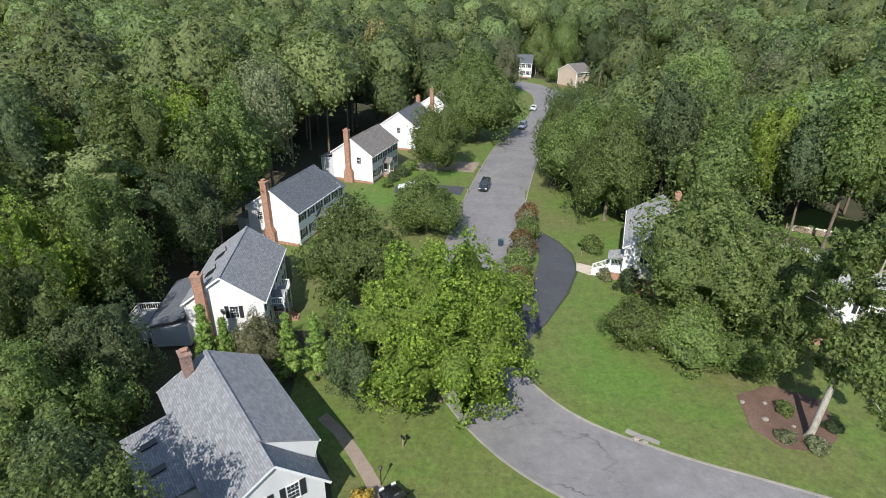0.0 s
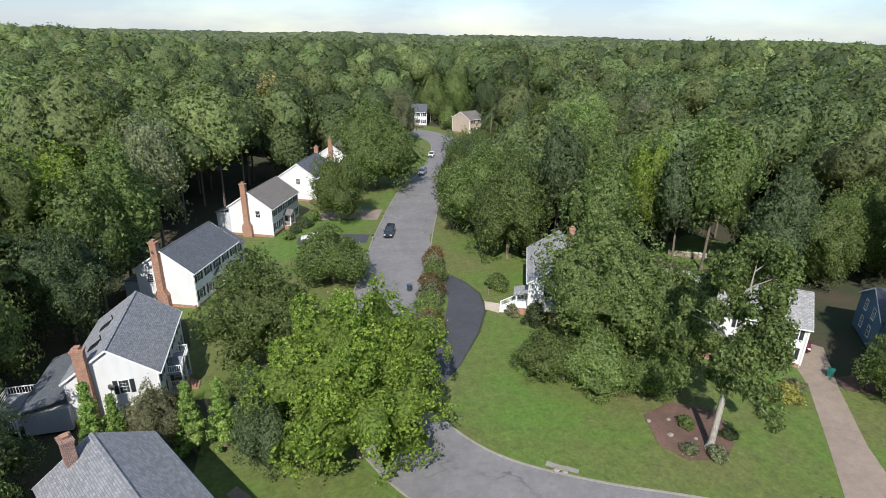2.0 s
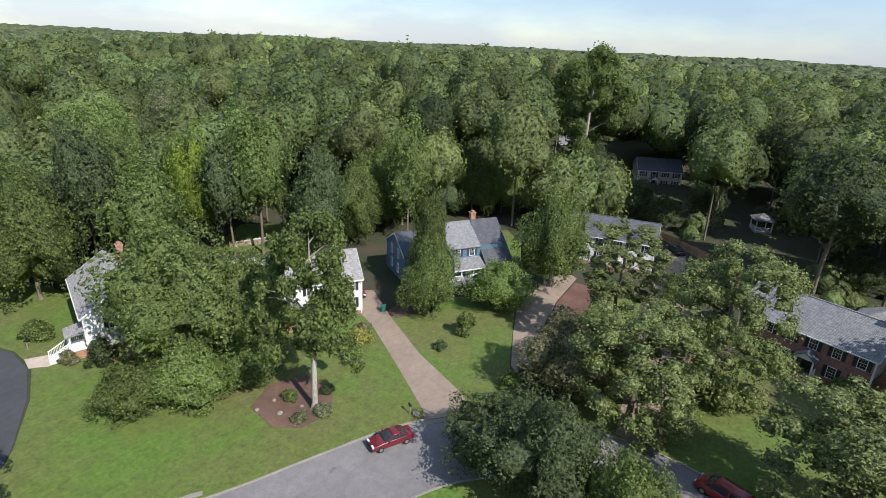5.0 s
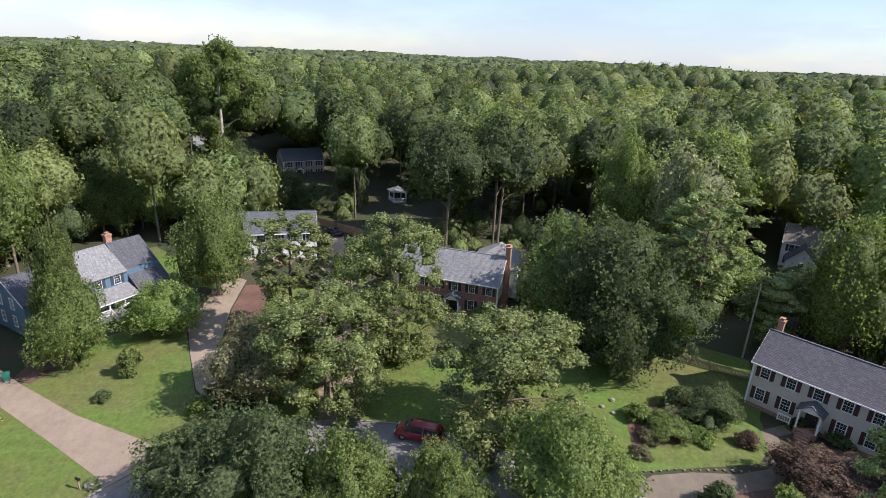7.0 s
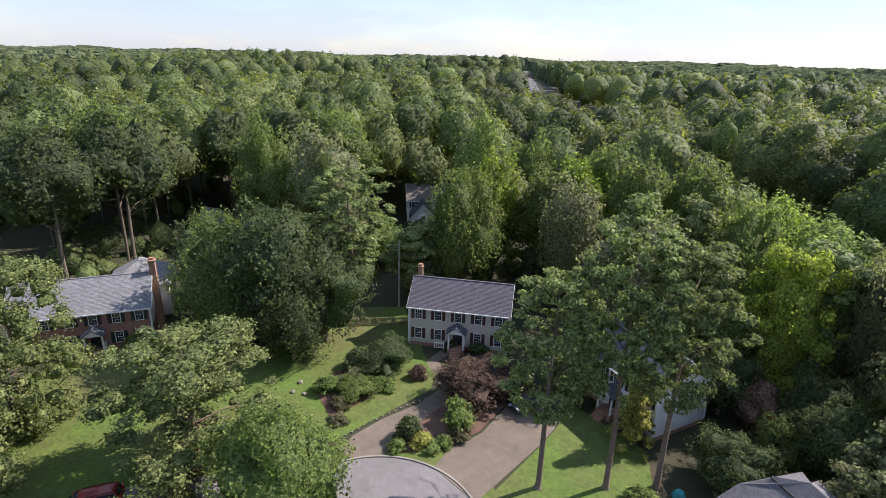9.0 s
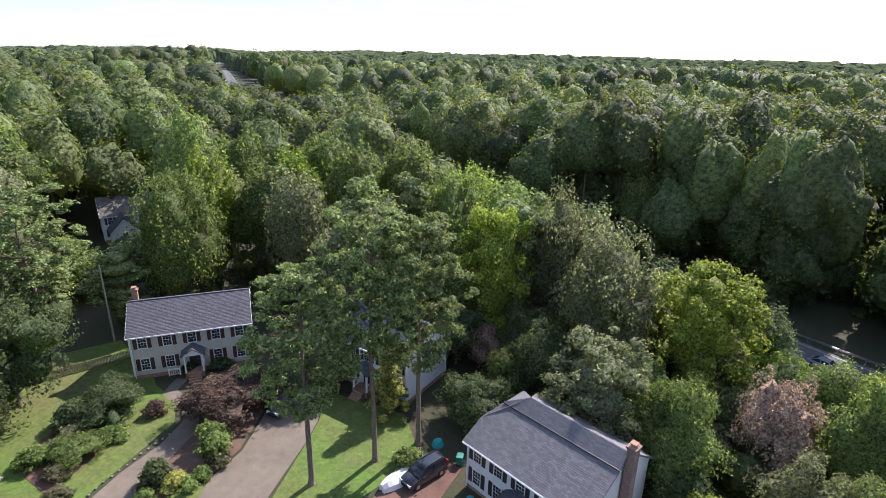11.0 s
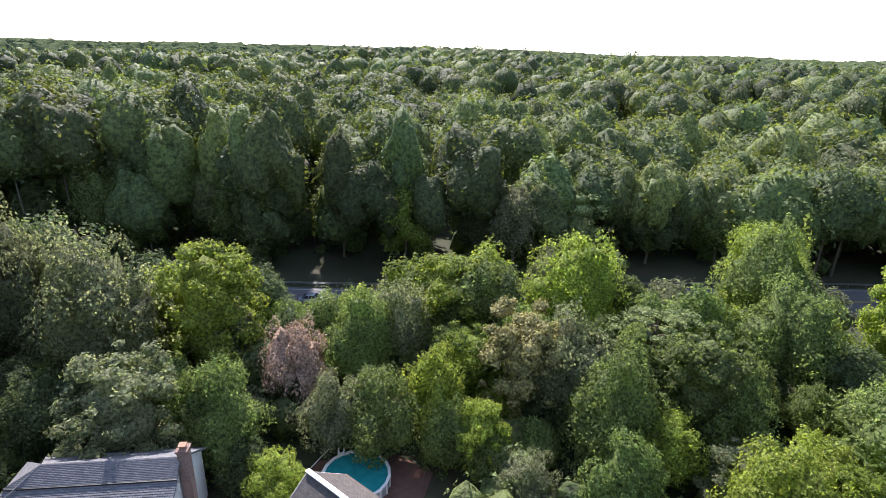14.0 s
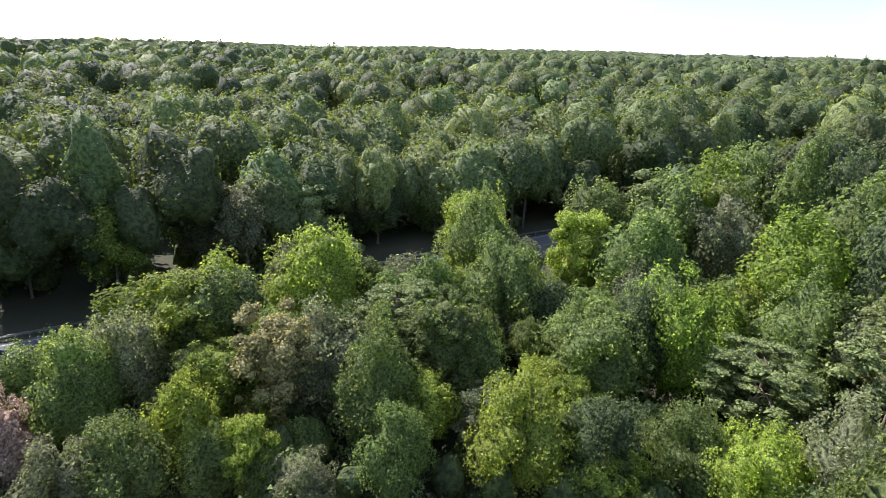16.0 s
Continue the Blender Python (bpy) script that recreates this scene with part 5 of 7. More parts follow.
def trunk_mesh(rng, H, base_r, ends, material, lean=(0, 0), fork=0.35, bare=1.0):
    """A tapered trunk with a flared foot and limbs that run out to the clumps."""
    k = Build()
    k.smooth = True
    zs = [0, 0.25, 0.8, H * 0.25, H * 0.5, H * 0.75, H * 0.96]
    rs = [base_r * 1.55, base_r * 1.18, base_r, base_r * 0.86, base_r * 0.64, base_r * 0.36, base_r * 0.08]
    wob = rng.normal(0, 0.012 * H, (7, 2))
    wob[:2] = 0
    rings, mid = [], []
    for i, (z, r) in enumerate(zip(zs, rs)):
        c = (lean[0] * z + wob[i][0] * 0.5, lean[1] * z + wob[i][1] * 0.5)
        mid.append(Vector((c[0], c[1], z)))
        rings.append([(c[0] + r * math.cos(a * math.pi / 4) * (1 + 0.12 * (i == 0) * math.sin(a * 2.1)), c[1] + r * math.sin(a * math.pi / 4), z) for a in range(8)])
    k.loft(rings, caps=False)
    for e in ends:
        z = max(H * fork, min(H * 0.9, e[2] - 0.35 * math.hypot(e[0], e[1]) - 0.3))
        i = max(j for j in range(6) if zs[j] <= z)
        a = mid[i].lerp(mid[i + 1], (z - zs[i]) / (zs[i + 1] - zs[i]))
        b = Vector(e)
        q = a.lerp(b, 0.55) + Vector((0, 0, 0.10 * (b - a).length))
        r = base_r * (0.34 if z < H * 0.5 else 0.22) * bare
        k.tube(a, q, r, r * 0.6, 5, False)
        k.tube(q, b, r * 0.6, r * 0.15, 5, False)
    return k.mesh("trunk", material, weld=True)


def needle_shape(h):
    return 0.55 + 0.5 * math.sin(min(1.0, h * 1.05) * 3.0)


def cone_shape(h):
    return max(0.05, (1 - h) ** 0.75)


def tall_shape(h):
    return 0.4 + 0.62 * math.sin(min(1, 0.12 + h * 0.86) * math.pi) ** 0.8


def column_shape(h):
    return 0.62 + 0.4 * math.sin(min(1, 0.1 + h * 0.8) * math.pi)


def sphere(level):
    bm = bmesh.new()
    bmesh.ops.create_icosphere(bm, subdivisions=level, radius=1.0)
    v = np.array([p.co[:] for p in bm.verts])
    f = np.array([[p.index for p in q.verts] for q in bm.faces])
    bm.free()
    return v, f


SPHERE = {level: sphere(level) for level in (1, 2, 3, 4)}


def lobed(g, lobes, level, n, size, foot=-0.55, scatter=0.45, loose=0.07, taper=0.3, bald=-0.1, fill=0.94, ragged=0.26):
    """A crown one metre in radius: one billowing outer surface of many lobes, with leaf sprays standing off it."""
    big = max(6, lobes // 4)
    h = 1.0 - (np.arange(big) + 0.5) / big * (1.0 - foot)
    a = np.arange(big) * 2.39996 + g.normal(0, 0.4, big)
    flat = np.sqrt(np.maximum(0.0, 1 - h * h))
    wide = (1.75 / math.sqrt(big)) * g.uniform(0.62, 1.15, big)
    c = np.stack([flat * np.cos(a), flat * np.sin(a), h], -1) * (g.uniform(0.92 - ragged, 0.92 + ragged, big) - wide * 0.8)[:, None]
    host = g.integers(0, big, lobes)
    out = unit(g.normal(0, 1, (lobes, 3)) + 1.1 * unit(c[host]) + np.array([0, 0, 0.4]))
    small = wide[host] * g.uniform(0.24, 0.46, lobes) * (0.62 if lobes > 300 else 1.0)
    c = np.vstack([c, c[host] + out * (wide[host] * g.uniform(0.72, 0.98, lobes))[:, None]])
    size_of = np.concatenate([wide, small])

    def reach(d):
        b = d @ c.T
        disc = b * b - ((c * c).sum(1) - size_of ** 2)[None]
        t = np.where(disc > 0, b + np.sqrt(np.maximum(disc, 0)), 0.0)
        own = t.argmax(1)
        r = np.maximum(t.max(1), 0.42)
        wave = np.sin(d @ np.array([9.1, 5.3, 7.2]) + 1.7) * np.sin(d @ np.array([-6.3, 10.7, 4.9])) + 0.6 * np.sin(d @ np.array([17.0, -13.0, 21.0])) * np.sin(d @ np.array([11.0, 19.0, -15.0]))
        return r * (1 + 0.05 * wave), own

    v, f = SPHERE[level]
    f = f[(v[f][:, :, 2] > foot - 0.12).any(1)]
    used = np.unique(f)
    index = np.zeros(len(v), int)
    index[used] = np.arange(len(used))
    v, f = v[used], index[f]
    r, _ = reach(v)
    lean = g.normal(0, 0.08, 2)

    def shaped(q):
        z = q[..., 2]
        slim = 1 - taper * np.clip(z, 0, 1.2) - 0.10 * np.clip(-z - 0.3, 0, 1)
        return np.stack([q[..., 0] * slim + lean[0] * z, q[..., 1] * slim + lean[1] * z, z], -1)

    hull = shaped(v * (r * (1 + g.normal(0, 0.022, len(v))) * fill)[:, None])
    if not n:
        return np.zeros((0, 3, 3)), (hull, f)
    d = unit(g.normal(0, 1, (n * 4, 3)) + np.array([0, 0, 0.25]))
    tuft = np.sin(d @ np.array([23.0, 11.0, 17.0])) * np.sin(d @ np.array([-13.0, 25.0, 9.0])) + 0.7 * np.sin(d @ np.array([9.0, -21.0, 29.0]))
    d = d[(d[:, 2] > foot) & (tuft + g.normal(0, 0.7, len(d)) > bald)][:n]
    r, own = reach(d)
    p = d * (r * (0.985 + loose * g.random(len(d)) + loose * 0.5 * np.maximum(0, g.normal(0, 1, len(d)))))[:, None]
    facing = unit(p - c[own])
    p = shaped(p)
    return shards(g, p, facing + np.array([0, 0, 0.25]), size, scatter), (hull, f)


def masses(g, n, R, z0, z1, shape, size):
    """Where the leaf masses of a crown sit and how large they are."""
    h = (np.arange(n) + g.random(n)) / n
    g.shuffle(h)
    h = h ** 0.8
    a = np.arange(n) * 2.39996 + g.normal(0, 0.4, n)
    rad = R * size * (0.45 + 0.95 * g.random(n) ** 1.3)
    reach = R * np.array([shape(q) for q in h]) * g.uniform(0.78, 1.12, n)
    r = np.maximum(0, reach - rad * 0.9) * np.where(g.random(n) < 0.2, 0.4, 1.0)
    return np.stack([r * np.cos(a), r * np.sin(a), z0 + rad * 0.5 + (z1 - z0 - rad * 1.3) * h], -1), rad


def crown(g, c, rad, level, n, size, squash, mid, fill=0.80):
    """A crown: rough inner masses with loose leaf sprays over what shows of them."""
    v, f = SPHERE[level]
    k = len(c)
    hull = c[:, None] + v[None] * (rad[:, None] * fill * g.uniform(0.82, 1.14, (k, len(v))))[:, :, None] * np.array([1, 1, squash])
    faces = (f[None] + (np.arange(k) * len(v))[:, None, None]).reshape(-1, 3)
    if not n:
        return np.zeros((0, 3, 3)), (hull.reshape(-1, 3), faces)
    share = rad ** 2 / (rad ** 2).sum()
    own = g.choice(k, int(n * 2.4), p=share)
    d = unit(unit(g.normal(0, 1, (len(own), 3))) + 0.45 * unit(c[own] - mid) + np.array([0, 0, 0.22]))
    tuft = 1 + 0.20 * np.sin(d @ np.array([7.1, 3.3, 5.2]) + own) * np.sin(d @ np.array([-4.3, 8.7, 2.9]) + 2 * own)
    p = c[own] + d * (rad[own] * tuft * (0.78 + 0.28 * g.random(len(own)) + 0.17 * np.maximum(0, g.normal(0, 1, len(own)))))[:, None] * np.array([1, 1, squash])
    depth = np.min(np.linalg.norm((p[:, None] - c[None]) / np.array([1, 1, squash]), axis=2) / rad[None], axis=1)
    keep = np.flatnonzero(depth > 0.76)[:n]
    return shards(g, p[keep], d[keep] + np.array([0, 0, 0.35]), size, 0.55), (hull.reshape(-1, 3), faces)


# name: height, crown radius, crown foot, sprays, spray size, (masses, their size), outline, bark, trunk radius
SPECIES = {
    "street": (14.0, 6.0, 0.02, 24000, 0.17, (130, 0.175), dome, BARK, 0.26),
    "lawnpine": (14.0, 4.6, 0.02, 17000, 0.14, (120, 0.19), column_shape, PINE_BARK, 0.24),
    "near": (14.0, 6.0, 0.03, 8200, 0.235, (84, 0.205), dome, BARK, 0.26),
    "oak": (18.0, 6.0, 0.25, 11500, 0.25, (56, 0.20), dome, PALE_BARK, 0.34),
    "wood": (20.0, 5.2, 0.22, 3000, 0.36, (44, 0.25), tall_shape, BARK, 0.24),
    "tallwood": (27.0, 6.4, 0.47, 3200, 0.40, (44, 0.25), tall_shape, BARK, 0.30),
    "pine": (22.0, 4.6, 0.41, 12500, 0.19, (0, 0), needle_shape, PINE_BARK, 0.27),
    "woodpine": (22.0, 4.2, 0.20, 2300, 0.36, (40, 0.25), needle_shape, PINE_BARK, 0.24),
    "cone": (6.5, 1.35, 0.02, 4200, 0.085, (110, 0.20), cone_shape, BARK, 0.12),
    "shrub": (2.0, 1.2, 0.0, 1500, 0.13, (16, 0.42), dome, BARK, 0.05),
    "column": (14.0, 4.6, 0.02, 7000, 0.22, (90, 0.215), column_shape, BARK, 0.24),
}
PROTO = {}
rng = np.random.default_rng(11)


def proto(species, leaf, variant):
    key = (species, leaf, variant)
    if key not in PROTO:
        H, R, foot, n, size, lumps, shape, bark_mat, tr = SPECIES[species]
        if species in ("wood", "tallwood", "street", "near"):
            lobes, level = {"wood": (120, 3), "tallwood": (120, 3), "street": (420, 4), "near": (150, 3)}[species]
            q, mass = lobed(rng, lobes, level, n, size / R, -0.85, 0.6, 0.06 if species == "street" else 0.11, 0.12 if species == "street" else rng.uniform(0.05, 0.32), -1.0 if species == "street" else -0.4, 0.90)
            half = H * (1 - foot) / 2
            fit = np.array([R, R, half])
            heart = q.mean(1, keepdims=True)
            q = heart * fit + (q - heart) * R + np.array([0, 0, H - half])
            mass = (mass[0] * fit + np.array([0, 0, H - half]), mass[1])
            ends = mass[0][rng.permutation(len(mass[0]))[:10]] * 0.8
        elif lumps[0]:
            c, radii = masses(rng, lumps[0], R, H * foot, H, shape, lumps[1])
            q, mass = crown(rng, c, radii, 1, n, size, 0.95, np.array([0, 0, H * 0.45]), 0.72 if species == "lawnpine" else 0.80)
            hs = np.array([0.16, 0.34, 0.52, 0.70, 0.84])
            _, heart = crown(rng, np.stack([0 * hs, 0 * hs, H * foot + H * (1 - foot) * hs], -1), np.minimum(R * 0.6 * np.array([shape(h) for h in hs]), 0.62 * H * (1 - foot) * (1 - hs)), 1, 0, 1, 1.0, None, 1.0)
            if species not in ("oak", "lawnpine"):
                mass = (np.vstack([mass[0], heart[0]]), np.vstack([mass[1], heart[1] + len(mass[0])]))
            ends = c[rng.permutation(len(c))[:12]]
        else:
            k = 190 if n > 5000 else 70
            c = crown_points(rng, k, R * 0.86, H * foot, H - R * 0.12, shape)
            radii = R * (0.17 if k > 100 else 0.25) * rng.uniform(0.6, 1.35, k)
            q = clumped(rng, c, radii, n // k, size, 0.62, np.array([0, 0, H * 0.5]), 0.6)
            mass = cores(rng, c, radii, OCTA, 0.72, 0.6)
            ends = c[rng.permutation(k)[:18]]
        PROTO[key] = (shards_mesh("crown", q, mass, LEAF[leaf]), trunk_mesh(rng, H * 0.95, tr, ends, bark_mat if leaf != "pale" else PALE_BARK), H, R)
    return PROTO[key]


TREES = []


def tree(leaf, x, y, height, radius, species="near", label="", category="tree", group="", lean=(0, 0), name="tree", trunk=True, spin=None):
    crown, stem, H, R = proto(species, leaf, len(TREES) % (3 if species in ("near", "wood") else 2))
    sx, sz = radius / R, height / H
    a = random.uniform(0, 360) if spin is None else spin
    m = Matrix.Translation((x, y, lift(x, y))) @ Matrix(((1, 0, lean[0], 0), (0, 1, lean[1], 0), (0, 0, 1, 0), (0, 0, 0, 1))) @ pose(0, 0, 0, 0, 0, a) @ Matrix.Diagonal((sx, sx, sz, 1))
    if lean != (0, 0):
        m = Matrix.Translation((x, y, 0)) @ pose(0, 0, 0, math.degrees(-lean[1]), math.degrees(lean[0]), 0) @ pose(0, 0, 0, 0, 0, a) @ Matrix.Diagonal((sx, sx, sz, 1))
    ob = thing(name, m, label, category, group)
    part("crown", crown, None, ob)
    if trunk:
        part("trunk", stem, None, ob)
    TREES.append((x, y, radius))
    return ob


WORDS = {"maple": "full yellow green maple beside the street", "broad": "leafy green shade tree with a rounded crown", "dark": "dense dark green tree with a broad crown",
         "bright": "fresh green tree with a ragged crown", "lime": "sunlit lime green tree at the wood's edge", "silver": "grey green tree with pale leaf undersides",
         "olive": "dull olive green small tree", "pine": "tall pine with tufted needles on a bare trunk", "brown": "dead tree with brown withered leaves",
         "beige": "faded tree with beige dry foliage"}


MARKS = []


def shade(leaf, x, y, height, radius, species=None, **more):
    MARKS.append((x, y, height, radius))
    return tree(leaf, x, y, height, radius, species or ("pine" if leaf == "pine" else "near"), WORDS[leaf], group="trees round the street", **more)


# the trees that stand out round the street
shade("maple", 2.0, 42.4, 16.8, 8.2, "street")
shade("broad", -7.8, 59.0, 14.0, 6.4)
shade("broad", 0.9, 81.5, 9.0, 6.0)
shade("broad", 3.5, 112.0, 14.0, 5.9)
shade("broad", 14.2, 137.0, 20.0, 9.8)
tree("beige", -12.0, 158.0, 26.0, 5.6, "wood", "woodland tree with a rusty orange brown crown", group="woodland trees")
shade("dark", -6.2, 43.0, 9.0, 3.3)
for x, y, hgt, r, leaf in ((-31, 33, 13, 4.6, "bright"), (-29.5, 42, 12, 4.4, "dark"), (-36, 41, 16, 5.4, "broad"), (-38, 30, 15, 5.0, "dark"), (-41, 50, 17, 5.8, "maple"), (-31, 24, 11, 4.6, "broad"), (-28.5, 30.5, 8, 3.6, "dark"), (-29, 19, 9, 4.0, "dark"), (-27.5, 37, 8.5, 3.2, "broad"), (-37, 58, 17, 5.4, "broad"), (-32, 70, 16, 5.0, "dark")):
    shade(leaf, x, y, hgt, r)
shade("broad", -18.2, 20.4, 14.5, 4.6)
shade("dark", -28.0, 12.5, 18.0, 5.4)
shade("broad", -37.0, 17.5, 19.0, 5.8)
shade("dark", -22.4, 23.6, 12.5, 4.2)
shade("olive", -16.6, 47.0, 7.0, 2.6)
shade("bright", 33.6, 54.9, 17.0, 8.3)
shade("bright", 25.0, 51.6, 5.2, 4.0)
shade("bright", 38.4, 48.8, 13.5, 5.4)
shade("bright", 29.6, 48.4, 6.5, 4.2)
shade("broad", 34.8, 46.0, 6.0, 3.8)
shade("broad", 35.8, 36.5, 21.5, 5.8, "oak", lean=(0.10, 0.09))
shade("broad", 31.7, 86.5, 18.0, 6.5)
shade("bright", 60.0, 124.0, 23.0, 9.5)
shade("broad", 29.8, 100.0, 16.5, 7.6)
for x, y, hgt, r, leaf in ((28.0, 107.0, 15.0, 5.4, "broad"), (31.0, 116.0, 16.0, 5.6, "dark"), (35.0, 125.0, 15.0, 5.4, "broad"), (40.5, 134.5, 13.0, 5.2, "broad"), (47.5, 144.0, 11.0, 5.4, "bright"), (58.0, 152.0, 17.0, 5.8, "dark"), (66.0, 164.0, 18.0, 5.6, "broad"), (73.0, 180.0, 18.0, 6.0, "broad"),
                          (53.0, 231.0, 12.0, 4.2, "broad"), (50.0, 243.0, 20.0, 6.5, "bright"), (61.0, 240.0, 21.0, 7.0, "broad"), (72.0, 230.0, 21.0, 7.0, "dark"), (40.0, 250.0, 20.0, 6.5, "dark"), (76.0, 214.0, 20.0, 6.5, "broad"), (51.5, 219.5, 9.0, 3.0, "bright")):
    shade(leaf, x, y, hgt, r)
shade("silver", 83.6, 129.8, 23.0, 8.0)
shade("silver", 28.8, 196.0, 19.0, 5.5)
shade("broad", 61.3, 38.6, 10.8, 4.2)
shade("bright", 69.8, 31.4, 7.2, 5.0)
shade("broad", 81.8, 27.8, 16.0, 5.6)
shade("broad", 65.6, 41.3, 15.5, 3.3)
shade("broad", 152.0, 46.0, 36.5, 11.0, "oak")
for x, y, hgt, r in ((131.0, 26.0, 9.5, 4.6), (139.0, 35.5, 11.0, 5.2), (128.0, 19.0, 8.0, 4.2), (147.0, 42.0, 12.0, 5.0), (143.0, 12.0, 9.0, 4.2), (113.0, -17.0, 6.5, 3.4)):
    tree("dark", x, y, hgt, r, "near", "low dark evergreen tree in the shade", group="trees round the street")
# leafy trees at the wood's edge behind the blue house
for leaf, x, y, hgt, r in (("broad", 78.5, 66.5, 14.0, 5.0), ("bright", 86.0, 70.0, 15.0, 5.2), ("broad", 93.0, 66.0, 14.5, 5.2), ("dark", 101.0, 62.0, 15.0, 5.4), ("broad", 108.5, 57.5, 14.0, 5.2), ("bright", 115.0, 53.0, 13.0, 5.0),
                           ("broad", 121.0, 58.0, 15.0, 5.4), ("dark", 122.0, 47.0, 13.5, 5.0), ("broad", 97.0, 73.0, 16.0, 5.6), ("dark", 72.0, 72.0, 14.0, 5.0)):
    tree(leaf, x, y, hgt, r, "near", WORDS[leaf], group="trees round the street")
shade("pine", 67.0, 13.4, 18.0, 5.4)
shade("pine", 63.4, 0.6, 18.5, 6.8, "lawnpine")
shade("pine", 53.4, 7.4, 13.5, 6.8, "lawnpine")
shade("dark", 36.6, 10.4, 10.5, 4.6)
shade("bright", 35.4, 3.4, 9.6, 4.0)
shade("broad", 60.0, 13.0, 9.0, 4.5)
shade("olive", 55.0, 15.6, 9.5, 5.6)
shade("pine", 46.6, -11.4, 14.6, 7.6, "lawnpine")
shade("dark", 64.2, -28.6, 19.0, 8.0)
shade("dark", 60.2, -33.2, 14.5, 5.6)
shade("broad", 68.6, -23.6, 16.5, 6.4)
shade("dark", 58.4, -27.4, 10.0, 4.4)
shade("pine", 63.7, -39.5, 23.0, 6.0)
shade("bright", 105.0, -47.0, 23.0, 7.0)
shade("bright", 34.6, -4.4, 8.6, 3.6)
shade("broad", 35.2, -14.6, 11.0, 5.4)
shade("dark", 39.6, 16.4, 7.2, 5.0)
shade("bright", 60.8, -60.0, 21.0, 6.1)
shade("bright", 26.0, -80.0, 19.0, 6.5)
shade("pine", 24.0, -34.3, 22.0, 4.5)
shade("pine", 19.9, -39.2, 26.0, 4.4)
shade("pine", 16.9, -42.9, 24.5, 4.6)
shade("lime", -9.7, -59.8, 17.0, 5.6, "column")
shade("silver", 0.5, -62.0, 19.0, 5.8)
shade("lime", 15.0, -66.0, 19.5, 4.8, "column")
shade("silver", 7.0, -69.0, 20.0, 4.4)
shade("brown", -16.1, -50.2, 11.0, 3.6)
shade("lime", -36.3, -51.5, 13.5, 5.4, "column")
shade("broad", -23.1, -49.0, 12.0, 4.0)
shade("beige", -35.4, -36.2, 13.5, 4.8, "column")
shade("lime", -9.6, -38.6, 5.2, 2.4)
shade("dark", 12.4, -48.4, 5.6, 3.6)
shade("brown", 14.6, -60.0, 6.0, 2.4)
shade("broad", -7.1, -45.4, 10.5, 3.8)
shade("broad", -24.5, -34.5, 7.0, 2.6)
shade("lime", -49.5, -43.2, 16.5, 6.0)
shade("broad", -46.0, -23.0, 14.0, 5.0, "column")
shade("bright", -76.6, -33.0, 16.0, 5.8)
shade("lime", -77.7, -16.5, 16.0, 4.9, "column")
shade("lime", -26.6, -32.0, 8.0, 2.4, "column")
shade("broad", -37.1, -26.2, 12.0, 4.8)
shade("bright", -55.3, -9.0, 12.5, 6.2)
shade("silver", -27.7, -50.0, 12.0, 3.8)
shade("silver", -88.0, 2.0, 18.0, 6.6)
shade("pine", -53.8, 6.7, 12.0, 5.8)
shade("lime", -40.6, -4.6, 7.0, 3.5)
shade("bright", -67.4, 11.4, 14.0, 6.0)
shade("broad", -63.5, -23.4, 14.0, 5.6)
shade("lime", -83.5, -37.5, 14.0, 5.6)

# conifers in a row beside the grey house
for x, y, hgt, r in ((-22.3, 47.8, 7.8, 1.8), (-19.5, 45.8, 7.6, 1.7), (-13.4, 46.1, 7.8, 1.9), (-10.6, 46.2, 7.8, 1.9)):
    tree("cone", x, y, hgt, r, "cone", "conical green arborvitae in a row by the house", "conifer", "arborvitae row")
tree("cone", 71.9, -64.4, 7.6, 1.9, "cone", "slim green conical conifer below the white house", "conifer")
tree("yellow", 21.7, -46.6, 8.5, 2.6, "cone", "bright green conical tree before the white house", "conifer")


def shrub(leaf, x, y, height, radius, label, group="garden shrubs"):
    return tree(leaf, x, y, height, radius, "near" if radius > 2.3 else "shrub", label, "shrub", group, name="shrub", trunk=False)


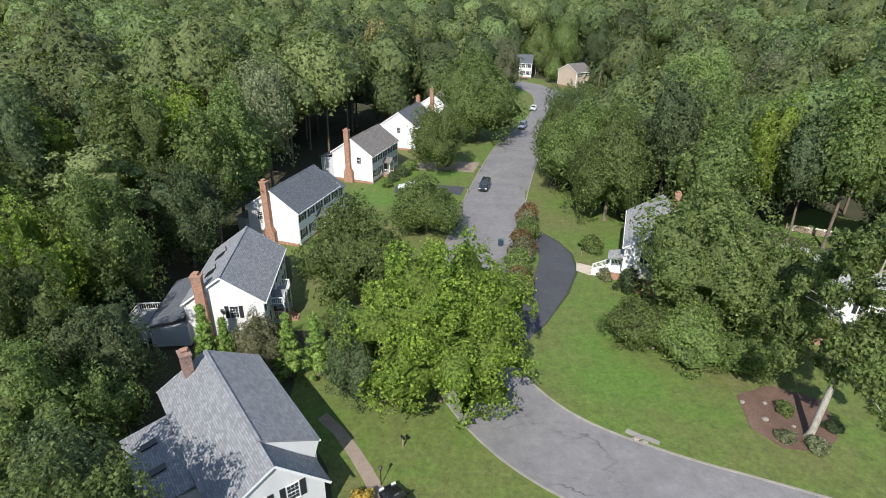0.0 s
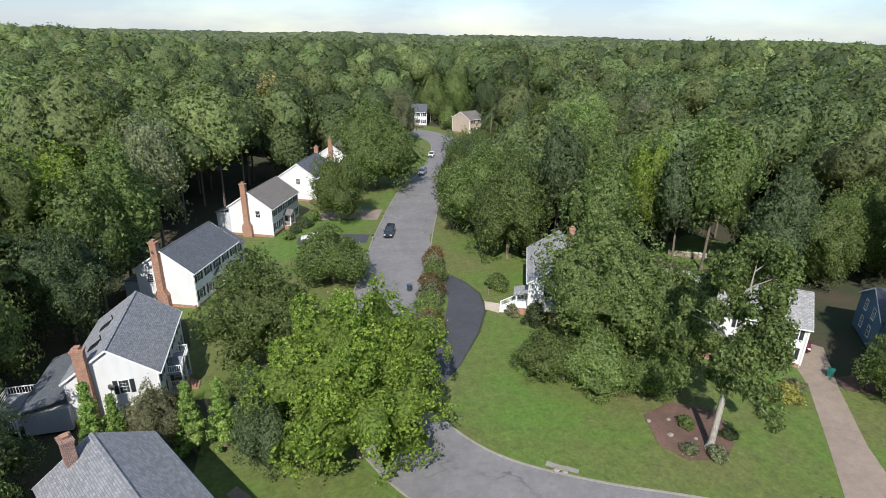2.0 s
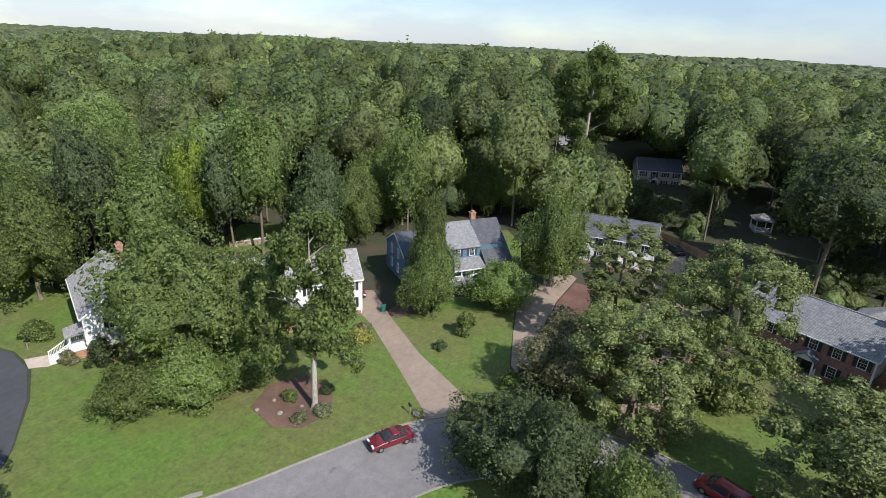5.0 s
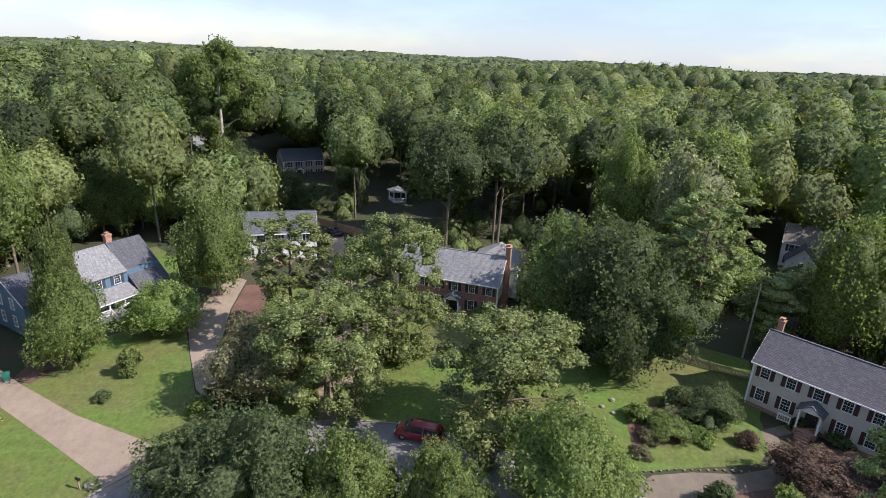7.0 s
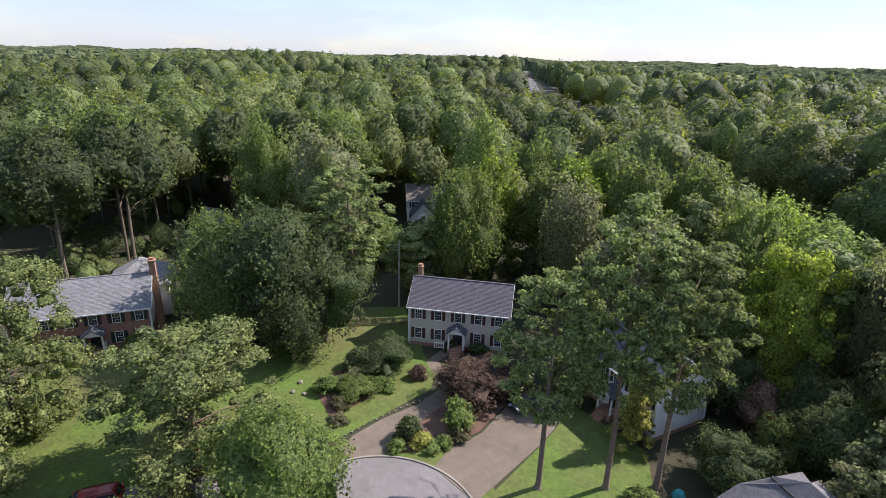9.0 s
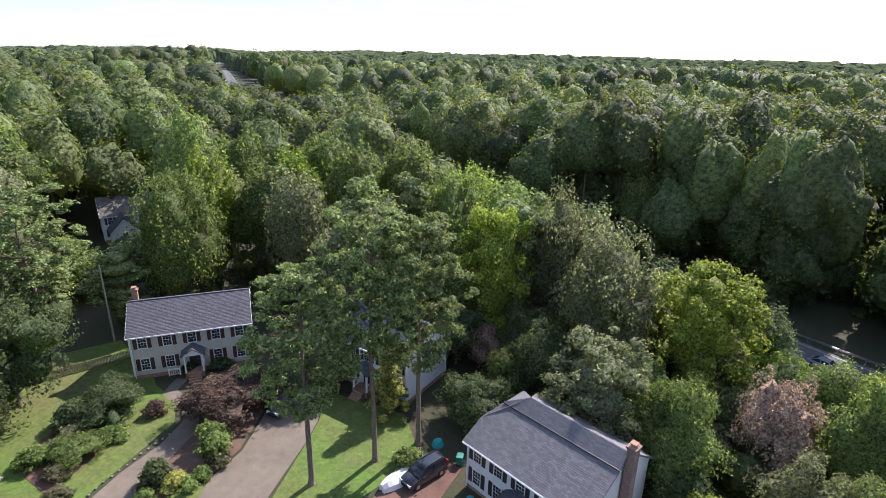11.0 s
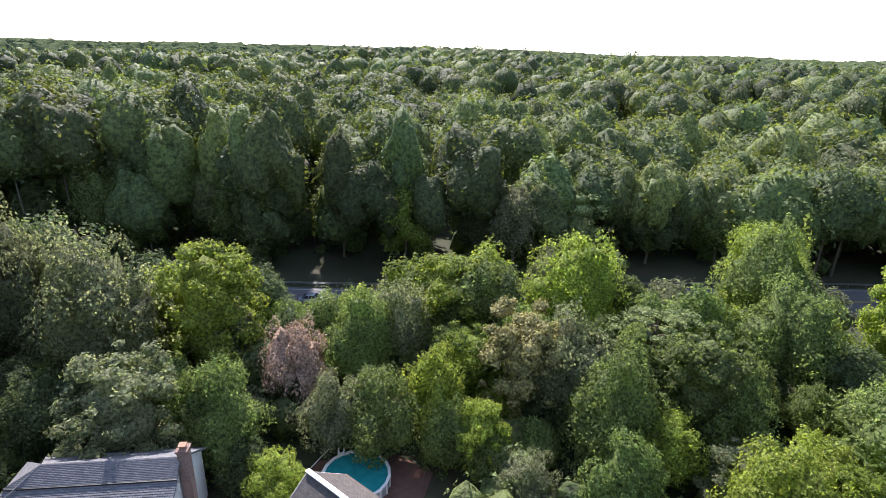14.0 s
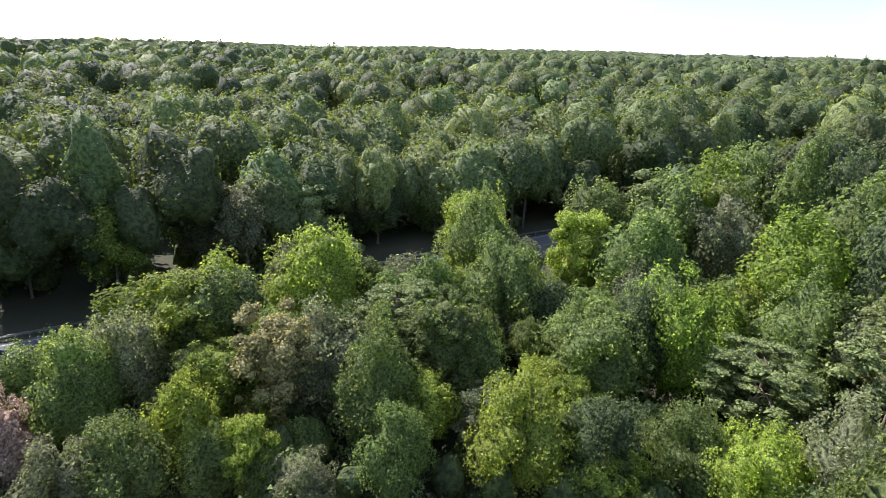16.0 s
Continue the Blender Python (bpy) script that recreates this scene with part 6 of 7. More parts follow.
for i in range(11):
    t = i / 10
    x, y = 11.9 + 6.2 * t, 59.0 + 26.0 * t
    shrub(("bright", "olive", "russet", "bright")[i % 4], x + random.uniform(-0.4, 0.4), y, random.uniform(2.8, 3.9), random.uniform(1.9, 2.25), "rounded green shrub with reddish tips in the hedge", "hedge along the driveway")
for leaf, x, y, hgt, r, label in (
        ("dark", 27.6, 62.6, 3.6, 1.8, "dark evergreen bush at the house corner"), ("bright", 26.0, 75.0, 2.4, 2.0, "green shrub beside the porch"),
        ("olive", 25.6, 66.2, 1.6, 1.3, "low shrub beside the steps"), ("bright", 45.8, 39.3, 1.7, 1.6, "rounded shrub on the lawn"), ("yellow", 49.0, 41.6, 2.0, 1.8, "yellow green shrub beside the drive"),
        ("olive", 51.4, 42.8, 1.6, 1.5, "low shrub beside the drive"), ("bright", 59.2, 31.2, 3.6, 1.5, "young small tree on the lawn"), ("dark", 54.2, 32.0, 1.2, 1.1, "small dark shrub on the lawn"),
        ("dark", 48.8, -34.6, 4.2, 3.4, "large rounded dark holly bush"), ("bright", 47.0, -29.4, 2.2, 2.4, "spreading green shrub in the bed"), ("olive", 48.8, -30.6, 2.0, 2.0, "spreading green shrub in the bed"),
        ("purple", 45.4, -37.4, 1.6, 1.3, "small rounded plum coloured shrub"), ("purple", 38.2, -39.6, 4.6, 4.4, "large spreading purple leaved shrub"), ("purple", 35.8, -43.8, 3.6, 2.8, "dark purple shrub by the car"),
        ("bright", 35.4, -34.8, 3.0, 2.2, "rounded bright green garden shrub"), ("dark", 37.2, -29.4, 2.4, 1.6, "dark clipped shrub at the circle"), ("yellow", 35.4, -29.8, 1.3, 1.3, "pale yellow green perennials"),
        ("bright", 34.0, -31.6, 1.0, 1.0, "low green perennials in the bed"), ("silver", 35.8, 35.4, 1.0, 1.2, "pale grey green hosta clump"), ("silver", 33.6, 36.4, 0.9, 1.0, "pale grey green hosta clump"),
        ("bright", 35.4, 39.6, 1.3, 1.0, "green shrub in the mulch bed"), ("dark", 38.6, 37.4, 0.9, 1.0, "green shrub in the mulch bed"), ("gold", -4.6, 30.2, 1.6, 1.0, "golden yellow shrub at the house corner"),
        ("bright", 36.6, -27.6, 1.0, 1.1, "low green perennials in the bed"), ("olive", 33.8, -33.6, 1.4, 1.3, "twiggy olive brown shrub in the bed"), ("olive", 36.6, -37.2, 1.6, 1.5, "twiggy olive brown shrub in the bed"),
        ("bright", 34.4, -30.2, 0.9, 1.2, "low green perennials in the bed"), ("dark", 41.0, -43.6, 1.4, 1.5, "dark green shrub beside the walk"), ("olive", 43.4, -43.8, 1.2, 1.3, "low shrub beside the walk"),
        ("bright", 49.6, -27.4, 1.8, 1.7, "spreading green shrub in the bed"), ("olive", 46.4, -27.0, 1.2, 1.4, "grey green shrub in the bed"), ("bright", 46.2, -32.6, 1.4, 1.6, "spreading green shrub in the bed"),
        ("dark", 51.6, -33.0, 2.6, 2.2, "dark green shrub in the bed"), ("olive", 44.0, -25.2, 0.8, 1.2, "low grey green planting by the drive"),
        ("dark", 51.0, -44.6, 1.2, 1.2, "foundation shrub before the porch"), ("dark", 47.8, -45.2, 1.4, 1.6, "foundation shrub before the porch"), ("dark", 45.0, -47.6, 1.5, 1.6, "foundation shrub before the porch"),
        ("bright", 51.8, 20.4, 1.8, 1.8, "wild shrub at the lawn's edge"), ("olive", 53.6, 19.0, 2.4, 2.0, "wild shrub at the lawn's edge"), ("bright", 16.2, -39.4, 1.8, 1.8, "bushy shrub by the parked car"),
        ("bright", -14.6, 69.0, 2.0, 2.4, "green hedge shrub before the house"), ("bright", -13.0, 73.0, 1.8, 2.0, "green hedge shrub before the house"),
        ("bright", -6.8, 103.0, 1.8, 1.4, "rounded green shrub by the foundation"), ("dark", -5.6, 106.0, 2.0, 1.5, "rounded green shrub by the foundation"), ("dark", -3.8, 109.6, 2.2, 1.6, "rounded green shrub by the foundation"), ("bright", -1.8, 113.4, 2.2, 1.8, "rounded green shrub by the foundation"),
        ("yellow", 24.4, 152.0, 1.4, 1.2, "yellow flowering shrub by the street"), ("bright", 28.5, 176.0, 1.4, 2.0, "low bright shrub by the street"), ("bright", 31.5, 196.0, 1.8, 3.0, "low bright shrub at the bend"),
        ("bright", -10.6, 55.0, 1.6, 1.8, "low shrub by the house"), ("olive", 75.6, -7.0, 2.0, 2.2, "shrub before the brick house"), ("bright", 73.0, -12.6, 2.2, 2.0, "shrub before the brick house")):
    shrub(leaf, x, y, hgt, r, label)
for i in range(9):
    shrub("bright", 76.0 + 2.4 * i, 8.2 + 0.25 * i, 2.4, 1.5, "tall clipped hedge between the drives", "hedge between drives")

# ---- the woods ----
OPEN = [p for p in LAWNS.values()] + [d[1] for d in DRIVES]
OPEN += [
    [(-24, 24), (-25.5, 38), (-24, 46), (-35, 52), (-35, 60), (-27, 66), (-30, 80), (-26, 90), (-21, 106), (-18, 118), (-11, 132), (-6, 144), (0, 158), (14, 170), (30, 215), (30, 200), (10, 130), (0, 60), (0, 30)],
    [(24, 84), (36, 82), (46, 74), (56, 64), (64, 62), (60, 46), (44, 56), (30, 62)],
    [(63, 52), (72, 58), (88, 46), (89, 34), (80, 34), (66, 44)],
    [(86, 34), (104, 32), (112, 16), (92, 4), (88, -2), (92, -18), (80, -22), (70, -16), (74, 0), (84, 14)],
    [(48, -42), (56, -47), (48, -57), (36, -58), (16, -57), (15, -46), (30, -48)],
    [(14, -36), (12, -42), (7, -47), (-5, -42), (-12, -41), (-22, -38), (-22, -30), (0, -30)],
    [(42, 26), (58, 48), (64, 62), (78, 58), (94, 46), (94, 22), (52, 16)],
    [(50, 20), (92, 24), (112, 18), (112, 4), (90, -2), (92, -20), (72, -26), (58, -42), (44, -30), (44, -15)],
    [(30, 210), (50, 240), (72, 216), (56, 184)],
    [(42, -28), (60, -38), (64, -48), (52, -62), (36, -60), (36, -46)],
]
HOUSES = [(-24, 62, 6), (60, 58, 7), (187, 60, 8), (163, 26, 8), (122, -41, 4), (141, -1, 4), (125, -18, 4), (93, -82, 8), (122, 98, 8), (152, 60, 8), (96, 22, 9), (83, -8, 9), (46, -53, 7), (25, -54, 7), (40, 236, 9), (62, 212, 9)]
HW = [(p.x, p.y) for p in HIGHWAY_LINE]


def wooded(x, y, pad=2.0):
    r = math.hypot(x, y)
    if r < 36 or (r < 60 and x > -6 and y > -46):
        return False
    if r < 260:
        for poly in OPEN:
            if inside(x, y, poly):
                return False
        for hx, hy, hr in HOUSES:
            if (x - hx) ** 2 + (y - hy) ** 2 < hr * hr:
                return False
        for p in CENTRE[::3]:
            if (x - p.x) ** 2 + (y - p.y) ** 2 < 72:
                return False
        grown = 0.8 if r < 64 and pad > 0 else 0.55
        for tx, ty, tr in TREES[:CHOSEN]:
            if (x - tx) ** 2 + (y - ty) ** 2 < (grown * tr + pad) ** 2:
                return False
    return min((x - a) ** 2 + (y - b) ** 2 for a, b in HW) > (380 if x > 150 else 80)


MARKS = [m for m in MARKS if math.hypot(m[0], m[1]) < 130]
GLIMPSED = [(-29.4, -70.0), (-97.0, -32.7), (184.0, 62.0), (160.0, 28.0), (121.0, -40.5), (140.5, -1.0), (94.0, -80.0), (100.0, -75.0), (57.0, 206.0)]


def tallest(x, y):
    """The growth that a spot allows: young trees on the near verge of the highway and in the gaps before far houses."""
    cap = 30.0
    i = min(range(len(HW)), key=lambda q: (x - HW[q][0]) ** 2 + (y - HW[q][1]) ** 2)
    (ax, ay), (bx, by) = HW[max(0, i - 1)], HW[min(len(HW) - 1, i + 1)]
    off = ((bx - ax) * (y - ay) - (by - ay) * (x - ax)) / math.hypot(bx - ax, by - ay)
    if 0 < off < 40 and math.hypot(x, y) < 160:
        cap = min(cap, 8.0 + 0.7 * off)
    d = math.hypot(x, y)
    for tx, ty, th, tr in MARKS:
        far = math.hypot(tx, ty)
        if d < far - 1 and abs(x * ty - y * tx) / far < tr * d / far + 2.5 and x * tx + y * ty > 0:
            cap = min(cap, max(5.0, 38 + (0.30 * th - 38) * d / far))
    for hx, hy in GLIMPSED:
        d2 = hx * hx + hy * hy
        t, across = (x * hx + y * hy) / d2, abs(x * hy - y * hx) / math.sqrt(d2)
        if 0.4 < t < 1.0 and across < 8.5:
            cap = min(cap, max(3.0, 35 - 31 * t))
    return cap


def old_wood(x, y):
    """Where tall old trees stand in open shade behind the gardens."""
    return 92 < x < 160 and -75 < y < 26


CHOSEN = len(TREES)
grove, STEP = [], 9.6
for i in range(-32, 33):
    for j in range(-32, 33):
        x, y = (i + random.uniform(-0.42, 0.42)) * STEP, (j + random.uniform(-0.42, 0.42)) * STEP
        if math.hypot(x, y) < 300 and wooded(x, y):
            grove.append((x, y))
grove = [p for p in grove if p[0] < 85 or math.hypot(*p) > 165 or tallest(*p) > (16 if old_wood(*p) else 11)]
grove.sort(key=lambda p: p[0] ** 2 + p[1] ** 2)
kinds = ["broad", "broad", "broad", "dark", "dark", "bright", "bright", "silver", "pine", "maple"]
NEAREST = 165
for x, y in grove[:NEAREST]:
    leaf = random.choice(kinds)
    south = y < -30 and x < 0
    hgt = random.uniform(10, 17) if south else random.uniform(15, 22) if math.hypot(x, y) < 75 else random.uniform(19, 26)
    hgt = min(hgt, tallest(x, y) * random.uniform(0.8, 1.0))
    close = math.hypot(x, y) < 62
    if old_wood(x, y):
        leaf, hgt = random.choice(("broad", "dark", "broad")), random.uniform(25, 30)
    kind_of = "tallwood" if old_wood(x, y) else ("pine" if close else "woodpine") if leaf == "pine" else (random.choice(("near", "column")) if close else "wood")
    tree(leaf, x, y, hgt, random.uniform(5.8, 7.4) if old_wood(x, y) else min(random.uniform(4.4, 6.4), 0.36 * hgt + 0.5), kind_of, WORDS[leaf], group="woodland trees")


# younger trees that fill the wood's edge below the houses
STEP, young = 5.4, []
for i in range(-20, 8):
    for j in range(-20, 6):
        x, y = (i + random.uniform(-0.4, 0.4)) * STEP, (j + random.uniform(-0.4, 0.4)) * STEP
        if 37 < math.hypot(x, y) < 105 and (y < -40 or x < -24) and wooded(x, y, -0.8) and min((x - a) ** 2 + (y - b) ** 2 for a, b, _ in TREES[CHOSEN:]) > 16:
            young.append((x, y))
young.sort(key=lambda p: p[0] ** 2 + p[1] ** 2)
for x, y in young[:96]:
    # here darker leaf colours stand in for shade from the tall trees behind
    shaded = x > -12 and y > -62
    leaf = random.choice(("dark", "dark", "broad") if shaded else ("broad", "broad", "bright", "dark", "silver", "lime"))
    hgt = min(random.uniform(7, 10) if shaded else random.uniform(9, 16), tallest(x, y))
    tree(leaf, x, y, hgt, min(random.uniform(3.2, 4.8), 0.38 * hgt + 0.4), "near" if math.hypot(x, y) < 60 else "wood", "young " + WORDS[leaf], group="woodland trees")

for x, y, hgt, r in ((-33.5, -100.5, 7.0, 3.2), (-29.0, -99.0, 6.0, 2.8), (-37.5, -101.0, 6.5, 3.0)):
    tree("dark", x, y, hgt, r, "near", "low dark tree beyond the highway", group="woodland trees")


def many_crowns(spots, heights, radii, low, sprays, size, lumps, level):
    """Crowns of further woodland trees: a lobed mass each, with leaf sprays over it."""
    g = np.random.default_rng(5)
    shapes = []
    for _ in range(16):
        shapes.append(lobed(g, lumps, level, sprays, size / 6.0, -0.75, 0.45, 0.09, g.uniform(0.0, 0.30), ragged=0.20))
    co, tri, leaves, tone_l, tone_m, count = [], [], [], [], [], 0
    for x, y in spots:
        hgt = g.uniform(*heights)
        rad = radii[0] + (radii[1] - radii[0]) * g.random() ** 1.4
        if heights[1] > 10:
            hgt = min(hgt + 3.0 * math.sin(x * 0.031) * math.cos(y * 0.027) + 4.0 * math.sin(x * 0.014 + y * 0.021 + 1.0) * math.sin(y * 0.012 - x * 0.017), tallest(x, y))
            if old_wood(x, y):
                hgt = max(hgt, 25.0)
            rad = min(rad, hgt * 0.42)
        tall = max(rad * 1.15, hgt * low * 0.5)
        sprigs, (mass, f) = shapes[g.integers(len(shapes))]
        a = g.uniform(0, 6.283)
        c, sn = math.cos(a), math.sin(a)
        turn = np.array([[c, sn, 0], [-sn, c, 0], [0, 0, 1]])
        scale, foot = np.array([rad, rad, tall]), np.array([x, y, lift(x, y) + hgt - tall])
        co.append(mass @ turn * scale + foot)
        tri.append(f + count)
        count += len(mass)
        hearts = sprigs.mean(1, keepdims=True)
        leaves.append(hearts @ turn * scale + foot + (sprigs - hearts) @ turn * rad)
        t = min(1.0, max(0.0, 0.5 + 0.3 * math.sin(x * 0.021 + 1) * math.sin(y * 0.024) + g.normal(0, 0.24)))
        tone_l.append(np.full(len(sprigs), t))
        tone_m.append(np.full(len(f), t))
    return np.concatenate(leaves), (np.vstack(co), np.vstack(tri)), LEAF["forest"], np.concatenate(tone_l + tone_m)


edge_spots = []
for i, p in enumerate(HIGHWAY_LINE[1:-1]):
    along = (HIGHWAY_LINE[i + 2] - HIGHWAY_LINE[i]).normalized()
    for k in range(2):
        q = p + along * random.uniform(-3, 3) + Vector((along.y, -along.x)) * random.uniform(10.5, 21.0)
        if q.length < 240:
            edge_spots.append((q.x, q.y))
tagged(new("roadside_woodland", shards_mesh("roadside_woodland", *many_crowns(edge_spots, (10, 24), (3.8, 6.8), 0.72, 700, 0.46, 60, 3))), "leafy woodland edge rising behind the highway", "woodland", "", "stuff")
deep = [p for i, p in enumerate(grove[NEAREST:]) if math.hypot(*p) < 165 or i % 5]
edge = [p for p in deep if math.hypot(*p) < 165]
for name, spots, low, sprays, size, lumps, level in (("woodland", edge, 0.54, 1000, 0.46, 60, 3), ("deep_woodland", deep[len(edge):], 0.50, 260, 0.70, 34, 2)):
    tagged(new(name, shards_mesh(name, *many_crowns(spots, (17, 27), (5.0, 9.0), low, sprays, size, lumps, level))), "mixed green woodland crowns beyond the houses", "woodland", "", "stuff")
stems = Build()
for x, y in edge:
    z = lift(x, y)
    stems.tube((x, y, z - 0.2), (x + 0.3, y + 0.2, z + 15), 0.27, 0.12, 5, False)
tagged(part("woodland_trunks", stems, BARK), "grey brown trunks standing in the shade of the woods", "trunks", "", "stuff")
low_spots = [(x + random.uniform(-5, 5), y + random.uniform(-5, 5)) for x, y in grove[:480] for _ in (0, 1)]
low_spots = [p for p in low_spots if ((p[1] < -35 and p[0] < 95) or (old_wood(*p) and tallest(*p) > 14)) and wooded(p[0], p[1], -1.2)]
for i in range(150):
    a, d = random.uniform(2.2, 5.05), random.uniform(33, 62)
    p = (d * math.cos(a), d * math.sin(a))
    if p[0] < -9 and not any(inside(*p, poly) for poly in OPEN):
        low_spots.append(p)
tagged(new("undergrowth", shards_mesh("undergrowth", *many_crowns(low_spots, (1.6, 6.0), (1.8, 3.4), 0.9, 60, 0.7, 12, 1))), "dense green undergrowth below the woodland trees", "undergrowth", "", "stuff")


far_spots, STEP = [], 15.0
for i in range(-47, 48):
    for j in range(-47, 48):
        x, y = (i + random.uniform(-0.45, 0.45)) * STEP, (j + random.uniform(-0.45, 0.45)) * STEP
        if 300 <= math.hypot(x, y) < 700:
            if x < -60 or y > 0 or min((x - a) ** 2 + (y - b) ** 2 for a, b in HW) > 480:
                far_spots.append((x, y))
tagged(new("far_woodland", shards_mesh("far_woodland", *many_crowns(far_spots, (16, 30), (5.4, 9.8), 0.52, 46, 1.2, 26, 2))), "rounded green crowns of the further woods", "woodland", "", "stuff")


def canopy(r0, r1, n, grow):
    """The far woods: crowns packed side by side, as a rough sheet of domes out to the horizon."""
    g = np.random.default_rng(9)
    rs = [r0]
    while rs[-1] < r1:
        rs.append(rs[-1] + grow * rs[-1] ** 0.95)
    rs = np.array(rs)
    th = np.linspace(0, 2 * np.pi, n, endpoint=False)
    rr = rs[:, None] * (1 + g.normal(0, grow * 0.25, (len(rs), n)))
    tt = th[None] + g.normal(0, 0.25 * 6.283 / n, (len(rs), n))
    x, y = rr * np.cos(tt), rr * np.sin(tt)
    best = np.full(x.shape, -99.0)
    for layer, c in enumerate((13.0, 19.0)):
        ix, iy = np.floor(x / c), np.floor(y / c)
        for dx in (-1, 0, 1):
            for dy in (-1, 0, 1):
                a, b = ix + dx, iy + dy
                h1 = np.modf(np.abs(np.sin(a * 127.1 + b * 311.7 + layer * 7) * 43758.5453))[0]
                h2 = np.modf(np.abs(np.sin(a * 269.5 + b * 183.3 + layer * 3) * 24634.6345))[0]
                h3 = np.modf(np.abs(np.sin(a * 419.2 + b * 371.9) * 35412.123))[0]
                px, py = (a + 0.15 + 0.7 * h1) * c, (b + 0.15 + 0.7 * h2) * c
                d2 = ((x - px) ** 2 + (y - py) ** 2) / (c * 0.62) ** 2
                top = 16.0 + 9.0 * h3 - (1.0 if layer else 0.0)
                best = np.maximum(best, np.where(d2 < 1, top - 7.5 * (1 - np.sqrt(np.maximum(0, 1 - d2))), best))
    best = np.maximum(best, 9.0) + g.normal(0, 0.9, x.shape)
    far = np.array(HW)
    dist = np.full(x.shape, 1e9)
    for a, b in far[::2]:
        dist = np.minimum(dist, (x - a) ** 2 + (y - b) ** 2)
    best = np.where(dist < 420, -2.0, best)
    best[0] = -2.0
    land_z = np.vectorize(lift)(x, y)
    v = np.stack([x, y, best + land_z], -1).reshape(-1, 3)
    f = []
    m = len(rs)
    i = np.arange((m - 1) * n).reshape(m - 1, n)
    j = np.roll(i, -1, axis=1)
    f = np.stack([i, i + n, j + n, j], -1).reshape(-1, 4)
    me = bpy.data.meshes.new("far_woods")
    me.vertices.add(len(v))
    me.vertices.foreach_set("co", v.reshape(-1).astype(np.float32))
    me.loops.add(f.size)
    me.loops.foreach_set("vertex_index", f.reshape(-1).astype(np.int32))
    me.polygons.add(len(f))
    me.polygons.foreach_set("loop_start", np.arange(0, f.size, 4, dtype=np.int32))
    me.materials.append(HAZED_LEAF)
    me.update(calc_edges=True)
    me.shade_flat()
    return tagged(new("far_woods", me), "unbroken green woods reaching the horizon", "woods", "", "stuff")


def hazed_leaf():
    k = Nodes("haze tinted far leaves", 0.8)
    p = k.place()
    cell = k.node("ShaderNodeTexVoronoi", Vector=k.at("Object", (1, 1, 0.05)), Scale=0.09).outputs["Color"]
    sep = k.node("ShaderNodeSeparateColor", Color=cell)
    # greyer and bluer than nearer leaves: distance haze put into the colour
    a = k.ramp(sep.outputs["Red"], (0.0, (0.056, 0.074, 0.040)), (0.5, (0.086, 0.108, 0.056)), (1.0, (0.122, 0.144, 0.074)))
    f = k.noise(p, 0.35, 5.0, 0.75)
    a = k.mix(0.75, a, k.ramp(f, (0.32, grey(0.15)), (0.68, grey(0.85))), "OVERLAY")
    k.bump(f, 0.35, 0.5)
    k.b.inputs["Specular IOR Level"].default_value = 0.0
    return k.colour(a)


HAZED_LEAF = hazed_leaf()
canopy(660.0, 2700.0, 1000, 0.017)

# ---- pool, fences, poles and small things ----
def pool():
    ob = thing("swimming_pool", pose(-16.3, -36.9, 0), "round above-ground pool with turquoise water and white rim", "pool")
    n, R, hgt = 20, 3.05, 1.25
    ring = lambda r, z, o=0: [(r * math.cos(2 * math.pi * (i + o) / n), r * math.sin(2 * math.pi * (i + o) / n), z) for i in range(n)]
    part("wall", Build().loft([ring(R, 0), ring(R, hgt), ring(R - 0.08, hgt), ring(R - 0.08, 0.05)], False), POOL_WALL, ob)
    part("water", Build().face(ring(R - 0.1, hgt - 0.16)), WATER, ob)
    part("rim", Build().loft([ring(R + 0.12, hgt), ring(R + 0.12, hgt + 0.05), ring(R - 0.16, hgt + 0.05), ring(R - 0.16, hgt), ring(R + 0.12, hgt)], False), TRIM, ob)
    for i in range(n):
        a = 2 * math.pi * i / n
        part("upright", Build().box((-0.05, -0.09, 0), (0.05, 0.09, hgt)), TRIM, ob, at=pose((R + 0.04) * math.cos(a), (R + 0.04) * math.sin(a), 0, 0, 0, math.degrees(a)))
    lad = Build()
    for s in (-0.28, 0.28):
        for y0 in (R - 0.35, R + 0.55):
            lad.tube((s, -y0, 0.1), (s, -R - 0.1, hgt + 0.75), 0.03, n=6)
    for i in range(5):
        lad.bar((-0.28, -R - 0.5 + 0.07 * i, 0.25 + 0.25 * i), (0.28, -R - 0.5 + 0.07 * i, 0.25 + 0.25 * i), 0.06)
    part("ladder", lad, TRIM, ob)
    return ob


pool()


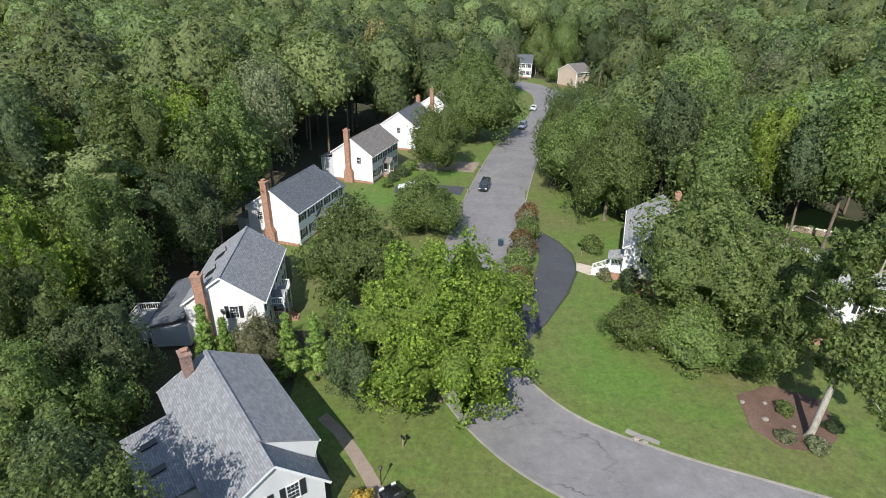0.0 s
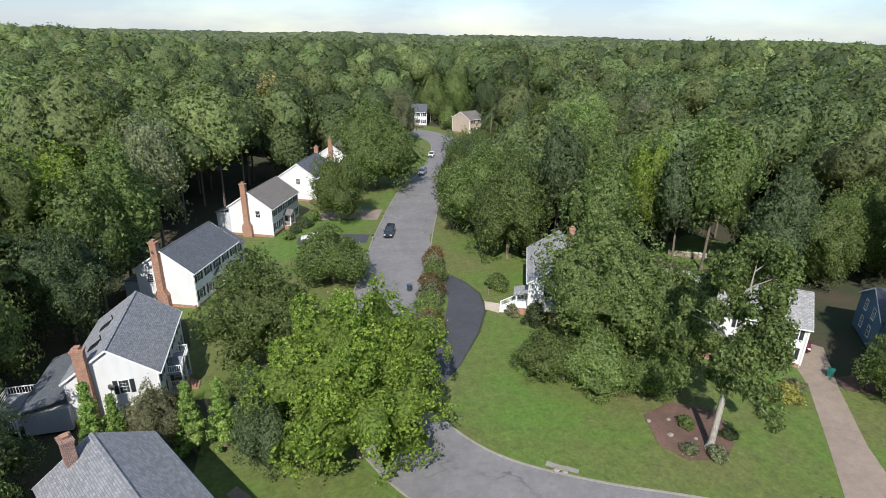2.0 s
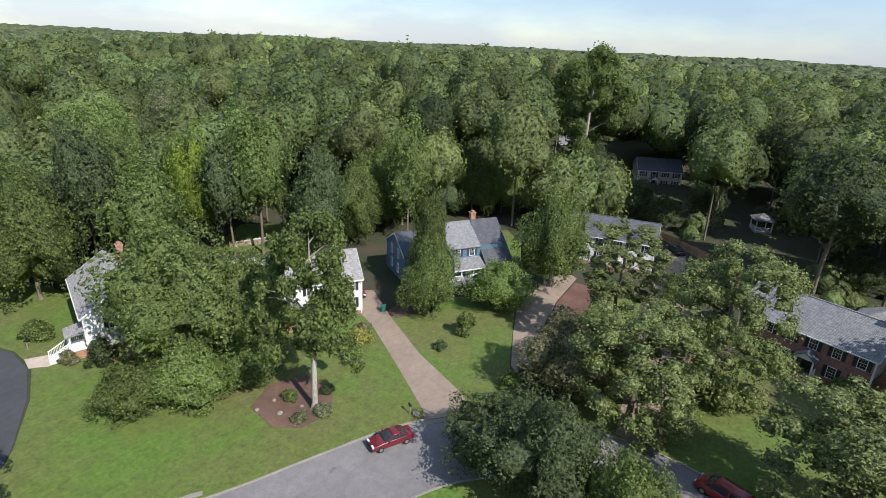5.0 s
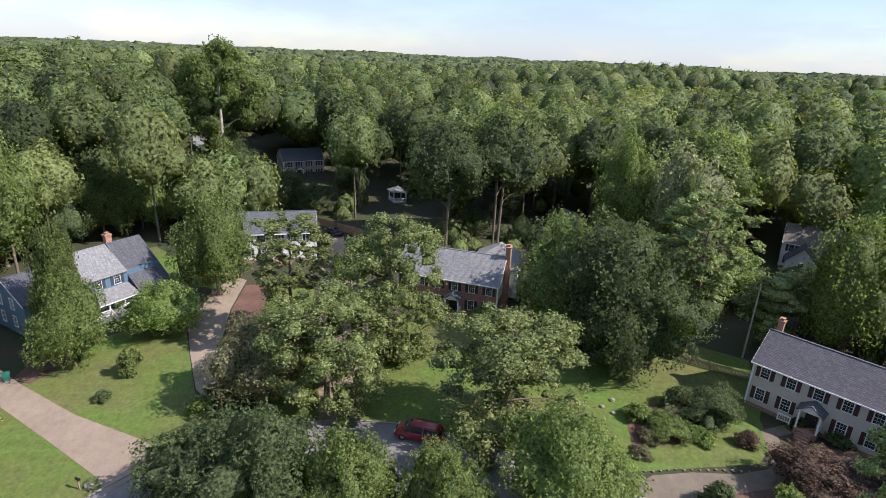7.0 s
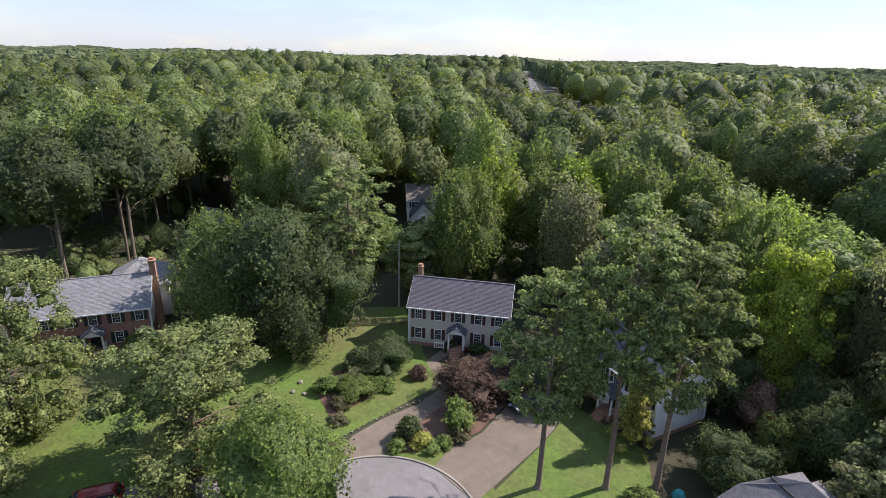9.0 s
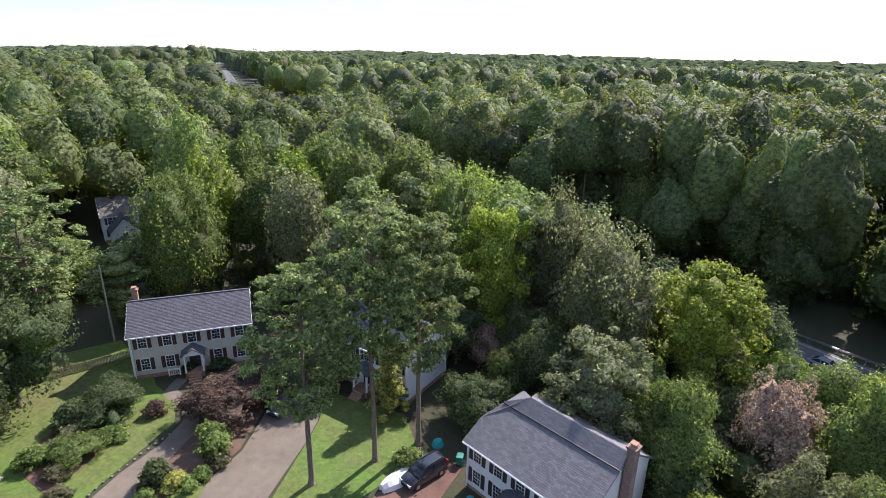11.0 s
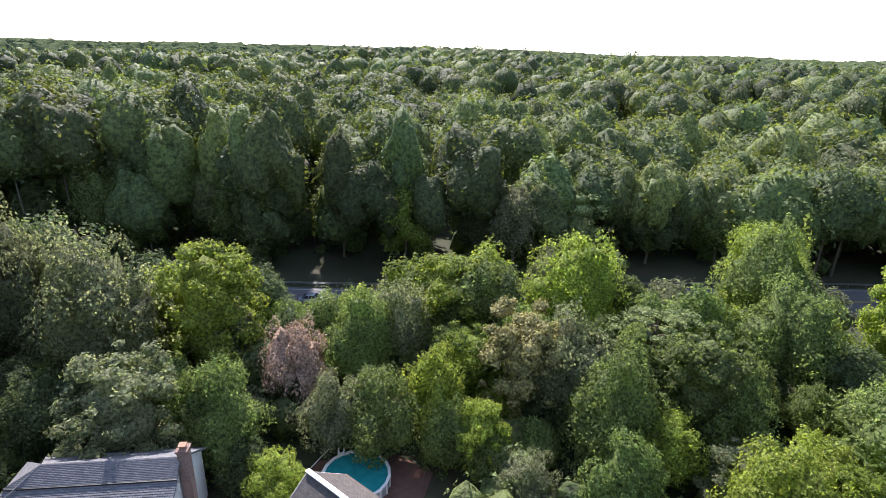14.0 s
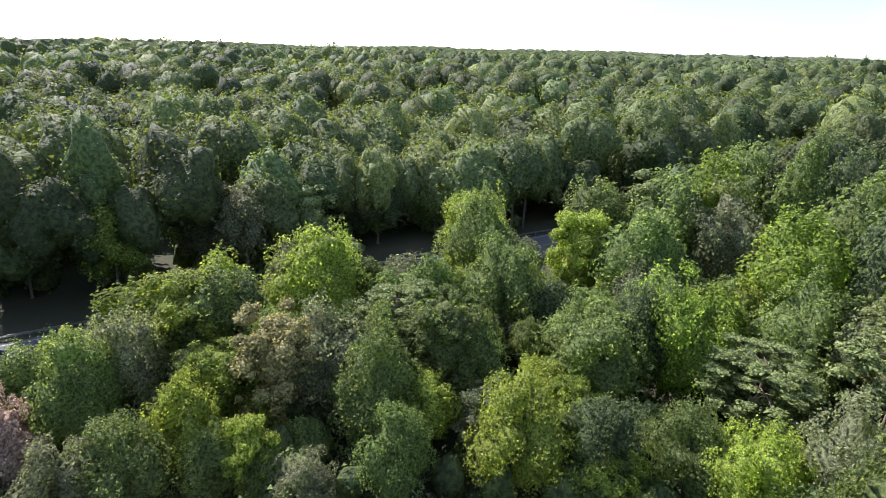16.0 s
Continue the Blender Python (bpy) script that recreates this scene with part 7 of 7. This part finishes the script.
def fence(pts, label, material, height=1.2, gap=0.16, pale=0.11, rails=2):
    """A fence of posts, rails and pales along points, each stretch one thing."""
    for a, b in zip(pts, pts[1:]):
        a, b = Vector((*a, 0)), Vector((*b, 0))
        ob = thing("fence", None, label, "fence")
        n = max(1, round((b - a).length / 2.4))
        for i in range(n + 1):
            p = a.lerp(b, i / n)
            part("post", Build().box((p.x - 0.06, p.y - 0.06, 0), (p.x + 0.06, p.y + 0.06, height + 0.1)), material, ob)
        for r in range(rails):
            z = height * (0.25 + 0.55 * r / max(1, rails - 1))
            part("rail", Build().bar(a + Vector((0, 0, z)), b + Vector((0, 0, z)), 0.06, 0.09), material, ob)
        if gap:
            m = int((b - a).length / gap)
            turn = math.atan2(b.y - a.y, b.x - a.x)
            shared = Build().box((-pale / 2, 0.03, 0.08), (pale / 2, 0.055, height)).mesh("slat", material)
            for i in range(m):
                p = a.lerp(b, (i + 0.5) / m)
                part("slat", shared, None, ob, at=pose(p.x, p.y, 0, 0, 0, math.degrees(turn)))


fence([(61.5, 82.5), (67.8, 78.4), (72.5, 75.5)], "weathered pale picket fence behind the house", WOOD, 1.2)
fence([(62.2, 82.0), (68.6, 79.4)], "pale wooden picket fence behind the corner house", TRIM, 1.1)
fence([(62.5, -37.0), (57.0, -45.4)], "low brown wooden garden fence", WOOD, 1.1)
fence([(119.5, 17.3), (116.0, 13.0), (111.5, 7.0)], "light brown wooden board fence by the drive", TAN_WOOD, 1.8, 0.24, 0.2)

PALE = plain("pale weathered pole", (0.34, 0.31, 0.27), 0.9, 0, 0.2, 6.0)


def pole(x, y, height, label, arm=True):
    ob = thing("utility_pole", pose(x, y, 0), label, "pole")
    part("shaft", Build().tube((0, 0, 0), (0, 0, height), 0.14, 0.09, 8), PALE, ob)
    if arm:
        part("crossarm", Build().box((-1.1, -0.06, height - 0.7), (1.1, 0.06, height - 0.55)), PALE, ob)
        for s in (-0.95, 0.0, 0.95):
            part("insulator", Build().tube((s, 0, height - 0.55), (s, 0, height - 0.38), 0.05, n=6), METAL, ob)
    return ob


pole(41.5, 86.0, 17.0, "bare grey dead trunk standing among the trees", False)
lamp_post = pole(48.7, 240.5, 13.6, "tall grey street lamp with a curved arm at the bend", False)
arm_line = [(0.0, 0.0, 13.5), (0.5, 0.0, 14.1), (1.2, 0.0, 14.4), (2.2, 0.0, 14.45)]
k = Build()
for a, b in zip(arm_line, arm_line[1:]):
    k.tube(a, b, 0.09, 0.07, 6)
part("arm", k, METAL, lamp_post)
part("lamp_head", Build().loft([[(2.0, -0.1, 14.4), (2.0, 0.1, 14.4), (2.0, 0.1, 14.55), (2.0, -0.1, 14.55)], [(2.75, -0.17, 14.36), (2.75, 0.17, 14.36), (2.75, 0.12, 14.52), (2.75, -0.12, 14.52)]]), METAL, lamp_post)
pole(62.6, -47.5, 11.0, "wooden pole behind the beige house", False)


def wheelie_bin(x, y, turn, material, label):
    ob = thing("wheelie_bin", pose(x, y, 0.05, 0, 0, turn), label, "bin")
    b = Build()
    b.loft([[(-0.24, -0.27, 0.05), (0.24, -0.27, 0.05), (0.24, 0.27, 0.05), (-0.24, 0.27, 0.05)], [(-0.3, -0.36, 0.95), (0.3, -0.36, 0.95), (0.3, 0.36, 0.95), (-0.3, 0.36, 0.95)]])
    part("body", b, material, ob)
    part("lid", Build().box((-0.33, -0.4, 0.95), (0.33, 0.38, 1.03)), material, ob)
    for s in (-0.26, 0.26):
        part("wheel", Build().tube((s - 0.03, 0.3, 0.1), (s + 0.03, 0.3, 0.1), 0.11, n=10), TYRE, ob)
    return ob


wheelie_bin(12.4, 76.6, 20, BLUE_PLASTIC, "dark blue grey rubbish bin at the kerb")
wheelie_bin(58.2, 44.4, 35, GREEN_PLASTIC, "green rubbish bin beside the drive")
wheelie_bin(12.0, -41.6, 10, GREEN_PLASTIC, "green rubbish bin beside the house")


def mailbox(x, y, turn):
    ob = thing("mailbox", pose(x, y, 0.04, 0, 0, turn), "small mailbox on a wooden post by the kerb", "mailbox", "mailboxes along the street")
    part("post", Build().box((-0.05, -0.05, 0), (0.05, 0.05, 1.05)), WOOD, ob)
    b = Build()
    b.loft([[(-0.1, y0, 1.05), (0.1, y0, 1.05), (0.1, y0, 1.2), (0.05, y0, 1.27), (-0.05, y0, 1.27), (-0.1, y0, 1.2)] for y0 in (-0.25, 0.25)])
    part("box", b, DARK, ob)


for x, y, t in ((24.2, 73.1, 20), (-1.6, 36.2, 40), (9.0, 99.4, 70), (12.6, 112.0, 70), (24.0, 146.0, 70), (41.0, 27.6, 150)):
    mailbox(x, y, t)


def rock(x, y, r, seed):
    g = random.Random(seed)
    bm = bmesh.new()
    bmesh.ops.create_icosphere(bm, subdivisions=2, radius=r)
    for v in bm.verts:
        v.co *= 1 + g.uniform(-0.16, 0.16)
        v.co.z *= 0.62
    me = bpy.data.meshes.new("rock")
    bm.to_mesh(me)
    bm.free()
    me.materials.append(ROCK)
    ob = new("rock", me)
    ob.location = (x, y, 0.09 + r * 0.25)
    return tagged(ob, "pale rounded landscape rock on the ground", "rock", "garden rocks")


n = 0
for x, y, r in ((33.0, 38.8, 0.3), (34.2, 41.0, 0.22), (36.8, 36.0, 0.28), (35.2, 37.8, 0.2), (32.0, 41.2, 0.25), (25.6, 50.6, 0.35), (26.3, 50.2, 0.3), (19.6, 36.6, 0.35), (20.3, 36.2, 0.3), (41.2, 26.9, 0.4),
                (42.0, -38.6, 0.4), (42.6, -39.2, 0.3), (52.0, -24.0, 0.3), (50.8, -24.8, 0.26), (53.2, -25.6, 0.32)):
    rock(x, y, r, n)
    n += 1
for i in range(14):
    a = i / 13
    rock(41.5 + 0.25 * math.sin(4 * a) + random.uniform(-0.1, 0.1), -24.6 - 10.5 * a, random.uniform(0.09, 0.17), 80 + i)

# paler patch of broken concrete at the kerb
setting("footpath_apron", Build().prism([(18.9, 37.5), (19.8, 36.75), (20.7, 36.4), (21.5, 35.9), (21.8, 36.3), (21.0, 36.9), (20.3, 37.2), (19.3, 38.0)], -0.1, 0.075), CONCRETE, "broken pale concrete apron at the kerb", "apron")


def guard_rail(line, off, i0, i1):
    """A steel guard rail along the highway."""
    pts = side(line, off)[i0:i1]
    ob = thing("guard_rail", None, "galvanised steel guard rail along the highway", "guard rail")
    k = Build()
    for a, b in zip(pts, pts[1:]):
        for z in (0.48, 0.66):
            k.bar((a.x, a.y, z + lift(a.x, a.y)), (b.x, b.y, z + lift(b.x, b.y)), 0.07, 0.13)
    part("beam", k, METAL, ob)
    shared = Build().box((-0.07, -0.05, 0), (0.07, 0.05, 0.75)).mesh("post", METAL)
    for a, b in zip(pts, pts[1:]):
        for t in (0.0, 0.5):
            p = a.lerp(b, t)
            part("post", shared, None, ob, at=Matrix.Translation((p.x, p.y, lift(p.x, p.y))))


near_i = [i for i, p in enumerate(HIGHWAY_LINE) if p.length < 175]
guard_rail(HIGHWAY_LINE, -6.1, near_i[0], near_i[-1])
guard_rail(HIGHWAY_LINE, 6.1, near_i[0], near_i[-1])


def covered_boat(x, y, turn):
    ob = thing("covered_boat", pose(x, y, 0, 0, 0, turn), "small boat under a crumpled white tarpaulin by the drive", "boat")
    k = Build()
    rings = []
    for i in range(9):
        t = i / 8
        w = 0.85 * math.sin(math.pi * min(1, 0.12 + t * 0.8)) ** 0.6
        h = 0.75 + 0.25 * math.sin(t * 9) * 0.3 + 0.25 * math.sin(math.pi * t)
        rings.append([(-1.9 + 3.8 * t, -w, 0.05), (-1.9 + 3.8 * t, -w * 0.9, h * 0.6), (-1.9 + 3.8 * t, -w * 0.3, h), (-1.9 + 3.8 * t, w * 0.35, h * 1.04), (-1.9 + 3.8 * t, w * 0.9, h * 0.62), (-1.9 + 3.8 * t, w, 0.05)])
    k.loft(rings)
    part("tarpaulin", k, TRIM, ob)
    part("trailer", Build().bar((-2.6, 0, 0.14), (2.0, 0, 0.14), 0.1, 0.1), DARK, ob)
    return ob


covered_boat(16.7, -37.4, 62)


def draped_heap(x, y, material, label, size=0.8):
    ob = thing("tarpaulin_heap", pose(x, y, 0, 0, 0, 25), label, "tarpaulin")
    rings = [[(size * r * (1 + 0.16 * math.sin(3 * a + q)) * math.cos(a * math.pi / 5), size * r * math.sin(a * math.pi / 5), size * z) for a in range(10)] for q, (r, z) in enumerate(((0.8, 0.0), (0.72, 0.35), (0.5, 0.8), (0.16, 1.0)))]
    part("cover", Build().loft(rings), material, ob)
    return ob


draped_heap(14.9, -43.4, TEAL, "teal cloth cover over a garden item")
draped_heap(9.7, -37.4, TEAL, "teal cloth cover over a barrel", 0.6)
draped_heap(-21.6, -35.0, ORANGE, "rust red cover beside the pool", 0.7)


def skimmer():
    ob = thing("skimmer_pole", None, "long pale pole propped beside the pool", "pole")
    part("shaft", Build().tube((-13.4, -40.7, 0.4), (-16.6, -41.6, 1.7), 0.035, n=6), TRIM, ob)
    part("stand", Build().tube((-16.5, -41.57, 0.0), (-16.5, -41.57, 1.66), 0.04, n=6), WOOD, ob)


skimmer()


def yard_lamp(x, y):
    ob = thing("yard_lamp", pose(x, y, 0.04), "slim black lamp post on the lawn by the walk", "lamp")
    part("post", Build().tube((0, 0, 0), (0, 0, 1.75), 0.045, 0.035, 8), DARK, ob)
    lantern = part("lantern", Build().loft([[(r * math.cos(a * math.pi / 3), r * math.sin(a * math.pi / 3), z) for a in range(6)] for r, z in ((0.07, 1.75), (0.14, 2.08), (0.14, 2.1))]), GLASS, ob)
    part("cap", Build().loft([[(r * math.cos(a * math.pi / 3), r * math.sin(a * math.pi / 3), z) for a in range(6)] for r, z in ((0.17, 2.1), (0.03, 2.24))]), DARK, lantern)
    return ob


yard_lamp(-3.3, 32.1)


def satellite_dish():
    ob = thing("satellite_dish", pose(-21.3, 51.0, 4.1, 0, 0, 160), "small grey satellite dish on the low roof", "dish")
    rings = [[(r * math.cos(a * math.pi / 6), z, r * math.sin(a * math.pi / 6) + 0.75) for a in range(12)] for r, z in ((0.04, 0.1), (0.2, 0.07), (0.38, 0.0))]
    part("reflector", Build().loft(rings, False), METAL, ob)
    part("mast", Build().tube((0, 0.1, 0), (0, 0.1, 0.75), 0.03, n=6), METAL, ob)
    part("arm", Build().tube((0, 0.1, 0.45), (0, -0.45, 0.7), 0.02, n=6), METAL, ob)


satellite_dish()


def pavilion(x, y, turn):
    """An open garden pavilion: four posts, a rail and a hipped roof."""
    ob = thing("garden_pavilion", pose(x, y, lift(x, y), 0, 0, turn), "white garden pavilion with a grey hipped roof in the shade", "pavilion")
    part("floor", Build().box((-2.0, -1.8, 0), (2.0, 1.8, 0.3)), GREY_DECK, ob)
    for px in (-1.85, 1.85):
        for py in (-1.65, 1.65):
            part("post", Build().box((px - 0.1, py - 0.1, 0.3), (px + 0.1, py + 0.1, 2.7)), TRIM, ob)
    railing(ob, [(-1.85, -1.65, 0.3), (-1.85, 1.65, 0.3), (1.85, 1.65, 0.3)], 0.9, 0.25)
    part("beam", Build().box((-2.0, -1.8, 2.7), (2.0, 1.8, 2.9)), TRIM, ob)
    k = Build()
    e, r, w, d = 2.85, 4.2, 2.4, 2.2
    slope(k, (-w, -d, e), (w, -d, e), (0.02, 0, r), (-0.02, 0, r), 0.08)
    slope(k, (w, d, e), (-w, d, e), (-0.02, 0, r), (0.02, 0, r), 0.08)
    slope(k, (w, -d, e), (w, d, e), (0.0, 0.02, r), (0.0, -0.02, r), 0.08)
    slope(k, (-w, d, e), (-w, -d, e), (0.0, -0.02, r), (0.0, 0.02, r), 0.08)
    part("roof", k, SHINGLE["grey"], ob)
    return ob


pavilion(140.7, -0.3, 20)


def shed(x, y, turn):
    ob = thing("garden_shed", pose(x, y, lift(x, y), 0, 0, turn), "small white garden shed with a grey gabled roof under trees", "shed")
    k = Build()
    gable_walls(k, -2.2, 2.2, -1.6, 1.6, 2.7, 4.0)
    part("wall", k, WALL["white"], ob)
    k = Build()
    gable_roof(k, -2.2, 2.2, -1.6, 1.6, 2.7, 4.0, 0.25, 0.2)
    part("roof", k, SHINGLE["pale"], ob)
    door = part("door", Build().box((-2.26, -0.7, 0.05), (-2.205, 0.7, 2.1)), GREY_DECK, ob)
    part("handle", Build().box((-2.31, 0.45, 1.0), (-2.262, 0.52, 1.15)), METAL, door)
    return ob


shed(121.1, -40.5, 25)


def log_heap(x, y):
    """Sawn logs left on the ground."""
    for i, (dx, dy, a, length) in enumerate(((0, 0, 10, 3.2), (0.5, 0.6, 28, 2.6), (-0.4, 0.9, -20, 2.4), (0.3, -0.6, 70, 1.8))):
        m = pose(x + dx, y + dy, lift(x, y) + 0.22, 0, 0, a)
        ob = part("log", Build().tube((-length / 2, 0, 0), (length / 2, 0, 0), 0.24, 0.2, 9), RED_WOOD, at=m)
        tagged(ob, "cut reddish log lying on the shaded ground", "log", "cut logs")


log_heap(124.8, -18.4)
